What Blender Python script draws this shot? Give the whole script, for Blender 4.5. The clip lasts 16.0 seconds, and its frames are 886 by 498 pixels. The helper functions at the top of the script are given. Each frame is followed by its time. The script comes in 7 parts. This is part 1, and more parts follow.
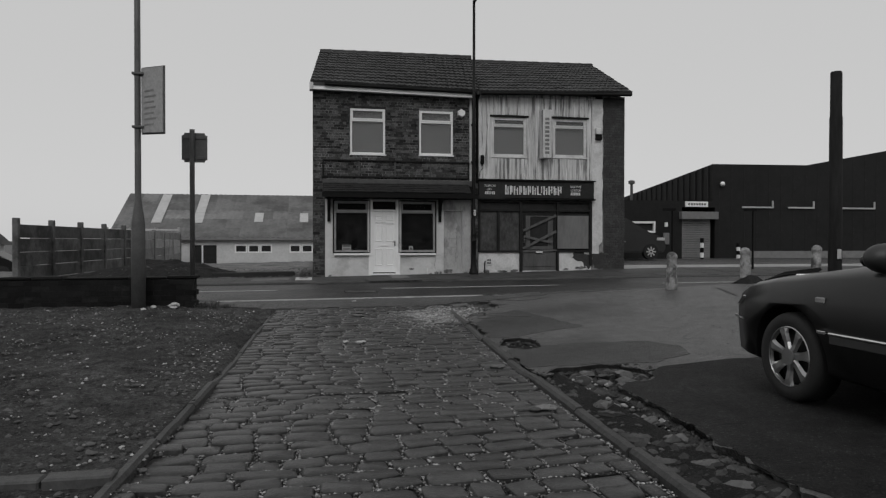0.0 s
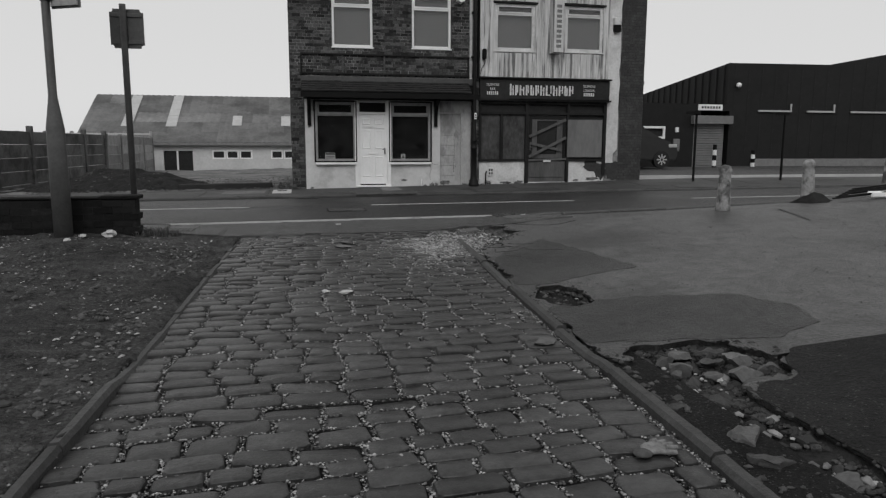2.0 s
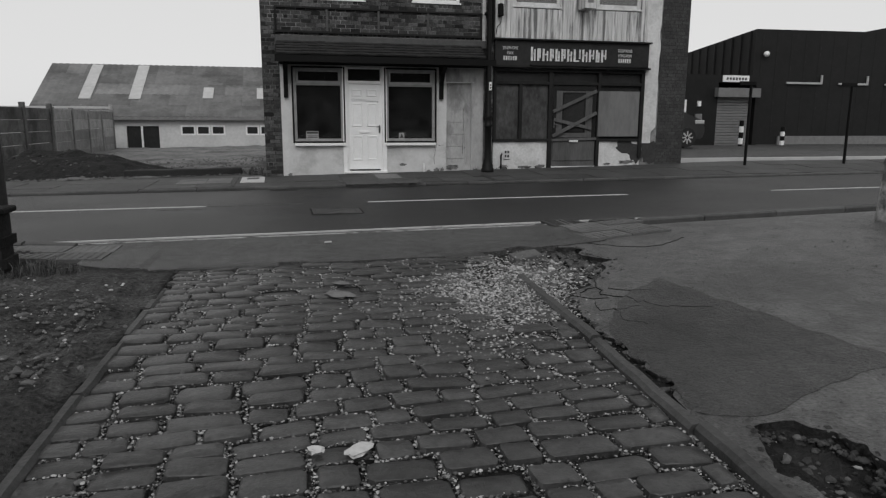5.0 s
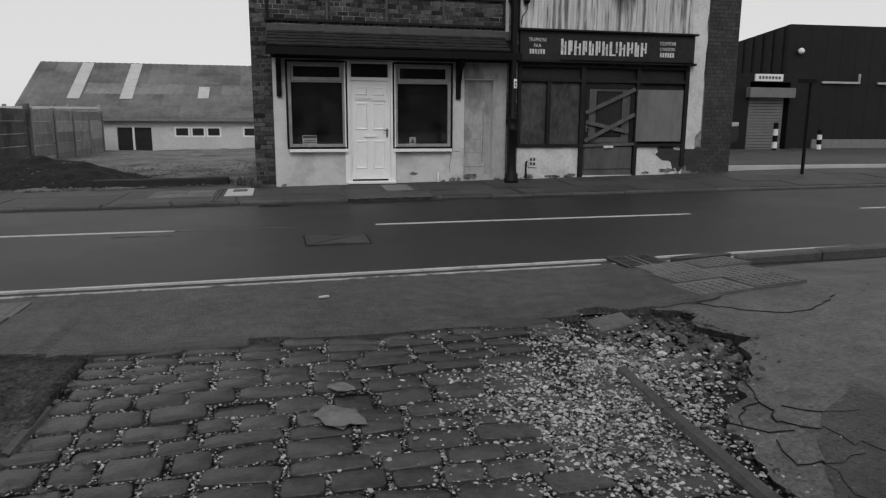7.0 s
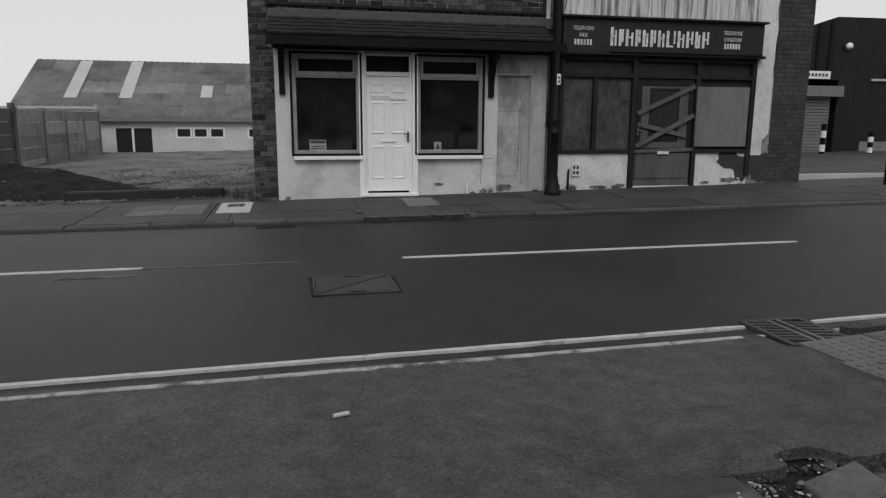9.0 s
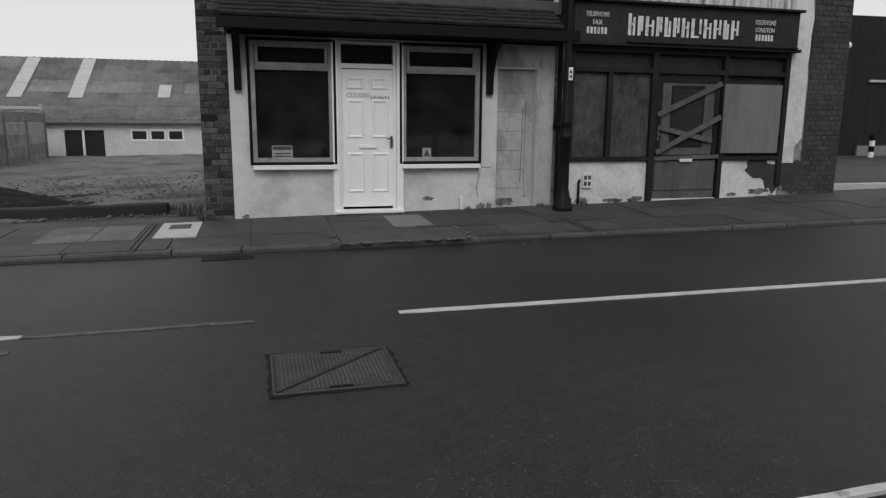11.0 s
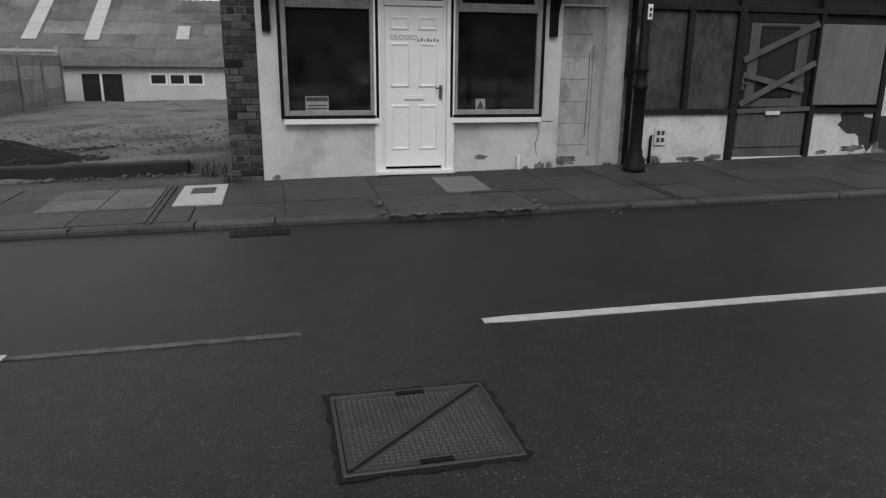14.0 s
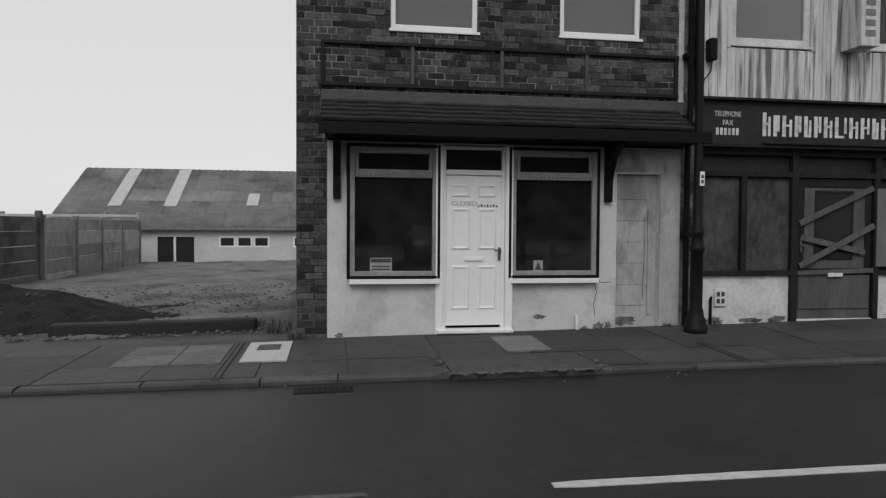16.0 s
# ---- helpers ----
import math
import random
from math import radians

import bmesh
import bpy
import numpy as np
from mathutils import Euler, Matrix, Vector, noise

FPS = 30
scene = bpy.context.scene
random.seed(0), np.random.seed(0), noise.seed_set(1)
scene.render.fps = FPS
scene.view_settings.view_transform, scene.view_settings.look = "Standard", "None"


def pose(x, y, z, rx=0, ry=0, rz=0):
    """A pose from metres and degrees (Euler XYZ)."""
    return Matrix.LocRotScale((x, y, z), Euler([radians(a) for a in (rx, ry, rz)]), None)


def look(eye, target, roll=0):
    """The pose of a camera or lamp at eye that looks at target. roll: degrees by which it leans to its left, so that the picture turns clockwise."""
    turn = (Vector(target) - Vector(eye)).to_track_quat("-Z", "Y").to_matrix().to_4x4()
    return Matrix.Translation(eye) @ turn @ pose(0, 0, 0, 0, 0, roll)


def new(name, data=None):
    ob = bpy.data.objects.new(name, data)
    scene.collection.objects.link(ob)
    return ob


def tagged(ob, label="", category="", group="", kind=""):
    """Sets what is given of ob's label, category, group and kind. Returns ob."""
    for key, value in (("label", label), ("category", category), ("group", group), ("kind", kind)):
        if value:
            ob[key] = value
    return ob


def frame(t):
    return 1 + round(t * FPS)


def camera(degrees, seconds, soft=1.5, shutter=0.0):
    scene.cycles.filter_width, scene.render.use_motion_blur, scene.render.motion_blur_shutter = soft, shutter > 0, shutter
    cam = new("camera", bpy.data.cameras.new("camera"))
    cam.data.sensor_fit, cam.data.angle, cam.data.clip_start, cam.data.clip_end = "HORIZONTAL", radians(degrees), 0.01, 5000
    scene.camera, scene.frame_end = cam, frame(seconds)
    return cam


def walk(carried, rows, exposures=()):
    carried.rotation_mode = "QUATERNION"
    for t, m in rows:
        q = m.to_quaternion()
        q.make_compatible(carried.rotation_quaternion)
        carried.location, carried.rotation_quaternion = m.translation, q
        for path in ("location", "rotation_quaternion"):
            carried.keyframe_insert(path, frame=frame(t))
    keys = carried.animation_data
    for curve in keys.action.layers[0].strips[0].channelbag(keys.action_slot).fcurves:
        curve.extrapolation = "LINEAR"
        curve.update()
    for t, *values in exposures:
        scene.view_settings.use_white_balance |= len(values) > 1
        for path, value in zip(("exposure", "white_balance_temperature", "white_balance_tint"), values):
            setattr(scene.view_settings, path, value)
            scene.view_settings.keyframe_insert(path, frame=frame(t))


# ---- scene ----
cam = camera(65.5, 16.0, soft=1.3)
METRES, EYE, TILT, LEAN, TURN = 12.85, 1.362, 0.0, 0.0, -10.7
ROWS = [
    (0.0, 0.0, 0.0, 0.0, 0.0, -0.69, -0.05),
    (0.1, -0.0007, 0.0082, 0.0005, -0.02, -1.24, -0.07),
    (0.2, -0.0014, 0.0165, 0.0009, -0.09, -2.69, -0.09),
    (0.3, -0.0021, 0.0247, 0.0014, -0.06, -3.99, -0.12),
    (0.4, -0.0027, 0.033, 0.0019, -0.11, -5.67, -0.14),
    (0.5, -0.0033, 0.0413, 0.0023, -0.28, -6.46, -0.16),
    (1.0, -0.0064, 0.0832, 0.0043, -0.38, -6.53, -0.14),
    (1.5, -0.0119, 0.1266, 0.0054, -0.71, -7.0, -0.14),
    (2.0, -0.018, 0.1715, 0.0059, -1.01, -8.57, -0.16),
    (2.5, -0.0275, 0.2128, 0.0095, -1.51, -9.43, -0.18),
    (3.0, -0.0336, 0.2577, 0.0078, -2.38, -10.62, -0.2),
    (3.5, -0.041, 0.3002, 0.0096, -2.66, -10.78, -0.21),
    (4.0, -0.0481, 0.3428, 0.0103, -2.61, -10.67, -0.2),
    (6.5, -0.07, 0.5496, 0.0114, -2.47, -10.67, -0.31),
    (7.0, -0.0741, 0.588, 0.0126, -2.39, -10.6, -0.31),
    (7.5, -0.0783, 0.6275, 0.0146, -2.34, -10.65, -0.3),
    (8.0, -0.0824, 0.6657, 0.0154, -1.94, -10.62, -0.3),
    (8.5, -0.0906, 0.702, 0.0159, -1.69, -10.63, -0.35),
    (9.0, -0.0969, 0.7392, 0.0153, -1.78, -10.63, -0.32),
    (11.5, -0.1197, 0.9138, 0.0148, -4.66, -10.41, -0.41),
    (12.0, -0.1246, 0.9372, 0.0166, -4.68, -10.38, -0.37),
    (12.5, -0.1307, 0.9561, 0.0185, -4.61, -10.33, -0.4),
    (13.0, -0.135, 0.9672, 0.0189, -4.54, -10.27, -0.36),
    (13.5, -0.14, 0.9701, 0.0197, -3.9, -10.27, -0.44),
    (13.6, -0.1405, 0.9707, 0.0196, -3.56, -10.29, -0.45),
    (13.7, -0.1408, 0.9714, 0.0192, -3.57, -10.77, -0.46),
    (13.8, -0.141, 0.9721, 0.0188, -3.44, -11.9, -0.47),
    (13.9, -0.1411, 0.9725, 0.0184, -3.25, -13.27, -0.48),
    (14.0, -0.1412, 0.9727, 0.0183, -2.61, -15.0, -0.49),
    (14.1, -0.1412, 0.9727, 0.0184, -2.49, -16.44, -0.5),
    (14.2, -0.1413, 0.9726, 0.0185, -2.47, -17.6, -0.5),
    (14.3, -0.1413, 0.9724, 0.0188, -2.32, -18.03, -0.51),
    (14.4, -0.1414, 0.9722, 0.019, -2.16, -17.73, -0.51),
    (14.5, -0.1414, 0.972, 0.0193, -1.9, -16.72, -0.52),
    (14.6, -0.1414, 0.9718, 0.0195, -1.83, -15.21, -0.52),
    (14.7, -0.1414, 0.9715, 0.0197, -1.64, -13.54, -0.52),
    (14.8, -0.1414, 0.9712, 0.0198, -1.62, -11.91, -0.51),
    (14.9, -0.1414, 0.9708, 0.0199, -1.64, -10.42, -0.51),
    (15.0, -0.1414, 0.9704, 0.0199, -1.48, -8.81, -0.51),
    (15.1, -0.1415, 0.9699, 0.0198, -1.28, -7.29, -0.49),
    (15.2, -0.1416, 0.9693, 0.0195, -1.13, -5.61, -0.47),
    (15.3, -0.1419, 0.9687, 0.0193, -0.98, -4.03, -0.44),
    (15.4, -0.1423, 0.968, 0.019, -0.84, -2.41, -0.42),
    (15.5, -0.1429, 0.9675, 0.0189, -0.64, -1.74, -0.4),
    (15.6, -0.1437, 0.967, 0.0189, -0.23, -1.68, -0.39),
    (15.7, -0.1447, 0.9666, 0.0189, 0.08, -1.67, -0.38),
    (15.8, -0.1459, 0.9663, 0.0189, 0.51, -1.71, -0.38),
    (15.9, -0.1471, 0.966, 0.0189, 1.18, -1.79, -0.37),
    (16.0, -0.1484, 0.9657, 0.0189, 1.66, -1.82, -0.36),
]
walk(cam, [(t, pose(0, 0, EYE, TILT, LEAN, TURN) @ pose(METRES * x, METRES * y, METRES * z, 90 + pitch, roll, yaw)) for t, x, y, z, yaw, pitch, roll in ROWS],
     exposures=[(0.0, -0.08), (0.3, -0.2), (0.5, 0.18), (0.7, 0.45), (1.0, 0.4), (1.5, 0.25), (2.5, 0.12), (3.0, 0.3), (4.0, 0.25), (7.0, 0.2), (9.0, 0.2), (12.5, 0.38), (13.6, 0.4), (14.0, 0.35), (14.2, 0.8), (14.4, 1.15), (14.6, 1.1), (14.8, 0.8), (15.0, 0.55), (15.5, 0.15), (16.0, 0.25)])

# ---- world and sun ----
world = bpy.data.worlds.new("overcast_sky")
scene.world = world
world.use_nodes = True
wt = world.node_tree
wt.nodes.clear()
w_out = wt.nodes.new("ShaderNodeOutputWorld")
w_bg = wt.nodes.new("ShaderNodeBackground")
w_sky = wt.nodes.new("ShaderNodeTexSky")
w_sky.sky_type, w_sky.sun_disc = "NISHITA", False
w_sky.sun_elevation, w_sky.sun_rotation = radians(44), radians(195)
w_bw = wt.nodes.new("ShaderNodeRGBToBW")
w_scale = wt.nodes.new("ShaderNodeMath")
w_scale.operation = "MULTIPLY_ADD"
w_scale.inputs[1].default_value, w_scale.inputs[2].default_value = 0.012, 0.56
w_bg.inputs["Strength"].default_value = 1.0
wt.links.new(w_sky.outputs[0], w_bw.inputs[0])
wt.links.new(w_bw.outputs[0], w_scale.inputs[0])
wt.links.new(w_scale.outputs[0], w_bg.inputs["Color"])
wt.links.new(w_bg.outputs[0], w_out.inputs[0])
sun = new("sun", bpy.data.lights.new("sun", "SUN"))
sun.data.energy, sun.data.angle = 0.9, radians(30)
sun.matrix_world = look((-4, -6, 20), (2, 14, 0))

# ---- materials ----


def material(name, v, rough=0.8, var=0.3, scale=2.0, fine=30.0, bump=0.25, depth=0.006, rand=0.0, metal=0.0,
             stretch=(1, 1, 1), dark=0.0, dark_scale=1.0, spec=0.5, island=0.0, wet=0.0, dark_from=0.5, chips=0.0):
    """Grey procedural surface: broad and fine variation, dark stains, relief, a random shade for each piece."""
    m = bpy.data.materials.new(name)
    m.use_nodes = True
    nt = m.node_tree
    b = nt.nodes["Principled BSDF"]
    link = nt.links.new

    def node(kind, **kw):
        n = nt.nodes.new(kind)
        for k, val in kw.items():
            n.inputs[k].default_value = val
        return n

    def mathn(op, a, c):
        n = nt.nodes.new("ShaderNodeMath")
        n.operation = op
        for i, q in enumerate((a, c)):
            if isinstance(q, (int, float)):
                n.inputs[i].default_value = q
            else:
                link(q, n.inputs[i])
        return n.outputs[0]

    geo = nt.nodes.new("ShaderNodeNewGeometry")
    mp = nt.nodes.new("ShaderNodeMapping")
    mp.inputs["Scale"].default_value = stretch
    link(geo.outputs["Position"], mp.inputs["Vector"])
    n1 = node("ShaderNodeTexNoise", Scale=scale, Detail=5.0, Roughness=0.6)
    n2 = node("ShaderNodeTexNoise", Scale=fine, Detail=4.0, Roughness=0.65)
    for n in (n1, n2):
        link(mp.outputs[0], n.inputs["Vector"])
    nm = node("ShaderNodeTexNoise", Scale=math.sqrt(scale * fine), Detail=3.0, Roughness=0.6)
    link(mp.outputs[0], nm.inputs["Vector"])
    mix = mathn("ADD", mathn("ADD", mathn("MULTIPLY", n1.outputs[0], 0.35), mathn("MULTIPLY", nm.outputs[0], 0.3)), mathn("MULTIPLY", n2.outputs[0], 0.35))
    fac = mathn("MAXIMUM", mathn("ADD", mathn("MULTIPLY", mathn("SUBTRACT", mix, 0.5), var * 8.0), 1.0), 0.15)
    if rand:
        info = nt.nodes.new("ShaderNodeObjectInfo")
        fac = mathn("MULTIPLY", fac, mathn("ADD", mathn("MULTIPLY", mathn("SUBTRACT", info.outputs["Random"], 0.5), 2 * rand), 1.0))
    if island:
        fac = mathn("MULTIPLY", fac, mathn("ADD", mathn("MULTIPLY", mathn("SUBTRACT", geo.outputs["Random Per Island"], 0.5), 2 * island), 1.0))
    if dark:
        n3 = node("ShaderNodeTexNoise", Scale=dark_scale, Detail=6.0, Roughness=0.65)
        link(mp.outputs[0], n3.inputs["Vector"])
        ramp = nt.nodes.new("ShaderNodeMapRange")
        ramp.inputs["From Min"].default_value, ramp.inputs["From Max"].default_value = dark_from, dark_from + 0.12
        ramp.inputs["To Min"].default_value, ramp.inputs["To Max"].default_value = 1.0, 1.0 - dark
        link(n3.outputs[0], ramp.inputs["Value"])
        fac = mathn("MULTIPLY", fac, ramp.outputs[0])
    if chips:
        vo = node("ShaderNodeTexVoronoi", Scale=chips)
        link(geo.outputs["Position"], vo.inputs["Vector"])
        sep = nt.nodes.new("ShaderNodeSeparateColor")
        link(vo.outputs["Color"], sep.inputs[0])
        core = mathn("LESS_THAN", vo.outputs["Distance"], 0.42)
        pale = mathn("MULTIPLY", mathn("GREATER_THAN", sep.outputs[0], 0.9), core)
        hole = mathn("MULTIPLY", mathn("LESS_THAN", sep.outputs[1], 0.16), core)
        tone = mathn("ADD", mathn("MULTIPLY", sep.outputs[2], 0.5), 0.75)
        fac = mathn("MULTIPLY", fac, mathn("SUBTRACT", mathn("ADD", tone, mathn("MULTIPLY", pale, min(4.0, 0.0016 / v ** 2))), mathn("MULTIPLY", hole, 0.55)))
    val = mathn("MAXIMUM", mathn("MULTIPLY", fac, v), 0.004)
    link(val, b.inputs["Base Color"])
    b.inputs["Metallic"].default_value = metal
    b.inputs["Specular IOR Level"].default_value = spec
    if wet:
        r = mathn("ADD", mathn("MULTIPLY", n1.outputs[0], wet * 2), rough - wet)
        link(r, b.inputs["Roughness"])
    else:
        b.inputs["Roughness"].default_value = rough
    if bump:
        bp = nt.nodes.new("ShaderNodeBump")
        bp.inputs["Strength"].default_value, bp.inputs["Distance"].default_value = bump, depth
        link(n2.outputs[0], bp.inputs["Height"])
        link(bp.outputs[0], b.inputs["Normal"])
    return m


def glass_material(name, gloss=1.0):
    m = bpy.data.materials.new(name)
    m.use_nodes = True
    nt = m.node_tree
    nt.nodes.clear()
    out, mixs = nt.nodes.new("ShaderNodeOutputMaterial"), nt.nodes.new("ShaderNodeMixShader")
    tr, gl, fr = nt.nodes.new("ShaderNodeBsdfTransparent"), nt.nodes.new("ShaderNodeBsdfGlossy"), nt.nodes.new("ShaderNodeFresnel")
    tr.inputs[0].default_value = (0.75, 0.75, 0.75, 1)
    gl.inputs["Roughness"].default_value = 0.02
    gl.inputs[0].default_value = (gloss, gloss, gloss, 1)
    fr.inputs[0].default_value = 1.5
    # thin grey film of dust; also lifts the panes in place of reflections
    dirt, dmix = nt.nodes.new("ShaderNodeBsdfDiffuse"), nt.nodes.new("ShaderNodeMixShader")
    dirt.inputs[0].default_value = (0.4, 0.4, 0.4, 1)
    film, span, geo = nt.nodes.new("ShaderNodeTexNoise"), nt.nodes.new("ShaderNodeMapRange"), nt.nodes.new("ShaderNodeNewGeometry")
    film.inputs["Scale"].default_value, film.inputs["Detail"].default_value = 3.5, 6.0
    span.inputs["From Min"].default_value, span.inputs["From Max"].default_value = 0.35, 0.75
    span.inputs["To Min"].default_value, span.inputs["To Max"].default_value = 0.008, 0.03
    for a, c in ((fr.outputs[0], mixs.inputs[0]), (tr.outputs[0], mixs.inputs[1]), (gl.outputs[0], mixs.inputs[2]), (geo.outputs["Position"], film.inputs["Vector"]),
                 (film.outputs[0], span.inputs["Value"]), (span.outputs[0], dmix.inputs[0]), (mixs.outputs[0], dmix.inputs[1]), (dirt.outputs[0], dmix.inputs[2]), (dmix.outputs[0], out.inputs[0])):
        nt.links.new(a, c)
    return m


ASPHALT_ROAD = material("road_asphalt", 0.015, 0.5, 0.6, 0.5, 120, 0.8, 0.008, wet=0.14, spec=0.36, chips=95)
ASPHALT_YARD = material("worn_yard_asphalt", 0.06, 0.48, 0.9, 0.9, 40, 0.8, 0.02, dark=0.5, dark_scale=0.55, spec=0.5, chips=70, wet=0.18)
ASPHALT_PATCH = material("newer_asphalt_patch", 0.014, 0.75, 0.9, 1.2, 45, 1.0, 0.03, spec=0.22, chips=90)
ASPHALT_APRON = material("apron_asphalt", 0.064, 0.62, 0.6, 0.9, 60, 0.9, 0.025, spec=0.35, chips=80)
DIRT = material("gritty_dirt", 0.047, 0.95, 0.9, 1.6, 26, 1.0, 0.04, dark=0.55, dark_scale=0.8, spec=0.2, chips=60)
BED = material("grit_between_setts", 0.012, 0.95, 0.6, 3, 50, 1.0, 0.02, spec=0.2, chips=110)
FIELD = material("distant_open_ground", 0.09, 0.95, 0.3, 0.1, 3, 0.3, 0.03, dark=0.3, dark_scale=0.15)
SETT = material("stone_sett", 0.033, 0.4, 0.6, 6, 45, 0.6, 0.008, rand=0.36, spec=0.42, wet=0.14)
SETT_FAR = material("stone_sett_joined", 0.033, 0.4, 0.6, 6, 45, 0.6, 0.008, island=0.36, spec=0.42, wet=0.14)
KERB = material("kerb_stone", 0.062, 0.75, 0.35, 3, 40, 0.5, 0.01, rand=0.25, spec=0.35)
EDGING = material("worn_edging_stone", 0.04, 0.65, 0.5, 3, 40, 0.6, 0.01, rand=0.25, spec=0.4)
FLAG = material("pavement_flag", 0.044, 0.7, 0.45, 1.5, 50, 0.3, 0.006, rand=0.25, spec=0.35)
GRIT = material("joint_grit", 0.06, 0.95, 0.4, 6, 40, 0.5, 0.01, island=0.95)
GRAVEL = material("pale_gravel", 0.25, 0.9, 0.4, 6, 40, 0.6, 0.01, island=0.7)
STONE_PALE = material("pale_rubble", 0.085, 0.9, 0.35, 6, 40, 0.6, 0.01, rand=0.4, island=0.3)
STONE_GREY = material("grey_rubble", 0.08, 0.9, 0.35, 6, 40, 0.6, 0.01, rand=0.4, island=0.4)
LINE = material("worn_road_paint", 0.42, 0.8, 0.2, 4, 60, 0.3, 0.004, dark=0.5, dark_scale=9, dark_from=0.58)
LINE_DULL = material("faded_road_paint", 0.085, 0.8, 0.5, 4, 60, 0.3, 0.004, dark=0.6, dark_scale=7)
BRICK = material("dark_brick", 0.056, 0.85, 0.6, 5, 70, 0.9, 0.012, rand=0.8, spec=0.3)
BRICK_FAR = material("dark_brick_joined", 0.056, 0.85, 0.6, 5, 70, 0.9, 0.012, island=0.8, spec=0.3)
MORTAR = material("sooty_mortar", 0.2, 0.95, 0.5, 3, 40, 0.8, 0.01, spec=0.2, dark=0.85, dark_scale=1.6, dark_from=0.46)
BRICK_SOOT = material("painted_dark_brick", 0.05, 0.85, 0.3, 3, 70, 0.9, 0.012, rand=0.18, spec=0.3)
BRICK_SOOT_FAR = material("painted_dark_brick_joined", 0.05, 0.85, 0.3, 3, 70, 0.9, 0.012, island=0.18, spec=0.3)
MORTAR_PATCHY = material("sooty_patchy_mortar", 0.13, 0.95, 0.5, 3, 40, 0.8, 0.01, spec=0.2, dark=0.8, dark_scale=2.5, dark_from=0.4)
MORTAR_DARK = material("black_mortar", 0.036, 0.95, 0.4, 3, 40, 0.8, 0.01, spec=0.2)
PLASTER = material("painted_render_stained", 0.55, 0.8, 0.1, 1.5, 25, 0.2, 0.004, dark=0.22, dark_scale=1.6)
# cream paint darker than the render, with uneven darker patches
CREAM_DULL = material("dull_cream_paint", 0.37, 0.8, 0.2, 1.5, 20, 0.3, 0.004, stretch=(1, 1, 0.5), dark=0.4, dark_scale=2)
WASTE = material("gravelly_waste", 0.16, 0.95, 0.4, 0.8, 18, 1.0, 0.04, dark=0.4, dark_scale=0.5, spec=0.2)
PLASTER_UP = material("white_painted_brick", 0.6, 0.8, 0.2, 2, 18, 0.6, 0.01, dark=0.25, dark_scale=3)
UPVC = material("white_plastic_frame", 0.8, 0.35, 0.05, 2, 20, 0.02, 0.001)
FRAME_GREY = material("weathered_grey_frame", 0.17, 0.7, 0.3, 4, 40, 0.3, 0.003)
SASH_GREY = material("chalky_grey_sash", 0.25, 0.7, 0.3, 4, 40, 0.3, 0.003)
BLACK = material("black_paint", 0.005, 0.6, 0.3, 4, 40, 0.2, 0.003, spec=0.15)
DARKWOOD = material("dark_stained_timber", 0.016, 0.75, 0.5, 3, 30, 0.4, 0.004, stretch=(1, 1, 0.2), spec=0.2)
SIGNBOARD = material("dark_fascia_paint", 0.022, 0.6, 0.35, 2, 20, 0.2, 0.003, spec=0.2)
LETTER = material("white_sign_paint", 0.62, 0.7, 0.25, 6, 40, 0.1, 0.002, dark=0.3, dark_scale=9)
BOARDS = material("peeling_white_boards", 0.58, 0.8, 0.25, 3, 14, 0.5, 0.006, stretch=(3.2, 3.2, 0.2), dark=0.78, dark_scale=3.0, rand=0.12, dark_from=0.49)
PLY = material("weathered_plywood", 0.085, 0.8, 0.3, 1.5, 14, 0.2, 0.003, stretch=(2.5, 2.5, 0.5), dark=0.3, dark_scale=1.2)
SCREEN = material("grimy_plastic_sheet", 0.045, 0.6, 0.85, 1.2, 9, 0.2, 0.004, stretch=(1.5, 1.5, 0.8), dark=0.4, dark_scale=1.5)
ROOFTILE = material("concrete_roof_tile", 0.042, 0.85, 0.35, 1.2, 30, 0.5, 0.008, rand=0.25, spec=0.3)
CANOPYTILE = material("canopy_roof_tile", 0.026, 0.85, 0.4, 2, 30, 0.5, 0.006, rand=0.12, spec=0.15)
LEAD = material("lead_flashing", 0.06, 0.7, 0.3, 3, 30, 0.3, 0.004)
PANE_SKY = material("grey_sky_reflection", 0.24, 0.9, 0.05, 1, 10, 0.05, 0.002)
GLASS = glass_material("window_glass")
# near-black colour paints in the darkness of the unlit rooms
INTERIOR = material("painted_room_dark", 0.012, 0.9, 0.4, 1, 6, 0.1, 0.004)
CONCRETE = material("weathered_concrete", 0.28, 0.85, 0.45, 3, 30, 0.6, 0.01, dark=0.75, dark_scale=4, dark_from=0.47)
FENCE = material("concrete_fence_panel", 0.25, 0.9, 0.3, 0.8, 12, 0.4, 0.01, rand=0.35, dark=0.4, dark_scale=0.8)
FENCE_DARK = material("sooty_fence_panel", 0.09, 0.9, 0.4, 0.8, 12, 0.4, 0.01, rand=0.3, dark=0.6, dark_scale=0.9)
GALV = material("galvanised_steel", 0.09, 0.55, 0.25, 2, 30, 0.1, 0.002, metal=0.3)
CAST = material("cast_iron_black", 0.005, 0.55, 0.3, 6, 40, 0.3, 0.004, spec=0.2)
SHEDROOF = material("asbestos_sheet_roof", 0.13, 0.9, 0.25, 0.35, 4, 0.3, 0.01, rand=0.2, dark=0.35, dark_scale=0.4)
SHEDROOF_PALE = material("paler_roof_sheet", 0.18, 0.9, 0.25, 0.35, 4, 0.3, 0.01, rand=0.2, dark=0.3, dark_scale=0.6)
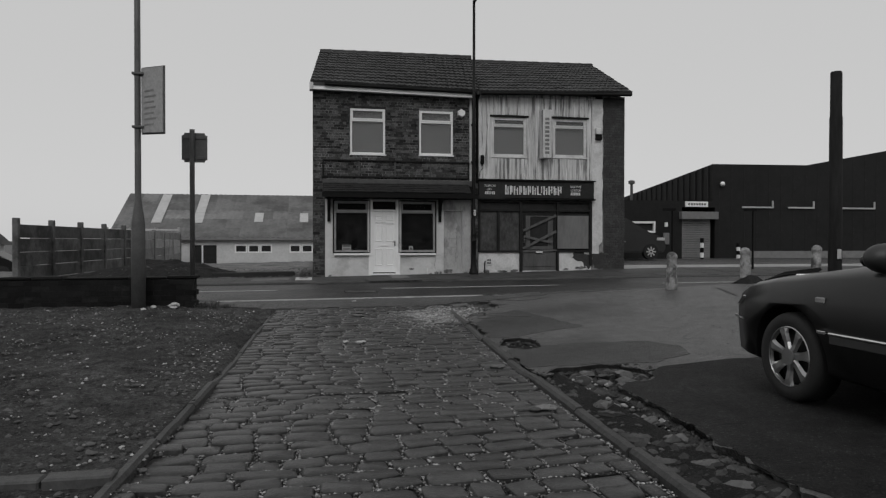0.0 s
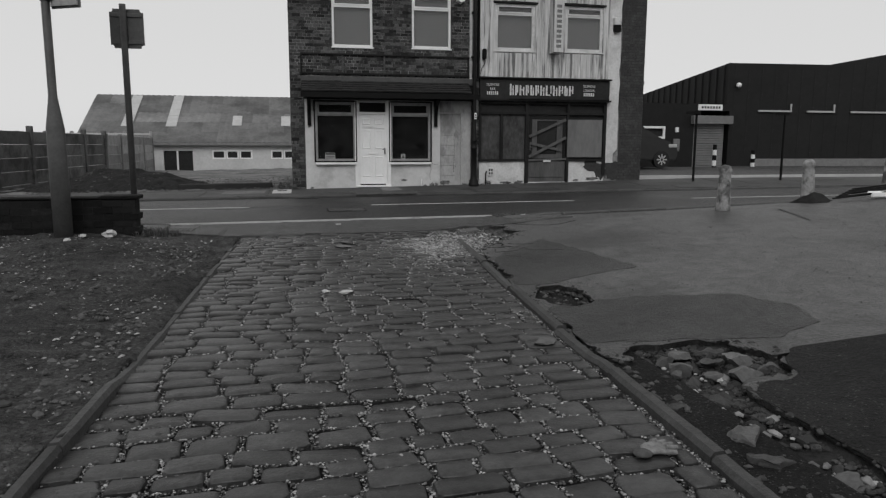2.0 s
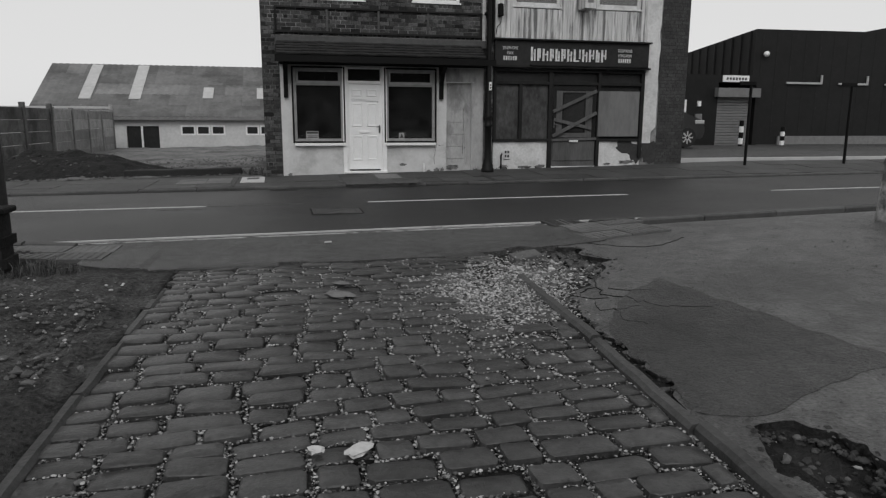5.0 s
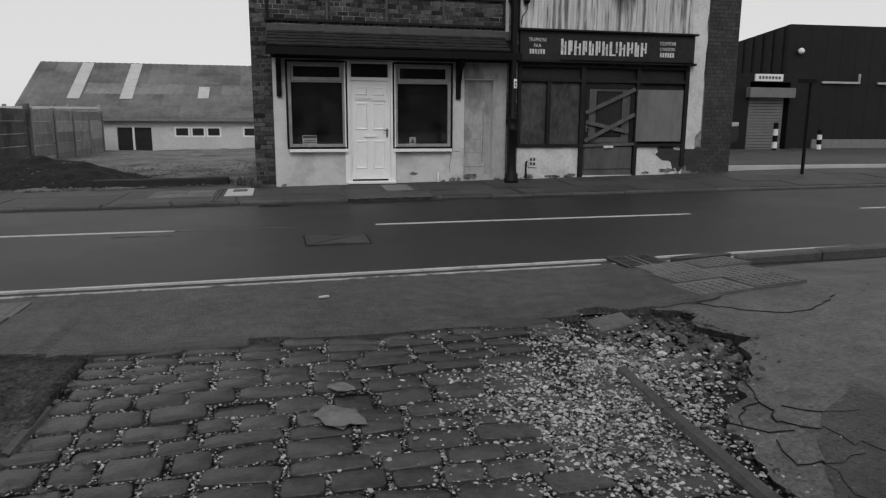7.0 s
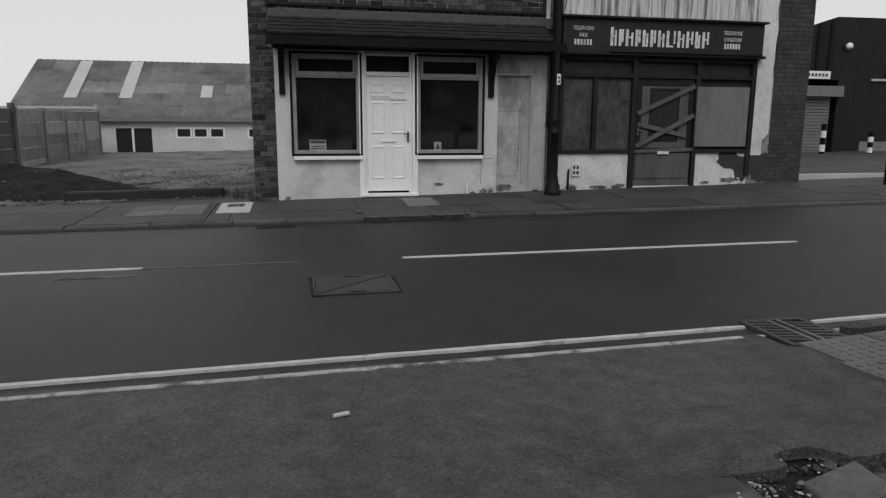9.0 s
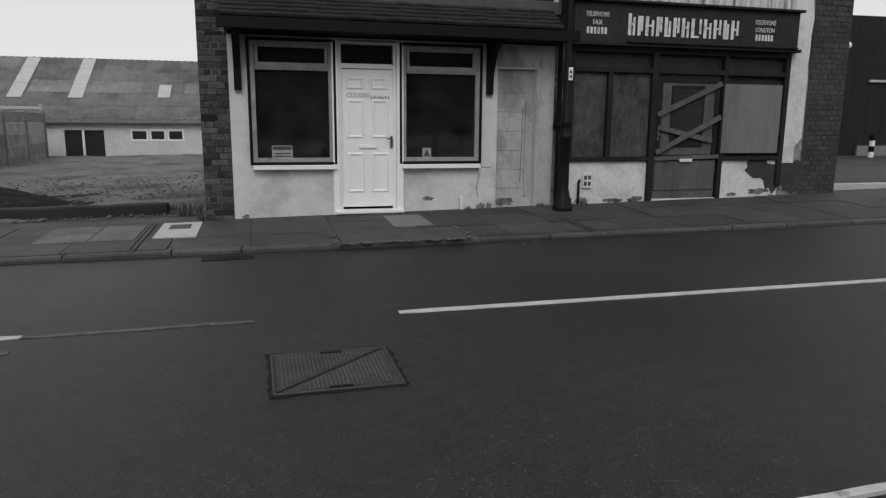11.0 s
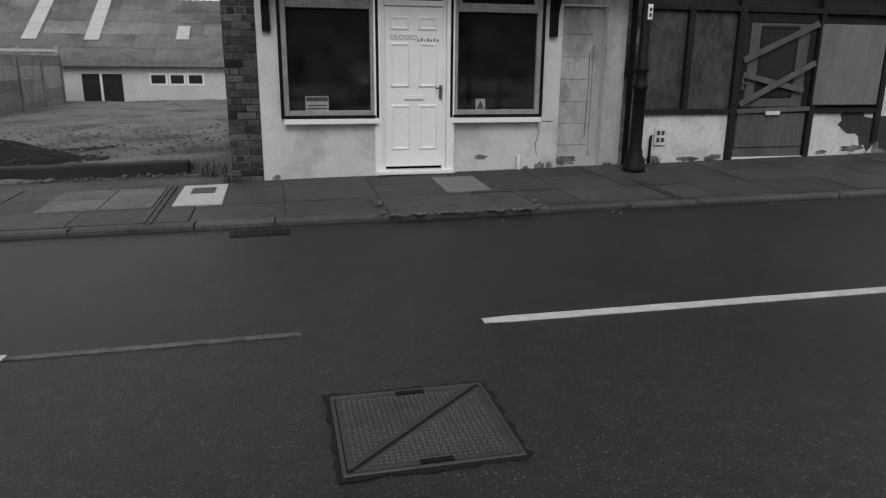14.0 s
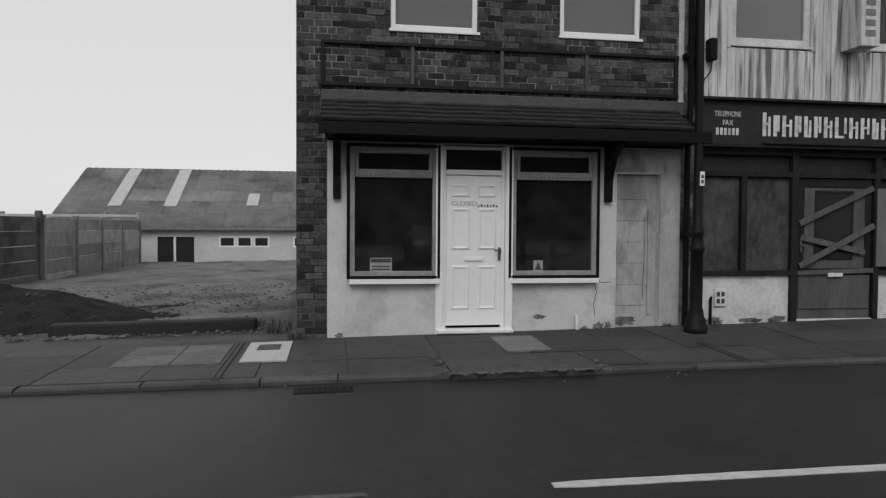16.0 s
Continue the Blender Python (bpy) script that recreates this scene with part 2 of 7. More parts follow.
SKYLIGHT = material("translucent_roof_sheet", 0.42, 0.6, 0.15, 0.6, 5, 0.1, 0.004)
SHEDWALL = material("white_shed_render", 0.55, 0.85, 0.15, 0.5, 6, 0.2, 0.006)
CLAD = material("dark_steel_cladding", 0.014, 0.6, 0.25, 0.3, 4, 0.1, 0.003, spec=0.2)
SHUTTER = material("roller_shutter_slat", 0.16, 0.5, 0.2, 1, 10, 0.1, 0.003)
CARPAINT = material("dark_metallic_car_paint", 0.013, 0.28, 0.08, 1, 200, 0.02, 0.001, metal=0.4)
RUBBER = material("tyre_rubber", 0.011, 0.8, 0.3, 8, 60, 0.3, 0.003)
ALLOY = material("alloy_rim", 0.36, 0.3, 0.1, 4, 40, 0.05, 0.001, metal=0.9)
PLASTIC = material("dark_trim_plastic", 0.02, 0.5, 0.1, 4, 60, 0.1, 0.001)
CHROME = material("chrome_strip", 0.65, 0.18, 0.05, 4, 40, 0.0, 0.001, metal=1.0)
PITSOIL = material("dark_broken_soil", 0.024, 0.95, 0.6, 3, 35, 1.0, 0.03, spec=0.2)
PLAIN_BOARD = material("plain_grey_board", 0.14, 0.75, 0.18, 1.2, 16, 0.2, 0.003, stretch=(1.5, 1.5, 0.4), dark=0.2, dark_scale=1.5)
SOIL = material("dark_soil", 0.018, 0.95, 0.5, 4, 25, 0.9, 0.03, spec=0.2)
WEED = material("dry_weeds", 0.06, 0.9, 0.3, 8, 40, 0.1, 0.002, island=0.5)
PAPER = material("white_litter", 0.42, 0.8, 0.15, 12, 60, 0.1, 0.002)
IRON = material("worn_cast_cover", 0.05, 0.5, 0.3, 3, 40, 0.3, 0.003, metal=0.4)
IRON_PALE = material("polished_cover_tread", 0.13, 0.45, 0.3, 3, 40, 0.3, 0.003, metal=0.5)

# ---- building helpers ----


def mesh_ob(name, bm, mat, parent=None, label="", smooth=False):
    me = bpy.data.meshes.new(name)
    bmesh.ops.recalc_face_normals(bm, faces=bm.faces)
    if smooth:
        for f in bm.faces:
            f.smooth = True
    bm.to_mesh(me)
    bm.free()
    me.materials.append(mat)
    ob = new(name, me)
    return under(ob, parent, label)


def under(ob, parent, label=""):
    if parent is not None:
        ob.parent = parent
        ob.matrix_parent_inverse = Matrix.Translation(-parent.location) if parent.type == "EMPTY" else Matrix.Identity(4)
    if label:
        ob["label"] = label
    return ob


def part(name, bm, mat, parent=None, label="", smooth=False):
    return mesh_ob(name, bm, mat, parent, label, smooth)


def thing(name, at, label, category, group="", kind=""):
    e = new(name)
    e.location = at
    e.empty_display_size = 0.2
    return tagged(e, label, category, group, kind)


def add_box(bm, x0, x1, y0, y1, z0, z1, bevel=0.0):
    vs = [bm.verts.new(p) for p in ((x0, y0, z0), (x1, y0, z0), (x1, y1, z0), (x0, y1, z0), (x0, y0, z1), (x1, y0, z1), (x1, y1, z1), (x0, y1, z1))]
    fs = [bm.faces.new([vs[i] for i in q]) for q in ((0, 3, 2, 1), (4, 5, 6, 7), (0, 1, 5, 4), (1, 2, 6, 5), (2, 3, 7, 6), (3, 0, 4, 7))]
    if bevel:
        es = list({e for f in fs for e in f.edges})
        bmesh.ops.bevel(bm, geom=es, offset=bevel, segments=1, affect="EDGES", profile=0.5)
    return vs


def box(name, x0, x1, y0, y1, z0, z1, mat, parent=None, label="", bevel=0.004):
    bm = bmesh.new()
    add_box(bm, x0, x1, y0, y1, z0, z1, bevel)
    return part(name, bm, mat, parent, label)


def turned(bm, profile, cx, cy, n=16):
    """A lathe round the upright through (cx, cy): profile of (radius, z)."""
    rings = []
    for r, z in profile:
        rings.append([bm.verts.new((cx + r * math.cos(2 * math.pi * i / n), cy + r * math.sin(2 * math.pi * i / n), z)) for i in range(n)])
    for a, c in zip(rings, rings[1:]):
        for i in range(n):
            bm.faces.new((a[i], a[(i + 1) % n], c[(i + 1) % n], c[i]))
    bm.faces.new(list(reversed(rings[0])))
    bm.faces.new(rings[-1])


def tube(name, pts, radius, mat, parent=None, label=""):
    cu = bpy.data.curves.new(name, "CURVE")
    cu.dimensions, cu.bevel_depth, cu.bevel_resolution, cu.use_fill_caps = "3D", radius, 2, True
    sp = cu.splines.new("POLY")
    sp.points.add(len(pts) - 1)
    for q, p in zip(sp.points, pts):
        q.co = (*p, 1)
    cu.materials.append(mat)
    return under(new(name, cu), parent, label)


def holed_wall(name, x0, x1, z0, z1, y0, y1, holes, mat, parent=None, label=""):
    """A wall along x between y0 and y1, with real openings (xa, xb, za, zb)."""
    xs = sorted({x0, x1, *[h[i] for h in holes for i in (0, 1) if x0 < h[i] < x1]})
    zs = sorted({z0, z1, *[h[i] for h in holes for i in (2, 3) if z0 < h[i] < z1]})
    bm = bmesh.new()
    vert = {}

    def v(i, k, y):
        key = (i, k, y)
        if key not in vert:
            vert[key] = bm.verts.new((xs[i], y, zs[k]))
        return vert[key]

    def solid(i, k):
        if not (0 <= i < len(xs) - 1 and 0 <= k < len(zs) - 1):
            return False
        cx, cz = (xs[i] + xs[i + 1]) / 2, (zs[k] + zs[k + 1]) / 2
        return not any(h[0] < cx < h[1] and h[2] < cz < h[3] for h in holes)

    for i in range(len(xs) - 1):
        for k in range(len(zs) - 1):
            if not solid(i, k):
                continue
            bm.faces.new((v(i, k, y0), v(i + 1, k, y0), v(i + 1, k + 1, y0), v(i, k + 1, y0)))
            bm.faces.new((v(i, k, y1), v(i, k + 1, y1), v(i + 1, k + 1, y1), v(i + 1, k, y1)))
            for di, dk, a, c in ((-1, 0, (i, k), (i, k + 1)), (1, 0, (i + 1, k), (i + 1, k + 1)), (0, -1, (i, k), (i + 1, k)), (0, 1, (i, k + 1), (i + 1, k + 1))):
                if not solid(i + di, k + dk):
                    bm.faces.new((v(*a, y0), v(*c, y0), v(*c, y1), v(*a, y1)))
    return part(name, bm, mat, parent, label)


def smooth_step(a, b, x):
    t = min(1.0, max(0.0, (x - a) / (b - a)))
    return t * t * (3 - 2 * t)


def nz(x, y, s=1.0, seed=0.0):
    return noise.noise(Vector((x * s, y * s, seed)))


# ---- levels of the ground ----
KERB_FAR, KERB_NEAR, FACE = 18.72, 12.95, 20.8


def road_z(x, y):
    s_ = (KERB_FAR - y) / (KERB_FAR - KERB_NEAR)
    return 0.2 + 0.05 * s_ + 0.015 * (1 - (2 * s_ - 1) ** 2) + 0.008 * max(-30, min(x, 30))


def pave_z(x, y):
    xc = max(-6, min(x, 12))
    return 0.25 + 0.008 * xc + (min(y, 21) - KERB_FAR) * (0.017 + 0.0043 * xc)


def yard_z(x, y):
    base = 0.13 + 0.115 * smooth_step(6.5, 12.2, y) + 0.006 * x
    if x > 2.0:
        base += 0.065 * min(x - 2.0, 2.6) + 0.04 * max(0.0, min(x, 11) - 4.6)
    if x < -0.85:
        base += 0.09 * smooth_step(-0.85, -2.6, x) * (0.5 + 0.5 * smooth_step(3, 10, y)) + 0.03
    return base


def near_z(x, y):
    """The yard, running out into the road beyond its mouth."""
    t = smooth_step(11.4, 13.0, y)
    edge = 0.06 * smooth_step(2.8, 4.6, x) + 0.06 * smooth_step(-1.6, -2.6, x)
    return yard_z(x, y) * (1 - t) + (road_z(x, KERB_NEAR) + edge) * t


def sheet(name, x0, x1, y0, y1, step, level, mat, drop=0.0, thick=0.12, keep=None, wobble=0.0, rough=0.0, parent=None, label="", rim_smooth=False, soft=False, undercut=0.0):
    """A sheet of paving that follows level(x, y), with a skirt down to its edge."""
    nx, ny = max(1, round((x1 - x0) / step)), max(1, round((y1 - y0) / step))
    bm = bmesh.new()
    grid = {}

    def v(i, j):
        if (i, j) not in grid:
            x, y = x0 + (x1 - x0) * i / nx, y0 + (y1 - y0) * j / ny
            if wobble:
                x, y = x + wobble * nz(x, y, 2.3 / step * 0.05, 3), y + wobble * nz(x, y, 2.3 / step * 0.05, 9)
            z = level(x, y) + drop + (rough * (nz(x, y, 1.4, 5) + 0.5 * nz(x, y, 4.5, 6) + 0.35 * nz(x, y, 13, 7)) if rough else 0)
            grid[i, j] = bm.verts.new((x, y, z))
        return grid[i, j]

    for i in range(nx):
        for j in range(ny):
            if keep is None or keep(x0 + (x1 - x0) * (i + 0.5) / nx, y0 + (y1 - y0) * (j + 0.5) / ny):
                bm.faces.new((v(i, j), v(i + 1, j), v(i + 1, j + 1), v(i, j + 1)))
    if rim_smooth:
        for _ in range(1 if undercut else 2):
            moved = {}
            for v_ in bm.verts:
                nb = [e.other_vert(v_) for e in v_.link_edges if e.is_boundary]
                if len(nb) == 2:
                    moved[v_] = v_.co * 0.4 + (nb[0].co + nb[1].co) * 0.3
            for v_, co in moved.items():
                v_.co.x, v_.co.y = co.x, co.y
    if thick:
        rim = [e for e in bm.edges if e.is_boundary]
        lean = {}
        if undercut:
            for v_ in {v_ for e in rim for v_ in e.verts}:
                mid = sum((f_.calc_center_median() for f_ in v_.link_faces), Vector()) / len(v_.link_faces)
                way = Vector((mid.x - v_.co.x, mid.y - v_.co.y, 0))
                if way.length > 1e-5:
                    lean[tuple(v_.co)] = way.normalized() * undercut
        out = bmesh.ops.extrude_edge_only(bm, edges=rim)
        for q in out["geom"]:
            if isinstance(q, bmesh.types.BMVert):
                q.co += lean.get(tuple(q.co), Vector())
                q.co.z -= thick
    me = bpy.data.meshes.new(name)
    bm.normal_update()
    bm.to_mesh(me)
    bm.free()
    me.materials.append(mat)
    me.polygons.foreach_set("use_smooth", [soft] * len(me.polygons))
    return under(new(name, me), parent, label)


# ---- ground ----
def ground_level(x, y):
    if y < 12.6:
        z = near_z(x, y) - 0.17
    elif y < KERB_FAR + 0.1:
        z = road_z(x, y) - 0.1
    else:
        z = pave_z(x, min(y, 21)) - 0.05 - 0.012 * max(0.0, min(y, 50) - 21) * (1 - smooth_step(6, 14, x))
    return z


def axis(parts_):
    out = []
    for a, b, n in parts_:
        out += [a + (b - a) * i / n for i in range(n)]
    return out + [parts_[-1][1]]


gx = axis([(-1500, -200, 4), (-200, -40, 6), (-40, -8, 12), (-8, 14, 44), (14, 40, 10), (40, 200, 6), (200, 1500, 4)])
gy = axis([(-1500, -100, 4), (-100, -8, 6), (-8, 26, 68), (26, 60, 14), (60, 200, 6), (200, 1500, 4)])
bm = bmesh.new()
gv = [[bm.verts.new((x, y, ground_level(max(-30, min(30, x)), y))) for y in gy] for x in gx]
for i in range(len(gx) - 1):
    for j in range(len(gy) - 1):
        bm.faces.new((gv[i][j], gv[i + 1][j], gv[i + 1][j + 1], gv[i][j + 1]))
tagged(part("ground", bm, FIELD), "grey open ground of bare earth and thin grass", "ground", kind="structure")

road = sheet("road", -45, 45, 12.6, KERB_FAR, 0.6, road_z, ASPHALT_ROAD, thick=0.1)
tagged(road, "dark damp asphalt road with faded white markings", "road", kind="structure")


def right_edge(y):
    return 1.606 + 0.053 * y


def left_edge(y):
    return -1.13 + 0.046 * y


def frayed(x, y):
    return 0.3 * nz(x, y, 1.3, 2) + 0.25 * nz(x, y, 5, 7) + 0.2 * nz(x, y, 11, 9)


# left verge of dirt, right worn asphalt with broken edge, apron between setts and road
verge = sheet("dirt_verge", -6, -0.5, 1.5, 11.75, 0.06, near_z, DIRT, rough=0.045, thick=0.08, soft=True, keep=lambda x, y: x < left_edge(y))
sheet("outer_verge", -16, -6, -8, 12.55, 0.3, near_z, DIRT, rough=0.05, thick=0.08, soft=True, parent=verge)
sheet("mouth_verge", -6, -1.3, 11.75, 12.55, 0.1, near_z, DIRT, rough=0.03, thick=0.08, soft=True, parent=verge)
sheet("front_verge", -6, -1.05, -8, 1.5, 0.3, near_z, DIRT, rough=0.05, thick=0.08, soft=True, parent=verge)
tagged(verge, "gritty bare dirt verge beside the setts", "dirt", kind="structure")
tagged(sheet("sett_bed", -1.2, 2.25, -6, 11.9, 0.25, near_z, BED, drop=-0.034, thick=0.05), "grit and soil bed between the stone setts", "ground", kind="structure")


def pits(x, y):
    """How far inside a pothole or the broken margin a place lies (positive: asphalt gone)."""
    f = frayed(x, y)
    edge = right_edge(y) + 0.07 + 0.06 * smooth_step(9.3, 9.8, y) + 0.36 * smooth_step(9.9, 10.5, y) * smooth_step(11.75, 11.5, y) + 0.5 * smooth_step(6.1, 5.3, y) + 0.3 * f
    return max(edge - x, holes_in(x, y))


def holes_in(x, y):
    f = frayed(x, y)
    d = -9.0
    for cx, cy, rx, ry in ((2.5, 5.72, 0.46, 0.48), (2.34, 7.6, 0.22, 0.4), (2.55, 11.08, 0.46, 0.62), (2.2, 4.7, 0.26, 0.6)):
        d = max(d, 0.4 * (1 + 1.0 * f - math.hypot((x - cx) / rx, (y - cy) / ry)))
    return d


def pit_z(x, y):
    """The broken ground below the asphalt, deepest inside the holes."""
    return near_z(x, y) - 0.05 - 0.05 * smooth_step(-0.05, 0.2, holes_in(x, y))


tagged(sheet("broken_margin", 1.6, 4.2, 0, 12.3, 0.07, pit_z, PITSOIL, drop=0.0, rough=0.05, thick=0.0, soft=True), "soil and grit showing where the asphalt has broken away", "ground", kind="structure")
yard = sheet("yard_asphalt", 1.95, 4.2, 2.0, 12.35, 0.05, near_z, ASPHALT_YARD, thick=0.1, wobble=0.05, rim_smooth=True, undercut=0.05, keep=lambda x, y: pits(x, y) < 0)
tagged(yard, "worn grey asphalt yard with potholes and a broken edge", "asphalt yard", kind="structure")
sheet("wide_asphalt", 4.1, 24, -8, 12.35, 0.25, near_z, ASPHALT_YARD, drop=-0.005, thick=0.07, parent=yard)
sheet("front_asphalt", 2.3, 4.2, -8, 2.0, 0.5, near_z, ASPHALT_YARD, thick=0.07, parent=yard)


def in_patch(x, y, pts, wob=0.05):
    x, y = x + wob * nz(x, y, 3, 4), y + wob * nz(x, y, 3, 8)
    inside = False
    for (ax, ay), (bx, by) in zip(pts, pts[1:] + pts[:1]):
        if (ay > y) != (by > y) and x < (bx - ax) * (y - ay) / (by - ay) + ax:
            inside = not inside
    return inside


P1 = [(2.0, 6.35), (2.43, 6.22), (2.9, 6.02), (3.2, 5.98), (3.62, 6.18), (3.78, 6.6), (3.6, 7.05), (3.22, 7.18), (2.8, 7.34), (2.45, 7.36), (2.05, 7.3), (1.95, 6.7)]
P2 = [(2.1, 1.5), (9.4, 1.5), (9.2, 4.7), (7.0, 5.3), (5.2, 5.6), (4.0, 5.72), (3.3, 5.8), (2.85, 5.78), (2.45, 5.2), (2.1, 4.2)]
P3 = [(2.05, 8.22), (2.28, 8.03), (3.05, 8.27), (3.4, 8.3), (3.25, 9.3), (3.07, 10.2), (2.6, 9.85), (2.1, 9.1)]
PATCH_MID = material("older_asphalt_patch", 0.034, 0.55, 0.8, 1.3, 45, 1.0, 0.03, spec=0.45, dark=0.35, dark_scale=1.4, chips=85)
for pp, pm in ((P1, PATCH_MID), (P2, ASPHALT_PATCH), (P3, PATCH_MID)):
    sheet("asphalt_patch", 1.9, 9.6, 1.4, 10.2, 0.06, near_z, pm, drop=0.003, thick=0.008, rim_smooth=True, keep=lambda x, y: in_patch(x, y, pp) and pits(x, y) < -0.004, parent=yard, label="darker newer asphalt patch")
def apron_z(x, y):
    return max(near_z(x, y), road_z(x, y) if y > 12.5 else -9) + 0.01


apron = sheet("apron", -2.2, 4.4, 11.4, 13.06, 0.06, apron_z, ASPHALT_APRON, thick=0.05, wobble=0.05, rim_smooth=True,
              keep=lambda x, y: y > 11.6 + 0.1 * nz(x, 0, 1.6, 3) + 0.05 * nz(x, y, 6, 1) and holes_in(x, y) < 0 and (x > -1.3 + 0.3 * nz(x, y, 2, 6) or y > 12.2) and (x < 3.35 or y > 12.95) and not (3.29 < x < 3.79 and y > 12.79))
tagged(apron, "patched asphalt apron where the yard meets the road", "asphalt apron", kind="structure")

# kerbs, pavements
pave = sheet("pavement", -45, 45, KERB_FAR + 0.12, FACE + 1.2, 0.6, pave_z, FLAG, drop=-0.012, thick=0.1)
tagged(pave, "grey flagged pavement in front of the shops", "pavement", kind="structure")
forecourt = sheet("forecourt", 9.9, 34, FACE + 1.2, 31.5, 1.5, pave_z, ASPHALT_APRON, thick=0.05)
tagged(forecourt, "dark asphalt forecourt in front of the workshop", "forecourt", kind="structure")
waste = sheet("waste_ground", -22, -0.02, FACE + 0.55, 47, 0.5, lambda x, y: ground_level(x, y) + 0.045, WASTE, rough=0.09, thick=0.05, soft=True)
tagged(waste, "rough gravelly waste ground beside the house", "waste ground", kind="structure")


def kerb_row(name, x0, x1, y, level, proud, label, step=0.91, depth=0.13):
    k = thing(name, ((x0 + x1) / 2, y, level((x0 + x1) / 2, y)), label, "kerb", kind="structure")
    x = x0
    rng = random.Random(len(name))
    while x < x1 - 0.1:
        b = min(x1, x + step * rng.uniform(0.7, 1.15))
        bm = bmesh.new()
        za, zb = level(x, y) + proud, level(b, y) + proud
        dy, dz = rng.uniform(-0.012, 0.012), rng.uniform(-0.008, 0.008)
        vs = add_box(bm, x + 0.005, b - 0.005, y + dy, y + depth + dy, za - 0.2, za + dz, 0)
        vs[5].co.z = vs[6].co.z = zb + dz
        bmesh.ops.bevel(bm, geom=[vs[4].link_edges[0]] + [e for e in bm.edges if all(abs(v.co.y - (y + dy)) < 1e-6 and v.co.z > za - 0.1 for v in e.verts)], offset=0.018, segments=1, affect="EDGES")
        part("kerbstone", bm, KERB, k)
        x = b
    return k


kerb_row("kerb_far", -14, 24, KERB_FAR, pave_z, 0.0, "worn stone kerb along the shop pavement")
kerb_row("kerb_near", 4.4, 24, KERB_NEAR - 0.14, lambda x, y: near_z(x, 12.3), -0.02, "stone kerb along the yard side of the road")
kerb_row("kerb_near_left", -14, -1.7, KERB_NEAR - 0.14, lambda x, y: near_z(x, 12.3), 0.012, "stone kerb beyond the low wall")

# ---- the terrace: brick shop house and boarded shop house ----
rng = random.Random(7)
PARTY = 4.93
HOUSE_R = 9.89


def brick_field(parent, x0, x1, z0, z1, y, holes, near, bl=0.206, bh=0.0805, proud=0.006, depth=0.05, seed=1, mats=None):
    """Bricks in bond over a backing: those inside near (xa, xb, za, zb) are pieces of their own, the rest one joined mesh."""
    near_mat, far_mat = mats or (BRICK, BRICK_FAR)
    r = random.Random(seed)
    meshes = {}
    rest = bmesh.new()
    row, z, count = 0, z0, 0
    while z < z1 - 0.02:
        h = min(bh, z1 - z) - 0.011
        header = row % 4 == 3
        L = bl / 2 if header else bl
        x = x0 - (L / 2 if row % 2 else 0)
        while x < x1 - 0.01:
            a, c = max(x, x0), min(x + L, x1)
            x += L
            if c - a < 0.04:
                continue
            for ha, hb, hc, hd in holes:
                if z + h > hc + 0.01 and z < hd - 0.01:
                    if a < ha < c:
                        c = ha
                    elif a < hb < c:
                        a = hb
            if c - a < 0.03 or any(ha - 0.001 <= a and c <= hb + 0.001 and z + h > hc + 0.01 and z < hd - 0.01 for ha, hb, hc, hd in holes):
                continue
            w = c - a - 0.011
            p = proud + r.uniform(-0.003, 0.003)
            if near and near[0] < a < near[1] and near[2] < z < near[3] and count < 300:
                key = (round(w, 2), round(h, 2))
                if key not in meshes:
                    b = bmesh.new()
                    add_box(b, -key[0] / 2, key[0] / 2, 0, depth, 0, key[1], 0.004)
                    bmesh.ops.recalc_face_normals(b, faces=b.faces)
                    meshes[key] = bpy.data.meshes.new("brick")
                    b.to_mesh(meshes[key])
                    b.free()
                    meshes[key].materials.append(near_mat)
                o = under(new("brick", meshes[key]), parent)
                o.location = ((a + c) / 2, y - p, z)
                o.rotation_euler = (0, r.uniform(-0.006, 0.006), 0)
                count += 1
            else:
                add_box(rest, a + 0.0055, c - 0.0055, y - p, y - p + depth, z, z + h)
        z += bh
        row += 1
    if rest.verts:
        tagged(part("brickwork", rest, far_mat, parent), kind="stuff")
    else:
        rest.free()


# openings of the brick house: two upper windows, the shopfront
UPW = [(1.10, 2.15, 3.96, 5.33), (3.19, 4.24, 3.98, 5.33)]
SHOP1 = (0.36, 4.80, 0.2, 2.62)
house1 = thing("brick_shop_house", (2.45, 23, 0.3), "dark brick terraced shop with white front door and tiled canopy", "shop")
wall1 = holed_wall("front_wall", 0, PARTY, 0.15, 5.93, FACE, FACE + 0.24, UPW + [SHOP1], MORTAR, house1, "sooty dark brick front wall")
box("side_wall", 0, 0.24, FACE + 0.24, 28, 0.1, 6.0, MORTAR, house1)
box("back_wall", 0.24, PARTY, 27.76, 28, 0.1, 6.0, MORTAR, house1)
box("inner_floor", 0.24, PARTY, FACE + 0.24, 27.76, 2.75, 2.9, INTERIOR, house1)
# unseen back sheet closes the shop room off in near-black
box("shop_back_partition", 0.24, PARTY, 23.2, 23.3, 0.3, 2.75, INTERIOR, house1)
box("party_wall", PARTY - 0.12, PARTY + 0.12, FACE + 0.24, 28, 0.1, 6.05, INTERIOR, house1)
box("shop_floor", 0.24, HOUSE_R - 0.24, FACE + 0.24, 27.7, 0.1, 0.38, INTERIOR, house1)


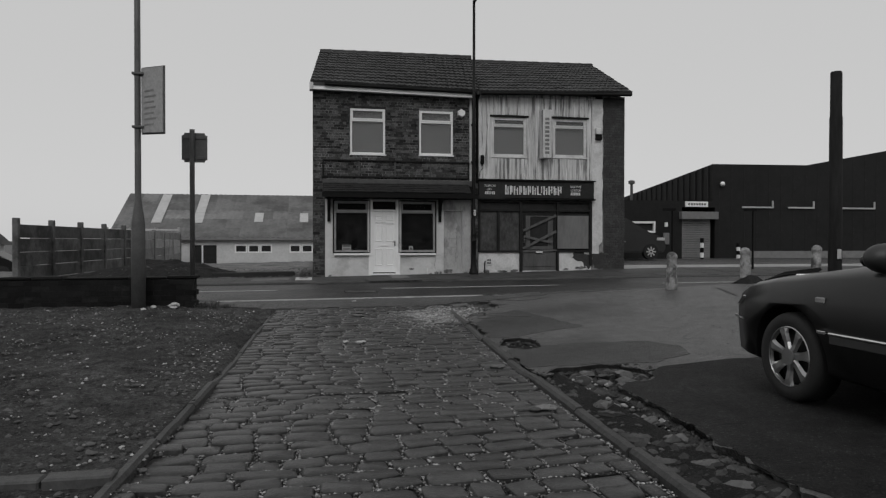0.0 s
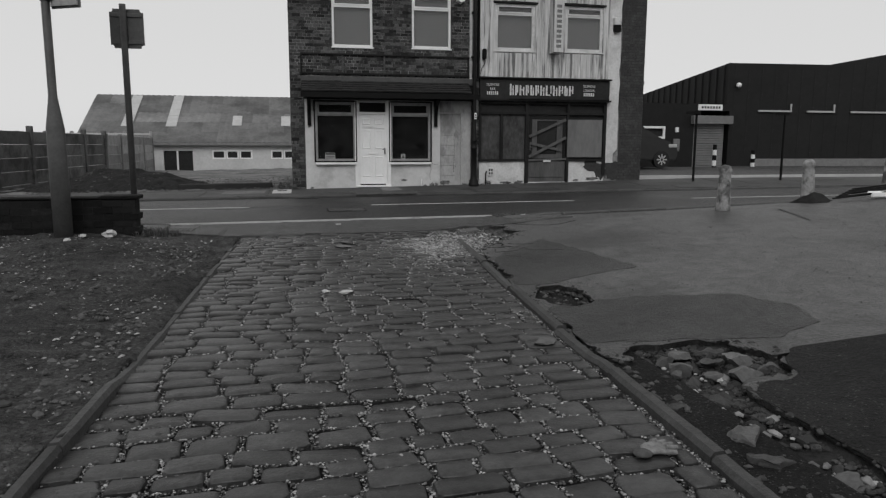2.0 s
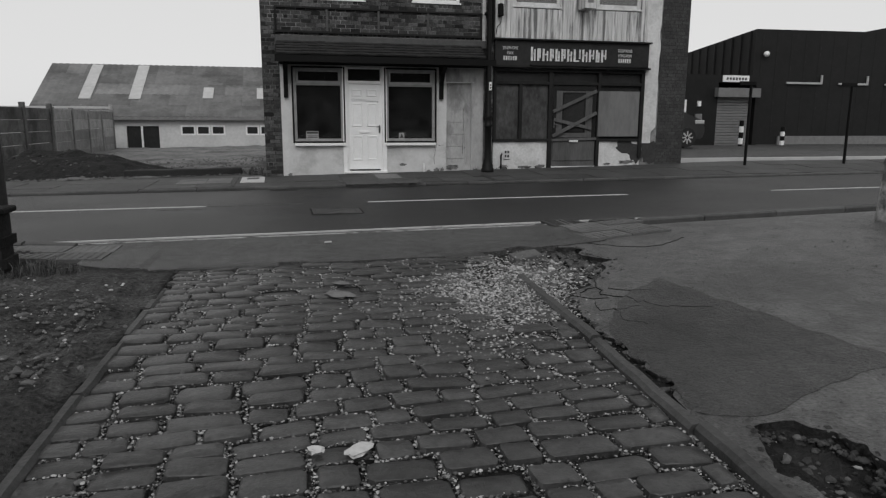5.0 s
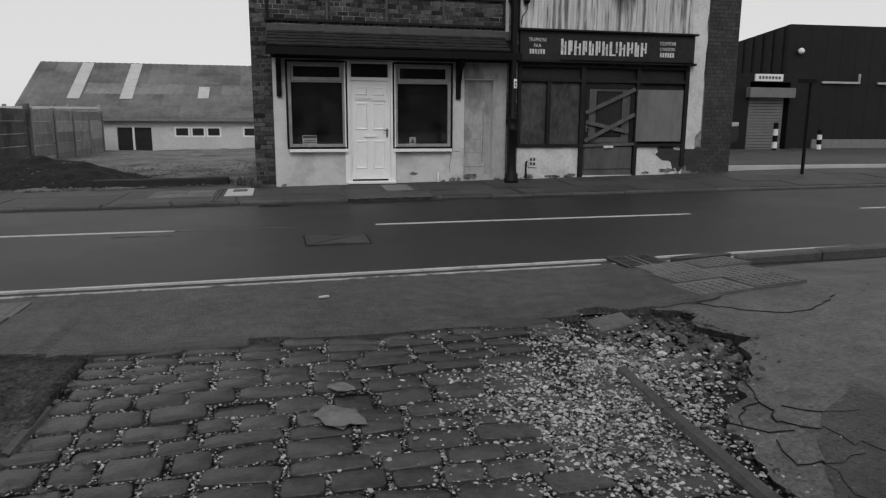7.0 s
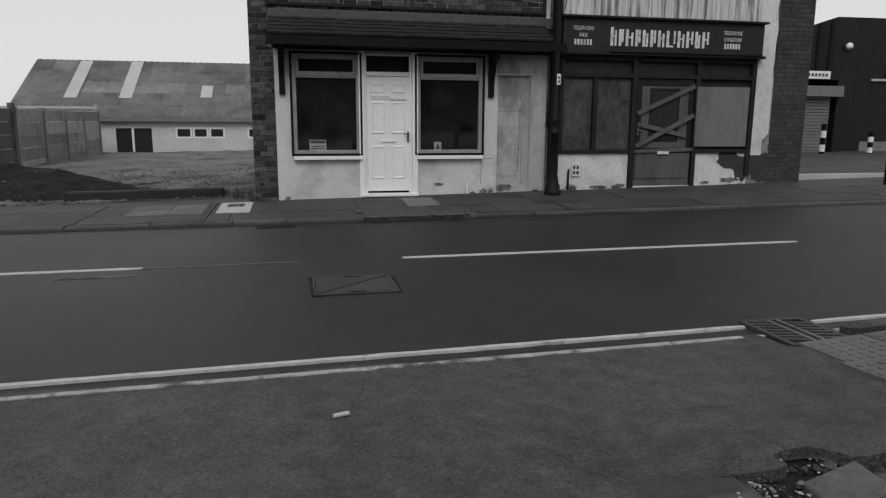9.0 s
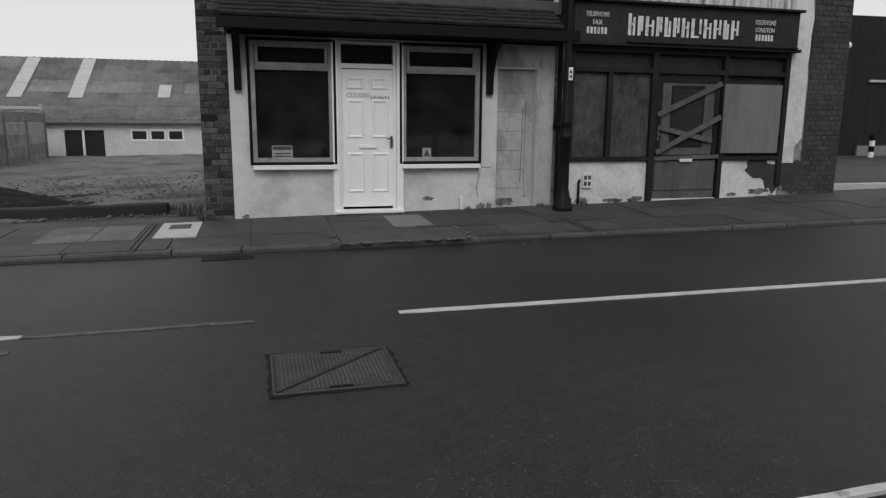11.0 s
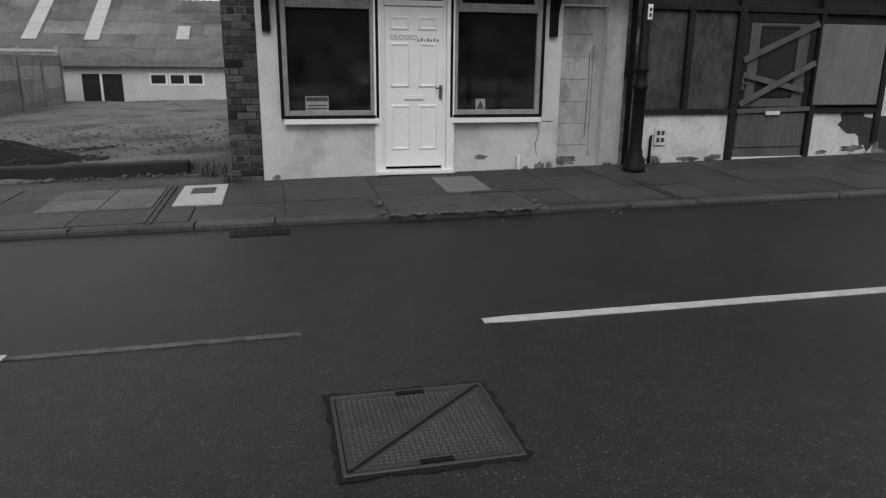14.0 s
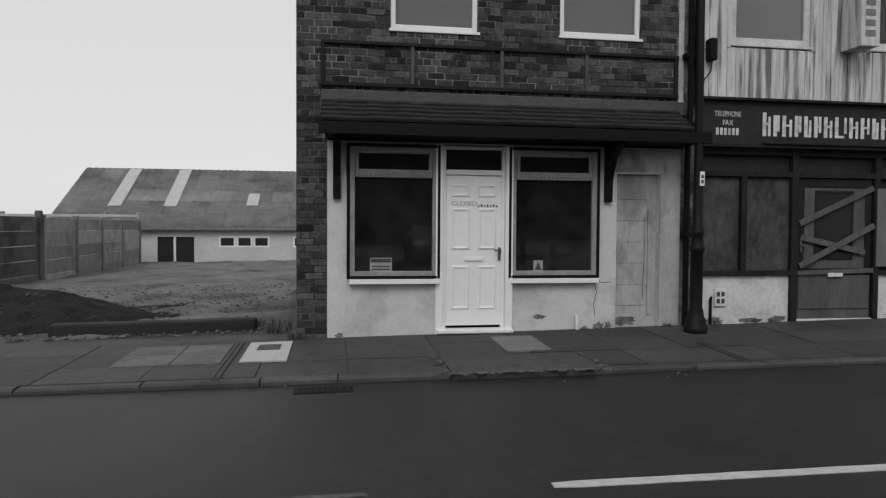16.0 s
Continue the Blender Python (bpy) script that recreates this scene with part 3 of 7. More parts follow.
def sash(name, x0, x1, z0, z1, y, parent, top, fw=0.058, mat=UPVC, blind=True, sill=True):
    """A framed window: outer frame, top light, pane, sill and a grey sheet behind the glass."""
    w = part(name, _frame(x0, x1, z0, z1, y, fw, 0.07), mat, parent, "white framed window with a small top light")
    zt = z1 - top
    box("transom", x0 + fw, x1 - fw, y + 0.004, y + 0.06, zt, zt + 0.05, mat, w)
    part("top_light_frame", _frame(x0 + fw * 0.75, x1 - fw * 0.75, zt + 0.05, z1 - fw * 0.6, y - 0.012, 0.04, 0.03), mat, w)
    for a, b in ((zt + 0.05, z1 - fw), (z0 + fw, zt)):
        p = box("pane", x0 + fw, x1 - fw, y + 0.03, y + 0.036, a, b, GLASS, w, bevel=0)
        p.visible_shadow = False
    if sill:
        box("sill", x0 - 0.02, x1 + 0.03, y - 0.04, y + 0.05, z0 - 0.035, z0 - 0.001, mat, w)
    # grey sheet added behind the panes; its tone stands in for reflected sky
    if blind:
        box("blind", x0 + fw * 0.5, x1 - fw * 0.5, y + 0.1, y + 0.11, z0 + 0.03, z1 - 0.03, PANE_SKY, w, "plain grey sheet behind the glass, toned as reflected sky")
    return w


def _frame(x0, x1, z0, z1, y, fw, depth):
    bm = bmesh.new()
    add_box(bm, x0, x0 + fw, y, y + depth, z0, z1, 0.006)
    add_box(bm, x1 - fw, x1, y, y + depth, z0, z1, 0.006)
    add_box(bm, x0 + fw, x1 - fw, y + 0.002, y + depth, z1 - fw, z1, 0.006)
    add_box(bm, x0 + fw, x1 - fw, y + 0.002, y + depth, z0, z0 + fw, 0.006)
    return bm


for a, b, c, d in UPW:
    sash("upper_window", a, b, c, d, FACE + 0.015, house1, 0.38)

# rendered shop front with two display windows, front door and side door
Y1 = FACE - 0.03
WINS = [(0.585, 1.70, 0.985, 2.585), (2.545, 3.71, 0.985, 2.585)]
DOOR = (1.70, 2.545, 0.30, 2.60)
SIDE = (3.95, 4.52, 0.30, 2.29)
holed_wall("shop_render", 0.36, 4.80, 0.15, 2.62, Y1, Y1 + 0.2, WINS + [DOOR, SIDE], PLASTER, house1, "white painted render, stained near the pavement")
for a, b, c, d in WINS:
    yb = Y1 - 0.05
    w = part("shop_window", _frame(a, b, c, d, yb, 0.035, 0.1), BLACK, house1, "display window in a black and weathered grey frame")
    part("inner_frame", _frame(a + 0.035, b - 0.035, c + 0.03, d - 0.03, yb + 0.012, 0.06, 0.06), SASH_GREY, w, "weathered grey inner frame")
    box("transom", a + 0.1, b - 0.1, yb + 0.004, yb + 0.06, 2.19, 2.245, SASH_GREY, w)
    part("top_light", _frame(a + 0.1, b - 0.1, 2.245, d - 0.07, yb + 0.008, 0.04, 0.05), SASH_GREY, w)
    for i in range(18):
        xx = a + 0.14 + i * (b - a - 0.28) / 17
        box("leaded_bead", xx - 0.018, xx + 0.018, yb, yb + 0.012, 2.2, 2.232, FRAME_GREY, w, bevel=0)
    for za, zb in ((c + 0.1, 2.19), (2.245, d - 0.1)):
        p = box("pane", a + 0.1, b - 0.1, yb + 0.045, yb + 0.051, za, zb, GLASS, w, bevel=0)
        p.visible_shadow = False
    box("sill", a + 0.03, b - 0.02, yb - 0.05, yb + 0.1, c - 0.06, c - 0.004, UPVC, w, "white painted sill")
    for zz in (1.25, 1.8, 2.3):
        for xx in (a + 0.02, b - 0.02):
            bmx = bmesh.new()
            bmesh.ops.create_icosphere(bmx, subdivisions=1, radius=0.014, matrix=Matrix.Translation((xx, yb - 0.006, zz)))
            part("bolt", bmx, BLACK, w)
for a, b in ((1.645, 1.735), (2.505, 2.60)):
    box("door_post", a, b, Y1 - 0.045, Y1 + 0.15, 0.30, 2.6, UPVC, house1)
door = box("front_door", 1.775, 2.475, Y1 + 0.02, Y1 + 0.07, 0.405, 2.235, UPVC, house1, "white six-panel front door with writing", 0.008)
part("door_frame", _frame(1.737, 2.503, 0.33, 2.585, Y1 - 0.005, 0.038, 0.09), UPVC, house1)
box("door_head", 1.775, 2.465, Y1 - 0.008, Y1 + 0.06, 2.24, 2.3, UPVC, house1)
fan = box("fanlight_pane", 1.775, 2.465, Y1 + 0.03, Y1 + 0.036, 2.3, 2.55, GLASS, house1, bevel=0)
fan.visible_shadow = False
box("threshold", 1.66, 2.60, Y1 - 0.12, Y1 + 0.08, 0.322, 0.372, UPVC, house1, bevel=0.01)
for cx in (1.955, 2.285):
    for za, zb, st in ((1.97, 2.13, 0), (1.33, 1.84, 1), (0.6, 1.14, 1)):
        bm = bmesh.new()
        hw = 0.115
        o_ = [(cx - hw, za), (cx + hw, za), (cx + hw, zb), (cx - hw, zb)]
        n_ = [(cx - hw + 0.02, za + 0.02), (cx + hw - 0.02, za + 0.02), (cx + hw - 0.02, zb - 0.02), (cx - hw + 0.02, zb - 0.02)]
        m_ = [(cx - hw + 0.045, za + 0.045), (cx + hw - 0.045, za + 0.045), (cx + hw - 0.045, zb - 0.045), (cx - hw + 0.045, zb - 0.045)]
        rings = [[bm.verts.new((x, Y1 + 0.0195 - d, z)) for x, z in ring] for ring, d in ((o_, 0.0), (n_, 0.016), (m_, 0.004))]
        for ra, rb in zip(rings, rings[1:]):
            for i in range(4):
                bm.faces.new((ra[i], ra[(i + 1) % 4], rb[(i + 1) % 4], rb[i]))
        bm.faces.new(rings[-1])
        part("door_panel", bm, UPVC, door)
box("letterbox", 2.0, 2.24, Y1 + 0.004, Y1 + 0.02, 1.19, 1.245, UPVC, door, bevel=0.005)
box("letterbox_flap", 2.015, 2.225, Y1 - 0.001, Y1 + 0.004, 1.2, 1.222, UPVC, door, bevel=0.002)
bm = bmesh.new()
add_box(bm, 2.425, 2.455, Y1 - 0.002, Y1 + 0.02, 1.2, 1.36, 0.004)
add_box(bm, 2.37, 2.452, Y1 - 0.045, Y1 - 0.025, 1.315, 1.335, 0.006)
add_box(bm, 2.436, 2.45, Y1 - 0.03, Y1, 1.316, 1.334)
part("door_handle", bm, GALV, door, "metal lever handle")


def lettering(name, text, x, y, z, size, mat, parent, align="CENTER", depth=0.002, squash=1.0):
    cu = bpy.data.curves.new(name, "FONT")
    cu.body, cu.size, cu.extrude, cu.align_x = text, size, depth, align
    cu.materials.append(mat)
    o = under(new(name, cu), parent)
    o.location, o.rotation_euler, o.scale = (x, y, z), (radians(90), 0, 0), (squash, 1, 1)
    return o


INK = material("marker_ink", 0.05, 0.8, 0.3, 6, 30, 0, 0)
lettering("writing", "CLOSED", 2.0, Y1 + 0.016, 1.87, 0.075, material("faded_ink", 0.34, 0.8, 0.3, 20, 90, 0.1, 0.001), door, squash=1.15)
for i in range(7):
    box("scrawl_bar", 2.17 + i * 0.038, 2.185 + i * 0.038, Y1 + 0.012, Y1 + 0.018, 1.85 + 0.004 * (i % 3), 1.875 + 0.012 * (i % 2), INK, door, bevel=0)
# side door, recessed, painted over
sd = box("side_door", SIDE[0], SIDE[1], Y1 + 0.08, Y1 + 0.13, 0.33, SIDE[3], CREAM_DULL, house1, "painted-over flush side door", 0.004)
for k in range(6):
    box("door_board", SIDE[0] + 0.01, SIDE[1] - 0.13, Y1 + 0.072, Y1 + 0.081, 0.62 + k * 0.27, 0.885 + k * 0.27, CREAM_DULL, sd, bevel=0.003)
box("door_batten", SIDE[1] - 0.12, SIDE[1] - 0.08, Y1 + 0.055, Y1 + 0.081, 0.5, 1.85, CREAM_DULL, sd)
box("door_jamb", SIDE[1] + 0.002, SIDE[1] + 0.06, Y1 - 0.02, Y1 + 0.13, 0.33, 2.3, CREAM_DULL, house1)
box("door_surround", SIDE[1] + 0.06, 4.8, Y1 - 0.008, Y1 - 0.001, 0.3, 2.6, CREAM_DULL, house1)
box("door_surround", SIDE[0] - 0.02, SIDE[1] + 0.06, Y1 - 0.008, Y1 - 0.001, SIDE[3] + 0.02, 2.6, CREAM_DULL, house1)
tube("waste_pipe", [(3.43, Y1 + 0.02, 0.5), (3.43, Y1 - 0.04, 0.5), (3.43, Y1 - 0.04, 0.3)], 0.025, PLASTER, house1)
# window stickers
WHITE_CARD = material("faded_card", 0.3, 0.8, 0.2, 8, 40, 0, 0)
n1 = thing("warning_notice", (0.98, Y1, 1.1), "small faded warning notice inside the window", "notice")
box("card", 0.86, 1.12, Y1 - 0.012, Y1 - 0.009, 1.075, 1.235, WHITE_CARD, n1, bevel=0)
box("header_bar", 0.87, 1.11, Y1 - 0.016, Y1 - 0.013, 1.18, 1.225, INK, n1, bevel=0)
for k in range(2):
    box("text_bar", 0.88, 1.1, Y1 - 0.016, Y1 - 0.013, 1.09 + k * 0.035, 1.105 + k * 0.035, INK, n1, bevel=0)
n2 = thing("hazard_sticker", (2.93, Y1, 1.1), "small faded sticker with a triangle inside the window", "sticker")
box("card", 2.87, 2.99, Y1 - 0.012, Y1 - 0.009, 1.07, 1.2, WHITE_CARD, n2, bevel=0)
bm = bmesh.new()
tri = [(2.885, 1.085), (2.975, 1.085), (2.93, 1.185)]
va = [bm.verts.new((x, Y1 - 0.016, z)) for x, z in tri]
vb = [bm.verts.new((x, Y1 - 0.013, z)) for x, z in tri]
bm.faces.new(va)
for i in range(3):
    bm.faces.new((va[i], va[(i + 1) % 3], vb[(i + 1) % 3], vb[i]))
part("triangle", bm, INK, n2)

# canopy over the shop front
canopy = thing("tiled_canopy", (2.6, FACE, 2.7), "dark tiled lean-to canopy on timber brackets", "canopy")
CX0, CX1 = 0.285, 4.83
ytop, ybot, ztop, zbot = FACE - 0.06, FACE - 0.52, 3.06, 2.76
bm = bmesh.new()
add_box(bm, CX0, CX1, FACE - 0.09, FACE - 0.005, 3.03, 3.2, 0.01)
part("lead_flashing", bm, LEAD, canopy)
tile_mesh = bpy.data.meshes.new("tile")
b = bmesh.new()
add_box(b, -0.0845, 0.0845, -0.005, 0.16, 0, 0.036, 0.003)
bmesh.ops.recalc_face_normals(b, faces=b.faces)
b.to_mesh(tile_mesh)
b.free()
tile_mesh.materials.append(CANOPYTILE)
slope = math.atan2(ztop - zbot, ytop - ybot)
for r_ in range(5):
    for i in range(int((CX1 - CX0) / 0.17)):
        o = under(new("tile", tile_mesh), canopy)
        t_ = r_ / 5
        o.location = (CX0 + 0.09 + i * 0.1695 + (0.0 if r_ % 2 else 0.01), ybot + (ytop - ybot) * t_, zbot + (ztop - zbot) * t_ + 0.022 + rng.uniform(-0.005, 0.006))
        o.rotation_euler = (slope - 0.17, rng.uniform(-0.02, 0.02), rng.uniform(-0.012, 0.012))
bm = bmesh.new()
vs = add_box(bm, CX0, CX1, ybot + 0.01, FACE - 0.01, zbot - 0.03, zbot + 0.0)
for i in (6, 7):
    vs[i].co.z = ztop
for i in (2, 3):
    vs[i].co.z = ztop - 0.04
part("rafter_board", bm, BLACK, canopy)
box("gutter_board", CX0 - 0.02, CX1 + 0.1, ybot - 0.03, ybot + 0.02, zbot - 0.13, zbot + 0.005, BLACK, canopy)
box("soffit", CX0 + 0.05, CX1, ybot + 0.02, FACE - 0.032, zbot - 0.12, zbot - 0.10, BLACK, canopy)
box("head_board", 0.36, 4.8, Y1 - 0.03, Y1 - 0.002, 2.615, 2.69, BLACK, canopy)
for xb in (0.47, 3.82):
    bm = bmesh.new()
    pts = [(Y1 - 0.002, 1.93), (Y1 - 0.06, 1.93), (Y1 - 0.075, 2.2), (Y1 - 0.2, 2.46), (Y1 - 0.42, 2.6), (Y1 - 0.42, 2.645), (Y1 - 0.002, 2.645)]
    fa = [bm.verts.new((xb - 0.045, y, z)) for y, z in pts]
    fb = [bm.verts.new((xb + 0.045, y, z)) for y, z in pts]
    bm.faces.new(fa)
    bm.faces.new(list(reversed(fb)))
    for i in range(len(pts)):
        j = (i + 1) % len(pts)
        bm.faces.new((fa[i], fb[i], fb[j], fa[j]))
    part("bracket", bm, BLACK, canopy, "curved timber bracket")
# old sign frame of battens above the canopy
sf = thing("batten_surround", (2.5, FACE, 3.5), "empty dark timber surround of an old sign on brickwork", "surround")
SF0, SF1 = 0.285, 4.75
box("rail", SF0, SF1, FACE - 0.05, FACE - 0.014, 3.745, 3.785, DARKWOOD, sf)
box("rail", SF0, SF1, FACE - 0.05, FACE - 0.014, 3.255, 3.3, DARKWOOD, sf)
for xx in (SF0 + 0.02, 1.36, 2.45, 3.53, SF1 - 0.03):
    box("upright", xx - 0.022, xx + 0.022, FACE - 0.046, FACE - 0.014, 3.3, 3.745, LEAD if 1 < xx < 4 else DARKWOOD, sf)
# alarm box, downpipes
al = thing("alarm_box", (4.5, FACE, 5.3), "white hexagonal alarm box on the brickwork", "alarm box")
bm = bmesh.new()
bmesh.ops.create_cone(bm, cap_ends=True, segments=6, radius1=0.14, radius2=0.11, depth=0.09, matrix=Matrix.Translation((4.5, FACE - 0.06, 5.28)) @ Euler((radians(90), 0, 0)).to_matrix().to_4x4())
part("cover", bm, UPVC, al)
dp = thing("downpipe", (4.84, FACE - 0.08, 0.35), "black rainwater downpipe between the two shops", "downpipe")
tube("pipe", [(4.86, FACE - 0.09, 0.36), (4.86, FACE - 0.09, 2.55), (4.87, FACE - 0.12, 3.1), (4.87, FACE - 0.1, 5.7), (4.87, FACE - 0.25, 5.85)], 0.038, BLACK, dp)
tube("pipe", [(4.99, FACE - 0.07, 3.2), (4.99, FACE - 0.07, 5.7), (5.02, FACE - 0.2, 5.9)], 0.04, BLACK, dp)
for zz in (1.5, 3.75, 4.9):
    box("collar", 4.8, 4.92, FACE - 0.14, FACE - 0.02, zz, zz + 0.06, BLACK, dp)
box("render_strip", 4.76, 4.83, FACE - 0.016, FACE - 0.001, 3.2, 5.8, PLASTER_UP, house1)

# ---- boarded shop house ----
house2 = thing("boarded_shop_house", (7.4, 23, 0.35), "derelict shop with peeling white boards and boarded windows", "shop")
UPW2 = [(5.45, 6.58, 3.98, 5.21), (7.45, 8.57, 4.0, 5.22)]
SHOP2 = (5.03, 8.75, 0.2, 2.62)
holed_wall("front_wall", PARTY, HOUSE_R, 0.15, 6.0, FACE, FACE + 0.24, UPW2 + [SHOP2], MORTAR, house2)
box("side_wall", HOUSE_R - 0.24, HOUSE_R, FACE + 0.24, 28, 0.1, 6.05, MORTAR, house2)
box("back_wall", PARTY, HOUSE_R - 0.24, 27.76, 28, 0.1, 6.05, MORTAR, house2)
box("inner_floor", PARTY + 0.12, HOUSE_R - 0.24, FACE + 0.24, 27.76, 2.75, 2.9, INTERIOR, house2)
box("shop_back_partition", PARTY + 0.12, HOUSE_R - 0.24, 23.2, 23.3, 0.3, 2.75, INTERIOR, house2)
bm = bmesh.new()
zz = [0.95 + 0.13 * i for i in range(39)]
ed = [9.13 + 0.035 * nz(0, z, 3.0, 11) - (0.12 if z < 1.3 else 0) for z in zz]
for i in range(len(zz) - 1):
    a = [bm.verts.new(p) for p in ((8.77, FACE - 0.022, zz[i]), (ed[i], FACE - 0.022, zz[i]), (ed[i + 1], FACE - 0.022, zz[i + 1]), (8.77, FACE - 0.022, zz[i + 1]))]
    bm.faces.new(a)
bmesh.ops.remove_doubles(bm, verts=bm.verts, dist=0.001)
ex = bmesh.ops.extrude_face_region(bm, geom=bm.faces[:])
for q in ex["geom"]:
    if isinstance(q, bmesh.types.BMVert):
        q.co.y += 0.021
part("white_pilaster", bm, PLASTER_UP, house2, "white painted brick pier with a ragged edge")
x = 5.03
while x < 8.76:
    b_ = min(8.77, x + 0.123)
    c_ = (x + b_) / 2
    spans = [(3.27, 5.84)]
    for a, b, c, d in UPW2:
        if a - 0.04 < c_ < b + 0.04:
            spans = [(3.27, c - 0.05), (d + 0.06, 5.84)]
    for za, zb in spans:
        box("board", x + 0.003, b_ - 0.003, FACE - 0.05 - rng.uniform(0, 0.006), FACE - 0.025, za + rng.uniform(0, 0.02), zb, BOARDS, house2, bevel=0.004)
    x = b_
box("top_rail", 5.0, 8.85, FACE - 0.08, FACE - 0.02, 5.84, 5.94, BOARDS, house2)
for a, b, c, d in UPW2:
    sash("upper_window", a, b, c, d, FACE - 0.03, house2, 0.3, fw=0.085, mat=PLASTER_UP)
    box("hood", a - 0.05, b + 0.06, FACE - 0.1, FACE - 0.025, d + 0.005, d + 0.055, DARKWOOD, house2)
    for xx in (a - 0.06, b):
        box("casing", xx, xx + 0.06, FACE - 0.065, FACE - 0.024, c - 0.06, d, BOARDS, house2)
bl = thing("blade_sign", (7.13, FACE, 4.6), "narrow white projecting sign with a dark edge", "sign")
box("board", 7.0, 7.27, FACE - 0.42, FACE - 0.06, 3.93, 5.42, BOARDS, bl, bevel=0.006)
for k in range(9):
    box("text_bar", 7.06, 7.2, FACE - 0.425, FACE - 0.421, 4.05 + k * 0.13, 4.13 + k * 0.13, FRAME_GREY, bl, bevel=0)
for k in (4.2, 5.2):
    box("bracket", 7.1, 7.16, FACE - 0.08, FACE - 0.05, k, k + 0.06, BLACK, bl)
lb = thing("old_lamp_box", (5.14, FACE, 4.0), "small black box with a hanging wire", "lamp")
box("case", 5.09, 5.19, FACE - 0.2, FACE - 0.052, 3.72, 4.0, BLACK, lb, bevel=0.02)
tube("wire", [(5.17, FACE - 0.09, 3.73), (5.16, FACE - 0.08, 3.6), (5.08, FACE - 0.07, 3.5), (5.06, FACE - 0.07, 3.35)], 0.008, BLACK, lb)
ub = thing("utility_box", (9.0, FACE, 4.7), "small dark box with a white hood on the pier", "box")
box("case", 8.88, 9.07, FACE - 0.14, FACE - 0.023, 4.58, 4.76, BLACK, ub, bevel=0.01)
box("hood", 8.86, 9.02, FACE - 0.17, FACE - 0.023, 4.76, 4.95, PLASTER_UP, ub, bevel=0.01)
# fascia sign
fs = thing("shop_fascia", (6.9, FACE, 2.95), "dark fascia board with faded white lettering", "shop sign")
box("board", 5.03, 8.8, FACE - 0.12, FACE - 0.026, 2.69, 3.235, SIGNBOARD, fs, bevel=0.006)
box("top_moulding", 5.0, 8.84, FACE - 0.19, FACE - 0.021, 3.235, 3.27, DARKWOOD, fs)
box("bottom_moulding", 5.0, 8.84, FACE - 0.17, FACE - 0.021, 2.645, 2.69, DARKWOOD, fs)
box("cornice_strip", 5.85, 8.75, FACE - 0.2, FACE - 0.12, 2.69, 2.715, DARKWOOD, fs)
widths = (0.9, 0.75, 1.05, 0.8, 0.85, 0.85, 0.95, 1.25, 1.0, 1.0, 0.8, 1.0)
unit = (7.73 - 5.85) / sum(widths)
x = 5.85
for k, w_ in enumerate(widths):
    x1_ = x + w_ * unit
    bm = bmesh.new()
    tall = 0.3 if k == 0 else 0.27
    add_box(bm, x + 0.02, x + 0.07, FACE - 0.124, FACE - 0.12, 2.8, 2.8 + tall)
    add_box(bm, x1_ - 0.055, x1_ - 0.02, FACE - 0.124, FACE - 0.12, 2.8 + 0.06 * (k % 2), 2.8 + tall - 0.05 * ((k + 1) % 2))
    if k % 3 != 1:
        add_box(bm, x + 0.07, x1_ - 0.055, FACE - 0.124, FACE - 0.12, 2.8 + tall * 0.48, 2.8 + tall * 0.58)
    else:
        add_box(bm, x + 0.07, x1_ - 0.055, FACE - 0.124, FACE - 0.12, 2.8, 2.83)
    part("name_shape", bm, LETTER, fs)
    x = x1_
for cx, lines in ((5.385, ("TELEPHONE", "FAX")), (8.18, ("TELEPHONE", "LONGTON"))):
    for k, tx in enumerate(lines):
        lettering("lettering", tx, cx, FACE - 0.123, 3.035 - k * 0.11, 0.095, LETTER, fs, squash=0.72 if len(tx) > 4 else 0.85)
    for k in range(6):
        box("number_bar", cx - 0.16 + k * 0.055, cx - 0.125 + k * 0.055, FACE - 0.124, FACE - 0.12, 2.8, 2.89, LETTER, fs, bevel=0)
# boarded shop front
YS = FACE - 0.01
for xa, xb in ((5.05, 6.42), (7.64, 8.75)):
    box("stallriser", xa, xb, YS, YS + 0.2, 0.2, 1.02, PLASTER_UP, house2, "white painted brick below the windows")
sfm = bmesh.new()
for xa, xb, za, zb in ((5.03, 5.1, 1.0, 2.62), (5.64, 5.72, 1.04, 2.3), (6.36, 6.46, 0.36, 2.62), (7.58, 7.66, 0.36, 2.62), (8.68, 8.77, 0.6, 2.62), (5.1, 6.36, 2.28, 2.35), (6.46, 7.58, 2.28, 2.35), (7.66, 8.68, 2.28, 2.35), (5.1, 6.36, 1.0, 1.06), (7.66, 8.68, 1.0, 1.06), (5.1, 6.36, 2.56, 2.62), (6.46, 7.58, 2.56, 2.62), (7.66, 8.68, 2.56, 2.62)):
    add_box(sfm, xa, xb, YS - 0.05, YS + 0.06, za, zb, 0.006)
part("shopfront_frame", sfm, DARKWOOD, house2, "dark weathered timber shopfront frame")
for xa, xb in ((5.1, 6.36), (6.46, 7.58), (7.66, 8.68)):
    box("transom_panel", xa, xb, YS + 0.03, YS + 0.04, 2.35, 2.56, SIGNBOARD, house2)
for xa, xb in ((5.1, 5.64), (5.72, 6.36)):
    box("window_sheet", xa, xb, YS + 0.015, YS + 0.025, 1.06, 2.28, SCREEN, house2, "grimy grey sheet behind the shop window")
box("window_board", 7.6, 8.64, YS - 0.065, YS - 0.051, 1.11, 2.155, PLAIN_BOARD, house2, "plain weathered board over the window")
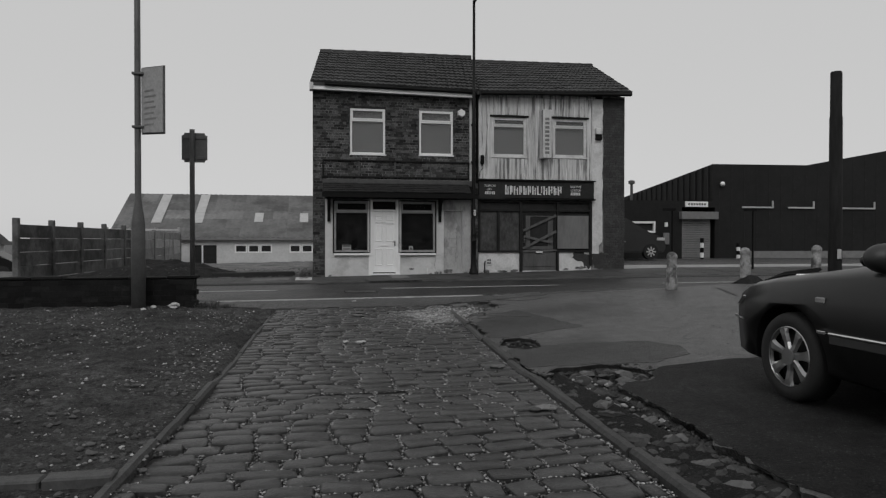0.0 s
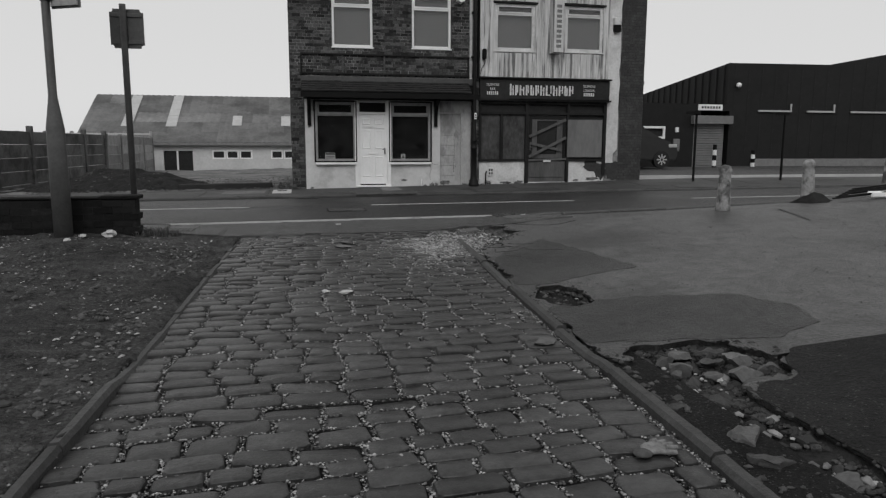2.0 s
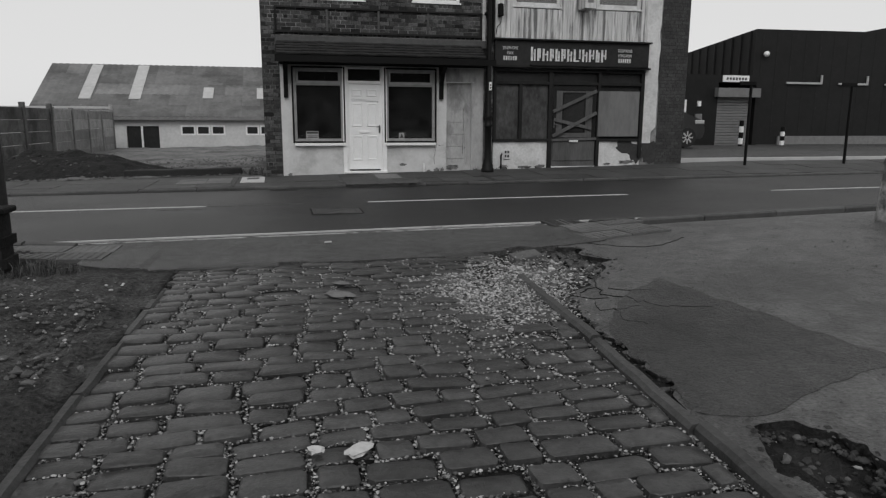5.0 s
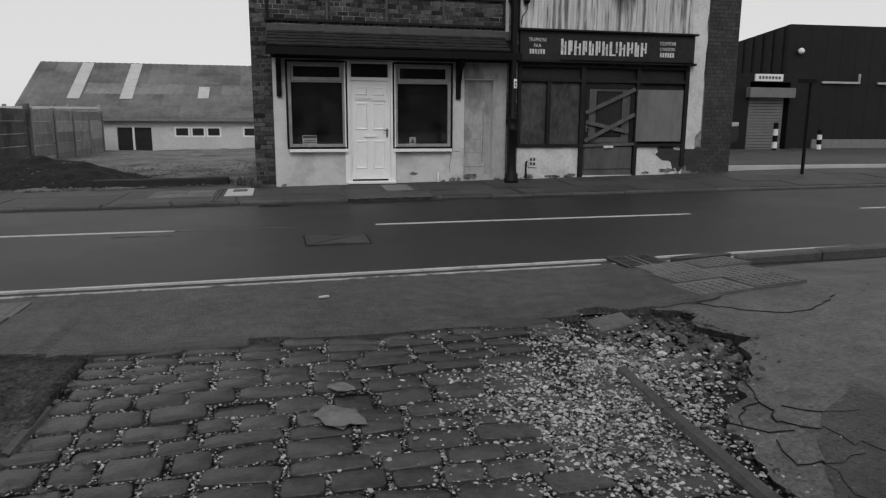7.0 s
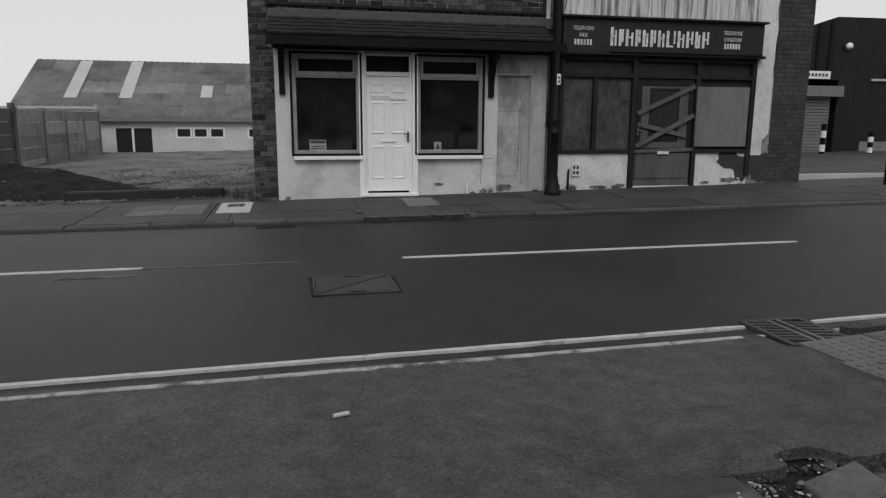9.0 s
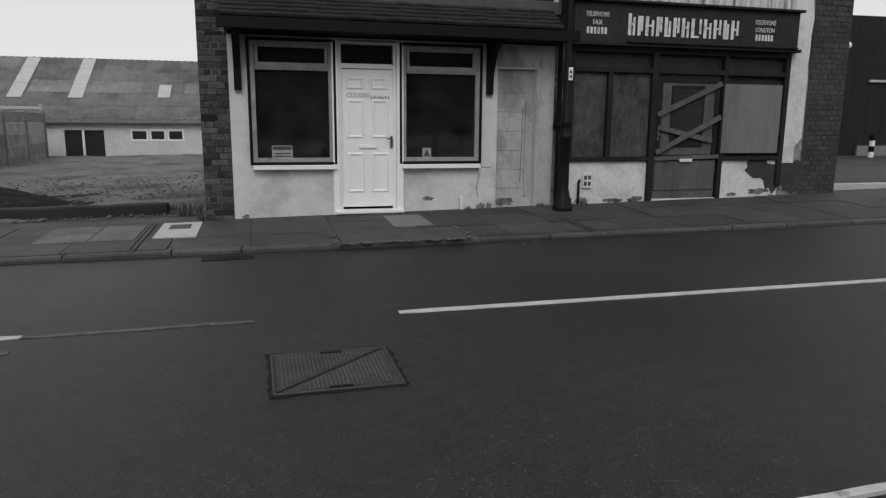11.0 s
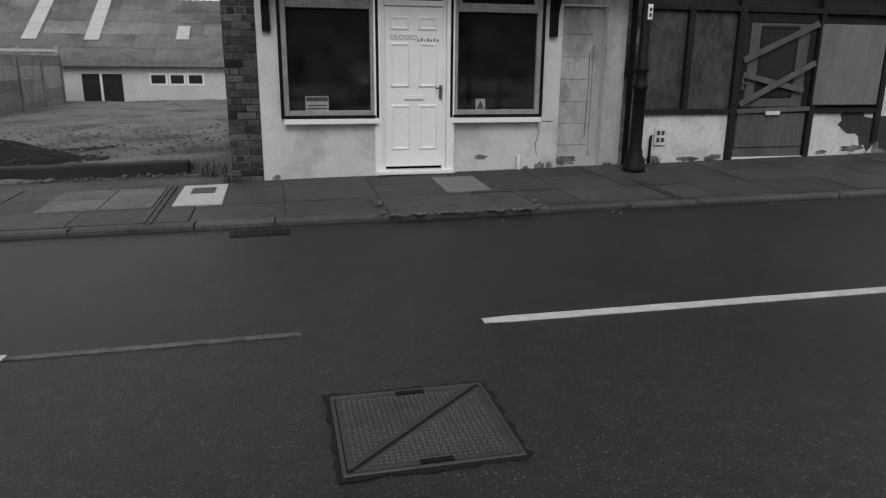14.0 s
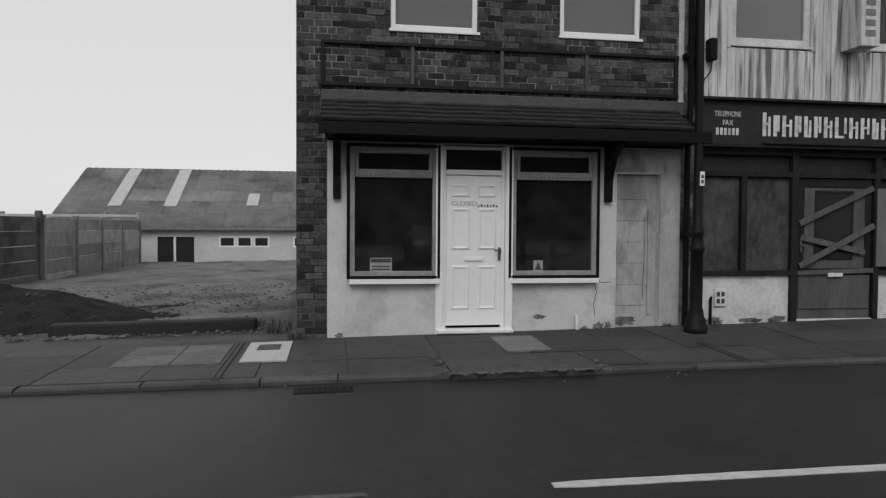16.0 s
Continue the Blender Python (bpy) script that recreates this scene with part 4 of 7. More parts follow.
box("board_backing", 7.66, 8.68, YS + 0.03, YS + 0.04, 1.06, 2.28, SIGNBOARD, house2)
d2 = box("shop_door", 6.47, 7.57, YS + 0.005, YS + 0.05, 0.4, 2.27, PLY, house2, "weathered boarded-up door with crossed battens")
part("door_stile", _frame(6.48, 7.56, 1.0, 2.25, YS - 0.01, 0.09, 0.014), DARKWOOD, d2)
box("inner_panel", 6.76, 7.26, YS + 0.001, YS + 0.0055, 1.24, 2.08, SIGNBOARD, d2, bevel=0.001)
part("door_stile", _frame(6.72, 7.3, 1.2, 2.12, YS - 0.008, 0.04, 0.012), DARKWOOD, d2)
box("kick_panel", 6.5, 7.55, YS - 0.012, YS + 0.004, 0.55, 1.0, PLY, d2)
box("foot_board", 6.46, 7.58, YS - 0.03, YS + 0.0, 0.37, 0.42, PLASTER_UP, d2)


def batten(x0, z0, x1, z1, y, w_=0.075):
    L = math.hypot(x1 - x0, z1 - z0)
    bm = bmesh.new()
    add_box(bm, -L / 2, L / 2, -0.012, 0.012, -w_ / 2, w_ / 2, 0.003)
    bmesh.ops.transform(bm, verts=bm.verts, matrix=Matrix.Translation(((x0 + x1) / 2, y, (z0 + z1) / 2)) @ Euler((0, -math.atan2(z1 - z0, x1 - x0), 0)).to_matrix().to_4x4())
    part("batten", bm, PLY, d2)


bm = bmesh.new()
add_box(bm, 6.5, 6.535, YS - 0.03, YS - 0.008, 1.3, 1.46, 0.004)
add_box(bm, 6.5, 6.6, YS - 0.06, YS - 0.03, 1.38, 1.4, 0.004)
part("door_handle", bm, GALV, d2, "tarnished lever handle")
batten(6.48, 1.68, 7.56, 2.16, YS - 0.034)
batten(6.47, 1.12, 7.56, 1.66, YS - 0.06)
batten(6.5, 1.5, 7.45, 1.3, YS - 0.034)
batten(6.46, 1.03, 7.58, 1.06, YS - 0.034, 0.06)
box("letter_plate", 6.9, 7.12, YS - 0.05, YS - 0.047, 0.98, 1.03, LETTER, d2, bevel=0.002)
vb_ = thing("wall_vent", (5.38, FACE, 0.72), "small white vent plate on the painted brick", "vent")
box("plate", 5.3, 5.46, YS - 0.03, YS - 0.001, 0.6, 0.83, PLASTER_UP, vb_, bevel=0.006)
for k in range(2):
    for j in range(2):
        box("slot", 5.325 + j * 0.065, 5.37 + j * 0.065, YS - 0.033, YS - 0.029, 0.64 + k * 0.09, 0.7 + k * 0.09, INK, vb_, bevel=0)
tube("stub_pipe", [(5.24, YS - 0.03, 0.37), (5.24, YS - 0.03, 0.68), (5.27, YS + 0.01, 0.72)], 0.02, BLACK, house2)


# roofs with skewed ridges
def roof(parent, e0, e1, r0, r1, rows, tile_w, name="roof"):
    """Front slope from eave e0-e1 to ridge r0-r1 (points): boards below, tiles above, back slope plain."""
    e0, e1, r0, r1 = map(Vector, (e0, e1, r0, r1))
    bm = bmesh.new()
    back0, back1 = Vector((e0.x + 0.4, 28.2, e0.z)), Vector((e1.x + 0.4, 28.2, e1.z))
    up = Vector((0, 0, 0.09))
    f = [bm.verts.new(p) for p in (e0, e1, r1, r0, back0, back1)]
    l = [bm.verts.new(p - up) for p in (e0, e1, r1, r0, back0, back1)]
    for q in ((0, 1, 2, 3), (3, 2, 5, 4)):
        bm.faces.new([f[i] for i in q])
        bm.faces.new([l[i] for i in reversed(q)])
    for i, j in ((0, 1), (1, 2), (2, 5), (5, 4), (4, 3), (3, 0)):
        bm.faces.new((f[i], f[j], l[j], l[i]))
    rf = part(name, bm, ROOFTILE, parent, "dark concrete tiled roof")
    width = (e1 - e0).length
    n = round(width / tile_w)
    meshes = {}
    for r_ in range(rows):
        a, b = e0.lerp(r0, r_ / rows), e1.lerp(r1, r_ / rows)
        a2, b2 = e0.lerp(r0, (r_ + 1.25) / rows), e1.lerp(r1, (r_ + 1.25) / rows)
        for i in range(n):
            pa, pb = a.lerp(b, i / n), a.lerp(b, (i + 1) / n)
            qa, qb = a2.lerp(b2, i / n), a2.lerp(b2, (i + 1) / n)
            if r_ == rows - 1:
                qa, qb = pa.lerp(qa, 0.8), pb.lerp(qb, 0.8)
            key = (r_ == rows - 1)
            ux, uy = (pb - pa), (qa - pa)
            nrm = ux.cross(uy).normalized()
            if key not in meshes:
                t_ = bmesh.new()
                lo, hi = 0.02, 0.005
                gap = 0.006
                prof = ((0.0, 0.0), (0.25, 0.026), (0.5, 0.004), (0.75, 0.026), (1.0, 0.0))
                top = [[t_.verts.new(pa + ux * min(max(s, gap), 1 - gap) + uy * v_ + nrm * (h_ + (0.055 if v_ == 0 else 0.012)) - pa) for s, h_ in prof] for v_ in (0.0, 1.0)]
                bot = [t_.verts.new(ux * min(max(s, gap), 1 - gap) + nrm * 0.015) for s, h_ in prof]
                for k in range(4):
                    t_.faces.new((top[0][k], top[0][k + 1], top[1][k + 1], top[1][k]))
                    t_.faces.new((bot[k], bot[k + 1], top[0][k + 1], top[0][k]))
                t_.normal_update()
                meshes[key] = bpy.data.meshes.new("roof_tile")
                t_.to_mesh(meshes[key])
                t_.free()
                meshes[key].materials.append(ROOFTILE)
            o = under(new("roof_tile", meshes[key]), rf)
            o.location = pa + nrm * rng.uniform(-0.006, 0.008)
    nr = round((r1 - r0).length / 0.42)
    for i in range(nr):
        pa, pb = r0.lerp(r1, i / nr), r0.lerp(r1, (i + 1) / nr)
        b_ = bmesh.new()
        prof = [(-0.15, -0.06), (-0.1, 0.06), (0, 0.1), (0.1, 0.06), (0.15, -0.06)]
        A = [b_.verts.new((pa.x + 0.004, pa.y + y_, pa.z + z_ + 0.0)) for y_, z_ in prof]
        B = [b_.verts.new((pb.x - 0.004, pb.y + y_, pb.z + z_ + 0.012)) for y_, z_ in prof]
        for k in range(4):
            b_.faces.new((A[k], B[k], B[k + 1], A[k + 1]))
        b_.faces.new(A)
        b_.faces.new(list(reversed(B)))
        part("ridge_tile", b_, ROOFTILE, rf)
    return rf


roof(house1, (-0.07, FACE - 0.28, 6.0), (5.0, FACE - 0.28, 5.92), (0.25, 24.6, 7.98), (5.67, 24.6, 8.02), 12, 0.32)
roof(house2, (5.02, FACE - 0.28, 5.9), (10.02, FACE - 0.28, 6.08), (5.69, 24.6, 7.88), (10.35, 24.6, 7.95), 12, 0.32)
bm = bmesh.new()
vs = add_box(bm, -0.05, 4.86, FACE - 0.26, FACE - 0.235, 5.80, 5.92)
for i in (1, 2, 5, 6):
    vs[i].co.z -= 0.07
part("fascia_board", bm, UPVC, house1, "white painted fascia board")
bm = bmesh.new()
vs = add_box(bm, -0.05, 4.86, FACE - 0.235, FACE - 0.001, 5.82, 5.85)
for i in (1, 2, 5, 6):
    vs[i].co.z -= 0.07
part("soffit", bm, PLASTER_UP, house1)
box("verge_block", -0.09, 0.02, FACE - 0.3, FACE - 0.001, 5.78, 5.99, PLASTER_UP, house1)
for hp, xa, xb, za, zb in ((house1, 0.35, 4.9, 5.945, 5.875), (house2, 5.05, 9.95, 5.86, 6.0)):
    tube("gutter", [(xa, FACE - 0.32, za), (xb, FACE - 0.32, zb)], 0.045, BLACK, hp)
bm = bmesh.new()
for xg, rx in ((0.0, 0.25), (HOUSE_R - 0.2, 10.1)):
    a = [bm.verts.new(p) for p in ((xg, FACE, 5.9), (xg, 28, 5.9), (rx, 24.6, 7.8))]
    c = [bm.verts.new(p.co + Vector((0.2, 0, 0))) for p in a]
    bm.faces.new(a)
    bm.faces.new(c)
    for i in range(3):
        bm.faces.new((a[i], a[(i + 1) % 3], c[(i + 1) % 3], c[i]))
part("gable", bm, MORTAR, house1)

# ---- street lamp against the shops, poles, posts ----
lamp = thing("street_lamp", (4.78, 20.3, 0.35), "tall black cast-iron lamp post with a thick moulded base", "lamp post")
bm = bmesh.new()
turned(bm, [(0.14, 0.3), (0.14, 0.42), (0.12, 0.44), (0.125, 0.5), (0.095, 0.54), (0.09, 0.6), (0.075, 0.65), (0.075, 1.32), (0.09, 1.34), (0.09, 1.38), (0.075, 1.4), (0.068, 1.52), (0.08, 1.54), (0.08, 1.57), (0.055, 1.62), (0.05, 2.6), (0.045, 4), (0.04, 8.6)], 4.78, 20.3, 20)
part("column", bm, CAST, lamp, smooth=True)
box("number_plate", 4.77, 4.83, 20.235, 20.245, 2.12, 2.29, UPVC, lamp, "small white plate with dark marks", 0.003)
for k in range(2):
    box("plate_bar", 4.785, 4.815, 20.231, 20.236, 2.15 + k * 0.06, 2.19 + k * 0.06, INK, lamp, bevel=0)
box("arm", 4.75, 4.81, 19.4, 20.3, 8.52, 8.58, CAST, lamp)
box("lantern", 4.68, 4.88, 19.0, 19.5, 8.46, 8.6, CAST, lamp, bevel=0.03)

pole = thing("lamp_pole", (-2.62, 11.2, 0.3), "slim grey steel lamp pole with a wide lower section", "lamp post")
bm = bmesh.new()
turned(bm, [(0.105, 0.1), (0.105, 1.25), (0.1, 1.62), (0.06, 1.9), (0.048, 2.0), (0.045, 4.5), (0.04, 8.0)], -2.62, 11.2, 16)
part("column", bm, GALV, pole, smooth=True)
notice = thing("pole_notice", (-2.5, 11.2, 3.4), "white notice board with faded writing strapped to the pole", "sign")
bm = bmesh.new()
add_box(bm, 0, 0.5, -0.012, 0.012, 3.0, 3.98, 0.004)
bmesh.ops.transform(bm, verts=bm.verts, matrix=Matrix.Translation((-2.56, 11.2, 0)) @ Euler((0, 0, radians(-42))).to_matrix().to_4x4())
for v_ in bm.verts:
    v_.co.z -= 0.08 * (v_.co.x + 2.56)
part("board", bm, WHITE_CARD, notice)
bm = bmesh.new()
add_box(bm, -0.02, 0.52, 0.0125, 0.03, 2.98, 4.0, 0.004)
bmesh.ops.transform(bm, verts=bm.verts, matrix=Matrix.Translation((-2.56, 11.2, 0)) @ Euler((0, 0, radians(-42))).to_matrix().to_4x4())
for v_ in bm.verts:
    v_.co.z -= 0.08 * (v_.co.x + 2.56)
part("backing_frame", bm, GALV, notice)
for k in range(7):
    bm = bmesh.new()
    add_box(bm, 0.08, 0.3 + 0.05 * (k % 2), -0.016, -0.013, 3.1 + k * 0.085, 3.125 + k * 0.085)
    bmesh.ops.transform(bm, verts=bm.verts, matrix=Matrix.Translation((-2.56, 11.2, 0)) @ Euler((0, 0, radians(-42))).to_matrix().to_4x4())
    part("text_bar", bm, FRAME_GREY, notice)
for k in (3.07, 3.88):
    box("strap", -2.69, -2.52, 11.13, 11.27, k, k + 0.035, GALV, notice)

sp = thing("road_sign", (-1.93, 11.8, 0.25), "back of a square road sign on a grey post", "road sign")
bm = bmesh.new()
turned(bm, [(0.04, 0.1), (0.04, 3.14), (0.04, 3.17)], -1.93, 11.8, 12)
part("post", bm, GALV, sp, smooth=True)
bm = bmesh.new()
add_box(bm, -2.1, -1.7, 11.845, 11.86, 2.64, 3.12, 0)
bmesh.ops.bevel(bm, geom=[e for e in bm.edges if abs(e.verts[0].co.y - e.verts[1].co.y) > 0.01], offset=0.04, segments=3, affect="EDGES")
part("plate", bm, GALV, sp)
for zz in (2.69, 3.02):
    box("channel", -2.08, -1.72, 11.83, 11.846, zz, zz + 0.05, GALV, sp)

# low wall by the yard mouth
lw = thing("low_wall", (-4.5, 11.6, 0.3), "low dark brick wall with a damaged end", "wall")
rw = random.Random(3)
bm = bmesh.new()
add_box(bm, -14, -1.85, 11.444, 11.7, 0.05, 0.75)
part("core", bm, SOIL, lw)
DKBRICK = material("sooty_black_brick", 0.01, 0.9, 0.4, 5, 40, 0.6, 0.01, island=0.4, spec=0.2)
bm = bmesh.new()
for r_ in range(7):
    x = -14 + (0.11 if r_ % 2 else 0)
    while x < -1.9:
        if not (x > -2.3 and r_ > 5 and rw.random() < 0.4):
            p = rw.uniform(0, 0.012)
            add_box(bm, x, min(x + 0.22, -1.82), 11.445 - p, 11.7 + p, 0.16 + r_ * 0.085, 0.235 + r_ * 0.085)
        x += 0.231
part("brickwork", bm, DKBRICK, lw)["kind"] = "stuff"
bm = bmesh.new()
x = -14
while x < -1.9:
    L = rw.uniform(0.4, 0.6)
    add_box(bm, x, min(x + L - 0.01, -1.8), 11.43 + rw.uniform(-0.01, 0.01), 11.72, 0.755, 0.80 + rw.uniform(-0.015, 0.01), 0.012)
    x += L
part("coping", bm, DKBRICK, lw)


def bollard(x, y, lean):
    g = near_z(x, y)
    o = thing("stone_bollard", (x, y, g), "short weathered white-painted concrete bollard", "bollard", "bollards along the yard edge")
    bm = bmesh.new()
    turned(bm, [(0.105, -0.1), (0.1, 0.1), (0.085, 0.45), (0.082, 0.54), (0.095, 0.555), (0.092, 0.6), (0.06, 0.645), (0.02, 0.66)], 0, 0, 12)
    for v_ in bm.verts:
        v_.co += Vector((nz(v_.co.x * 9, v_.co.z * 9, 1, x), nz(v_.co.y * 9, v_.co.z * 9, 1, x + 4), 0)) * 0.005
    bmesh.ops.transform(bm, verts=bm.verts, matrix=Matrix.Translation((x, y, g)) @ Euler((0, radians(lean), 0)).to_matrix().to_4x4())
    part("post", bm, CONCRETE, o, smooth=True)
    return o


for x_, y_, l_ in ((6.25, 11.25, 1), (7.95, 11.6, -1), (9.6, 11.8, 2), (11.4, 12.0, 0)):
    bollard(x_, y_, l_)

def foot_mound(x, y, rx, ry, h):
    bm = bmesh.new()
    turned(bm, [(1.0, -0.03), (0.95, 0.0), (0.7, 0.35), (0.4, 0.75), (0.15, 1.0), (0.02, 1.02)], 0, 0, 18)
    for v_ in bm.verts:
        k_ = 1 + 0.35 * nz(v_.co.x * 2, v_.co.y * 2, 1, 6)
        px_, py_ = x + v_.co.x * rx * k_, y + v_.co.y * ry * k_
        v_.co = Vector((px_, py_, near_z(px_, py_) + v_.co.z * h * k_))
    return tagged(part("soil_mound", bm, SOIL, smooth=True), "small heap of dark soil round the foot of a bollard", "soil mound")


foot_mound(8.0, 11.55, 0.34, 0.24, 0.13)
# thin sign posts by the forecourt, timber pole in the yard
for x_ in (11.25, 14.1):
    g = pave_z(x_, 20.2)
    o = thing("sign_post", (x_, 20.2, g), "thin black post with a narrow plate on top", "sign post", "posts by the forecourt")
    bm = bmesh.new()
    turned(bm, [(0.035, g - 0.05), (0.035, g + 1.95)], x_, 20.2, 8)
    part("post", bm, BLACK, o)
    box("plate", x_ - 0.35, x_ + 0.1, 20.14, 20.16, g + 1.88, g + 1.97, BLACK, o)
stub = thing("wooden_pole", (6.44, 7.58, 0.42), "dark timber pole standing in the yard, cut off at the top", "pole")
bm = bmesh.new()
turned(bm, [(0.085, 0.35), (0.082, 0.9), (0.076, 2.9), (0.07, 2.93), (0.068, 3.46), (0.06, 3.48)], 6.44, 7.58, 14)
part("shaft", bm, DARKWOOD, stub, smooth=True)
box("paper_tag", 6.4, 6.46, 7.49, 7.5, 1.14, 1.26, PAPER, stub)

# ---- far shed ----
SY = 47.5


shed = thing("long_shed", (-4, SY, 0), "long low white shed with a patched sheet roof", "shed")
ZB, ZE, ZR, RY = -0.5, 1.45, 4.64, SY + 5.6
SX0, SX1 = -12.65, 18.37
shed_w = [(-5.1, -4.3, 0.54, 1.1), (-4.26, -3.5, 0.54, 1.1), (-3.46, -2.68, 0.54, 1.1), (-1.55, -0.8, 0.54, 1.1), (-0.76, 0.0, 0.54, 1.1)]
shed_d = [(-7.95, -6.25, -0.5, 1.05)]
holed_wall("front_wall", SX0, SX1, ZB, ZE, SY, SY + 0.25, shed_w + shed_d, SHEDWALL, shed)
# dark sheet added behind the shed openings for the unlit inside
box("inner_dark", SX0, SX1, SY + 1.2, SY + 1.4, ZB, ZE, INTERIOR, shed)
box("rear_wall", SX0, SX1, SY + 14, SY + 14.2, ZB, ZE, SHEDWALL, shed)
for a, b, c, d in shed_w:
    w = part("shed_window", _frame(a, b, c, d, SY - 0.02, 0.09, 0.08), UPVC, shed)
    box("pane", a + 0.09, b - 0.09, SY + 0.03, SY + 0.04, c + 0.09, d - 0.09, SIGNBOARD, w)
for a, b in ((-7.93, -7.2), (-7.1, -6.27)):
    box("shed_door", a, b, SY + 0.08, SY + 0.14, ZB, 1.03, SIGNBOARD, shed)
box("door_post", -7.2, -7.1, SY - 0.02, SY + 0.12, ZB, 1.05, UPVC, shed)
box("eaves_gutter", SX0, SX1, SY - 0.35, SY - 0.15, ZE - 0.06, ZE + 0.12, FRAME_GREY, shed)
rows_ = 5
slope_v = Vector((0, RY - (SY - 0.35), ZR - ZE))
rr = random.Random(5)
nsh = 31
for r_ in range(rows_):
    for i in range(nsh):
        xa, xb = SX0 - 0.3 + (SX1 - SX0 + 0.6) * i / nsh, SX0 - 0.3 + (SX1 - SX0 + 0.6) * (i + 1) / nsh
        p0 = Vector((0, SY - 0.35, ZE + 0.1)) + slope_v * (r_ / rows_)
        p1 = Vector((0, SY - 0.35, ZE + 0.1)) + slope_v * (min(r_ + 1.05, rows_) / rows_)
        bm = bmesh.new()
        sub = 6
        va, vb = [], []
        for k in range(sub + 1):
            xx = xa + (xb - xa) * k / sub
            h_ = 0.03 * (k % 2)
            va.append(bm.verts.new((xx, p0.y, p0.z + 0.015 + h_)))
            vb.append(bm.verts.new((xx, p1.y, p1.z + h_)))
        for k in range(sub):
            bm.faces.new((va[k], va[k + 1], vb[k + 1], vb[k]))
        pale = r_ == 2 and (i in (3, 4) or 5 <= i <= 7 or i in (12, 13))
        part("roof_sheet", bm, SHEDROOF_PALE if pale else SHEDROOF, shed)


def roof_strip(x0_, x1_, s0_, s1_, mat, name, label):
    """A strip of sheeting lying on the front slope, from s0_ to s1_ of its length."""
    p0, p1 = Vector((0, SY - 0.35, ZE + 0.15)) + slope_v * s0_, Vector((0, SY - 0.35, ZE + 0.15)) + slope_v * s1_
    bm = bmesh.new()
    for q_, v_ in enumerate(add_box(bm, x0_, x1_, 0, 1, 0, 0.03)):
        base = p1 if v_.co.y > 0.5 else p0
        v_.co.y, v_.co.z = base.y, base.z + (0.03 if q_ > 3 else 0)
    part(name, bm, mat, shed, label)


for x0_ in (-10.64, -8.0):
    for s0_, s1_ in ((0.3, 0.52), (0.525, 0.78), (0.785, 0.965)):
        roof_strip(x0_, x0_ + 0.63, s0_, s1_, SKYLIGHT, "roof_light", "pale translucent roof sheet")
for x0_ in (-3.98, -0.9, 2.4, 6.5):
    roof_strip(x0_, x0_ + 0.58, 0.325, 0.53, SKYLIGHT, "roof_light", "pale translucent roof sheet")
bm = bmesh.new()
q = [bm.verts.new(p) for p in ((SX0 - 0.3, RY, ZR + 0.08), (SX1 + 0.3, RY, ZR + 0.08), (SX1 + 0.3, SY + 14.4, ZE), (SX0 - 0.3, SY + 14.4, ZE))]
bm.faces.new(q)
part("rear_slope", bm, SHEDROOF, shed)
bm = bmesh.new()
for xg in (SX0, SX1):
    bm.faces.new([bm.verts.new(p) for p in ((xg, SY, ZB), (xg, SY + 14.2, ZB), (xg, SY + 14.2, ZE), (xg, RY, ZR), (xg, SY, ZE))])
part("gable_wall", bm, SHEDWALL, shed)

# ---- concrete panel fences ----


def fence(name, pts, height, label, base, post_w=0.16, spacing=2.4, rail=None, mat=None, cap=0.22):
    mat = mat or FENCE
    f = thing(name, (*pts[0], base), label, "fence")
    for (ax, ay), (bx, by) in zip(pts, pts[1:]):
        L = math.hypot(bx - ax, by - ay)
        n = max(1, round(L / spacing))
        ang = math.atan2(by - ay, bx - ax)
        for i in range(n + 1):
            px, py = ax + (bx - ax) * i / n, ay + (by - ay) * i / n
            bm = bmesh.new()
            add_box(bm, -post_w / 2, post_w / 2, -post_w / 2, post_w / 2, base - 0.3, base + height + cap, 0.015)
            bmesh.ops.transform(bm, verts=bm.verts, matrix=Matrix.Translation((px, py, 0)) @ Euler((0, 0, ang)).to_matrix().to_4x4())
            part("post", bm, mat, f)
            if i < n:
                mx, my = ax + (bx - ax) * (i + 0.5) / n, ay + (by - ay) * (i + 0.5) / n
                for k in range(5):
                    bm = bmesh.new()
                    add_box(bm, -L / n / 2 + 0.05, L / n / 2 - 0.05, -0.03, 0.03, base - 0.2 + k * (height + 0.2) / 5, base - 0.2 + (k + 1) * (height + 0.2) / 5 - 0.02, 0.008)
                    bmesh.ops.transform(bm, verts=bm.verts, matrix=Matrix.Translation((mx, my, 0)) @ Euler((0, 0, ang)).to_matrix().to_4x4())
                    part("panel", bm, mat, f)
        if rail:
            bm = bmesh.new()
            add_box(bm, -L / 2, L / 2, -0.09, 0.09, base + height, base + height + 0.12, 0.01)
            bmesh.ops.transform(bm, verts=bm.verts, matrix=Matrix.Translation(((ax + bx) / 2, (ay + by) / 2, 0)) @ Euler((0, 0, ang)).to_matrix().to_4x4())
            part("rail", bm, rail, f, "pale top rail")
    return f


fence("panel_fence", [(-8.25, 21.4), (-7.72, 33.4)], 1.82, "soot-dark concrete panel fence with tall posts", 0.02, spacing=2.4, mat=FENCE_DARK, cap=0.16)
fence("panel_fence", [(-7.7, 33.6), (-8.05, 44.7)], 1.86, "weathered grey concrete panel fence beside the waste ground", -0.03, spacing=2.8, cap=0.06)
fence("yard_fence", [(-16.5, 45.0), (-8.15, 45.0)], 2.3, "concrete panel fence with a pale top rail", -0.35, spacing=1.5, rail=SKYLIGHT)

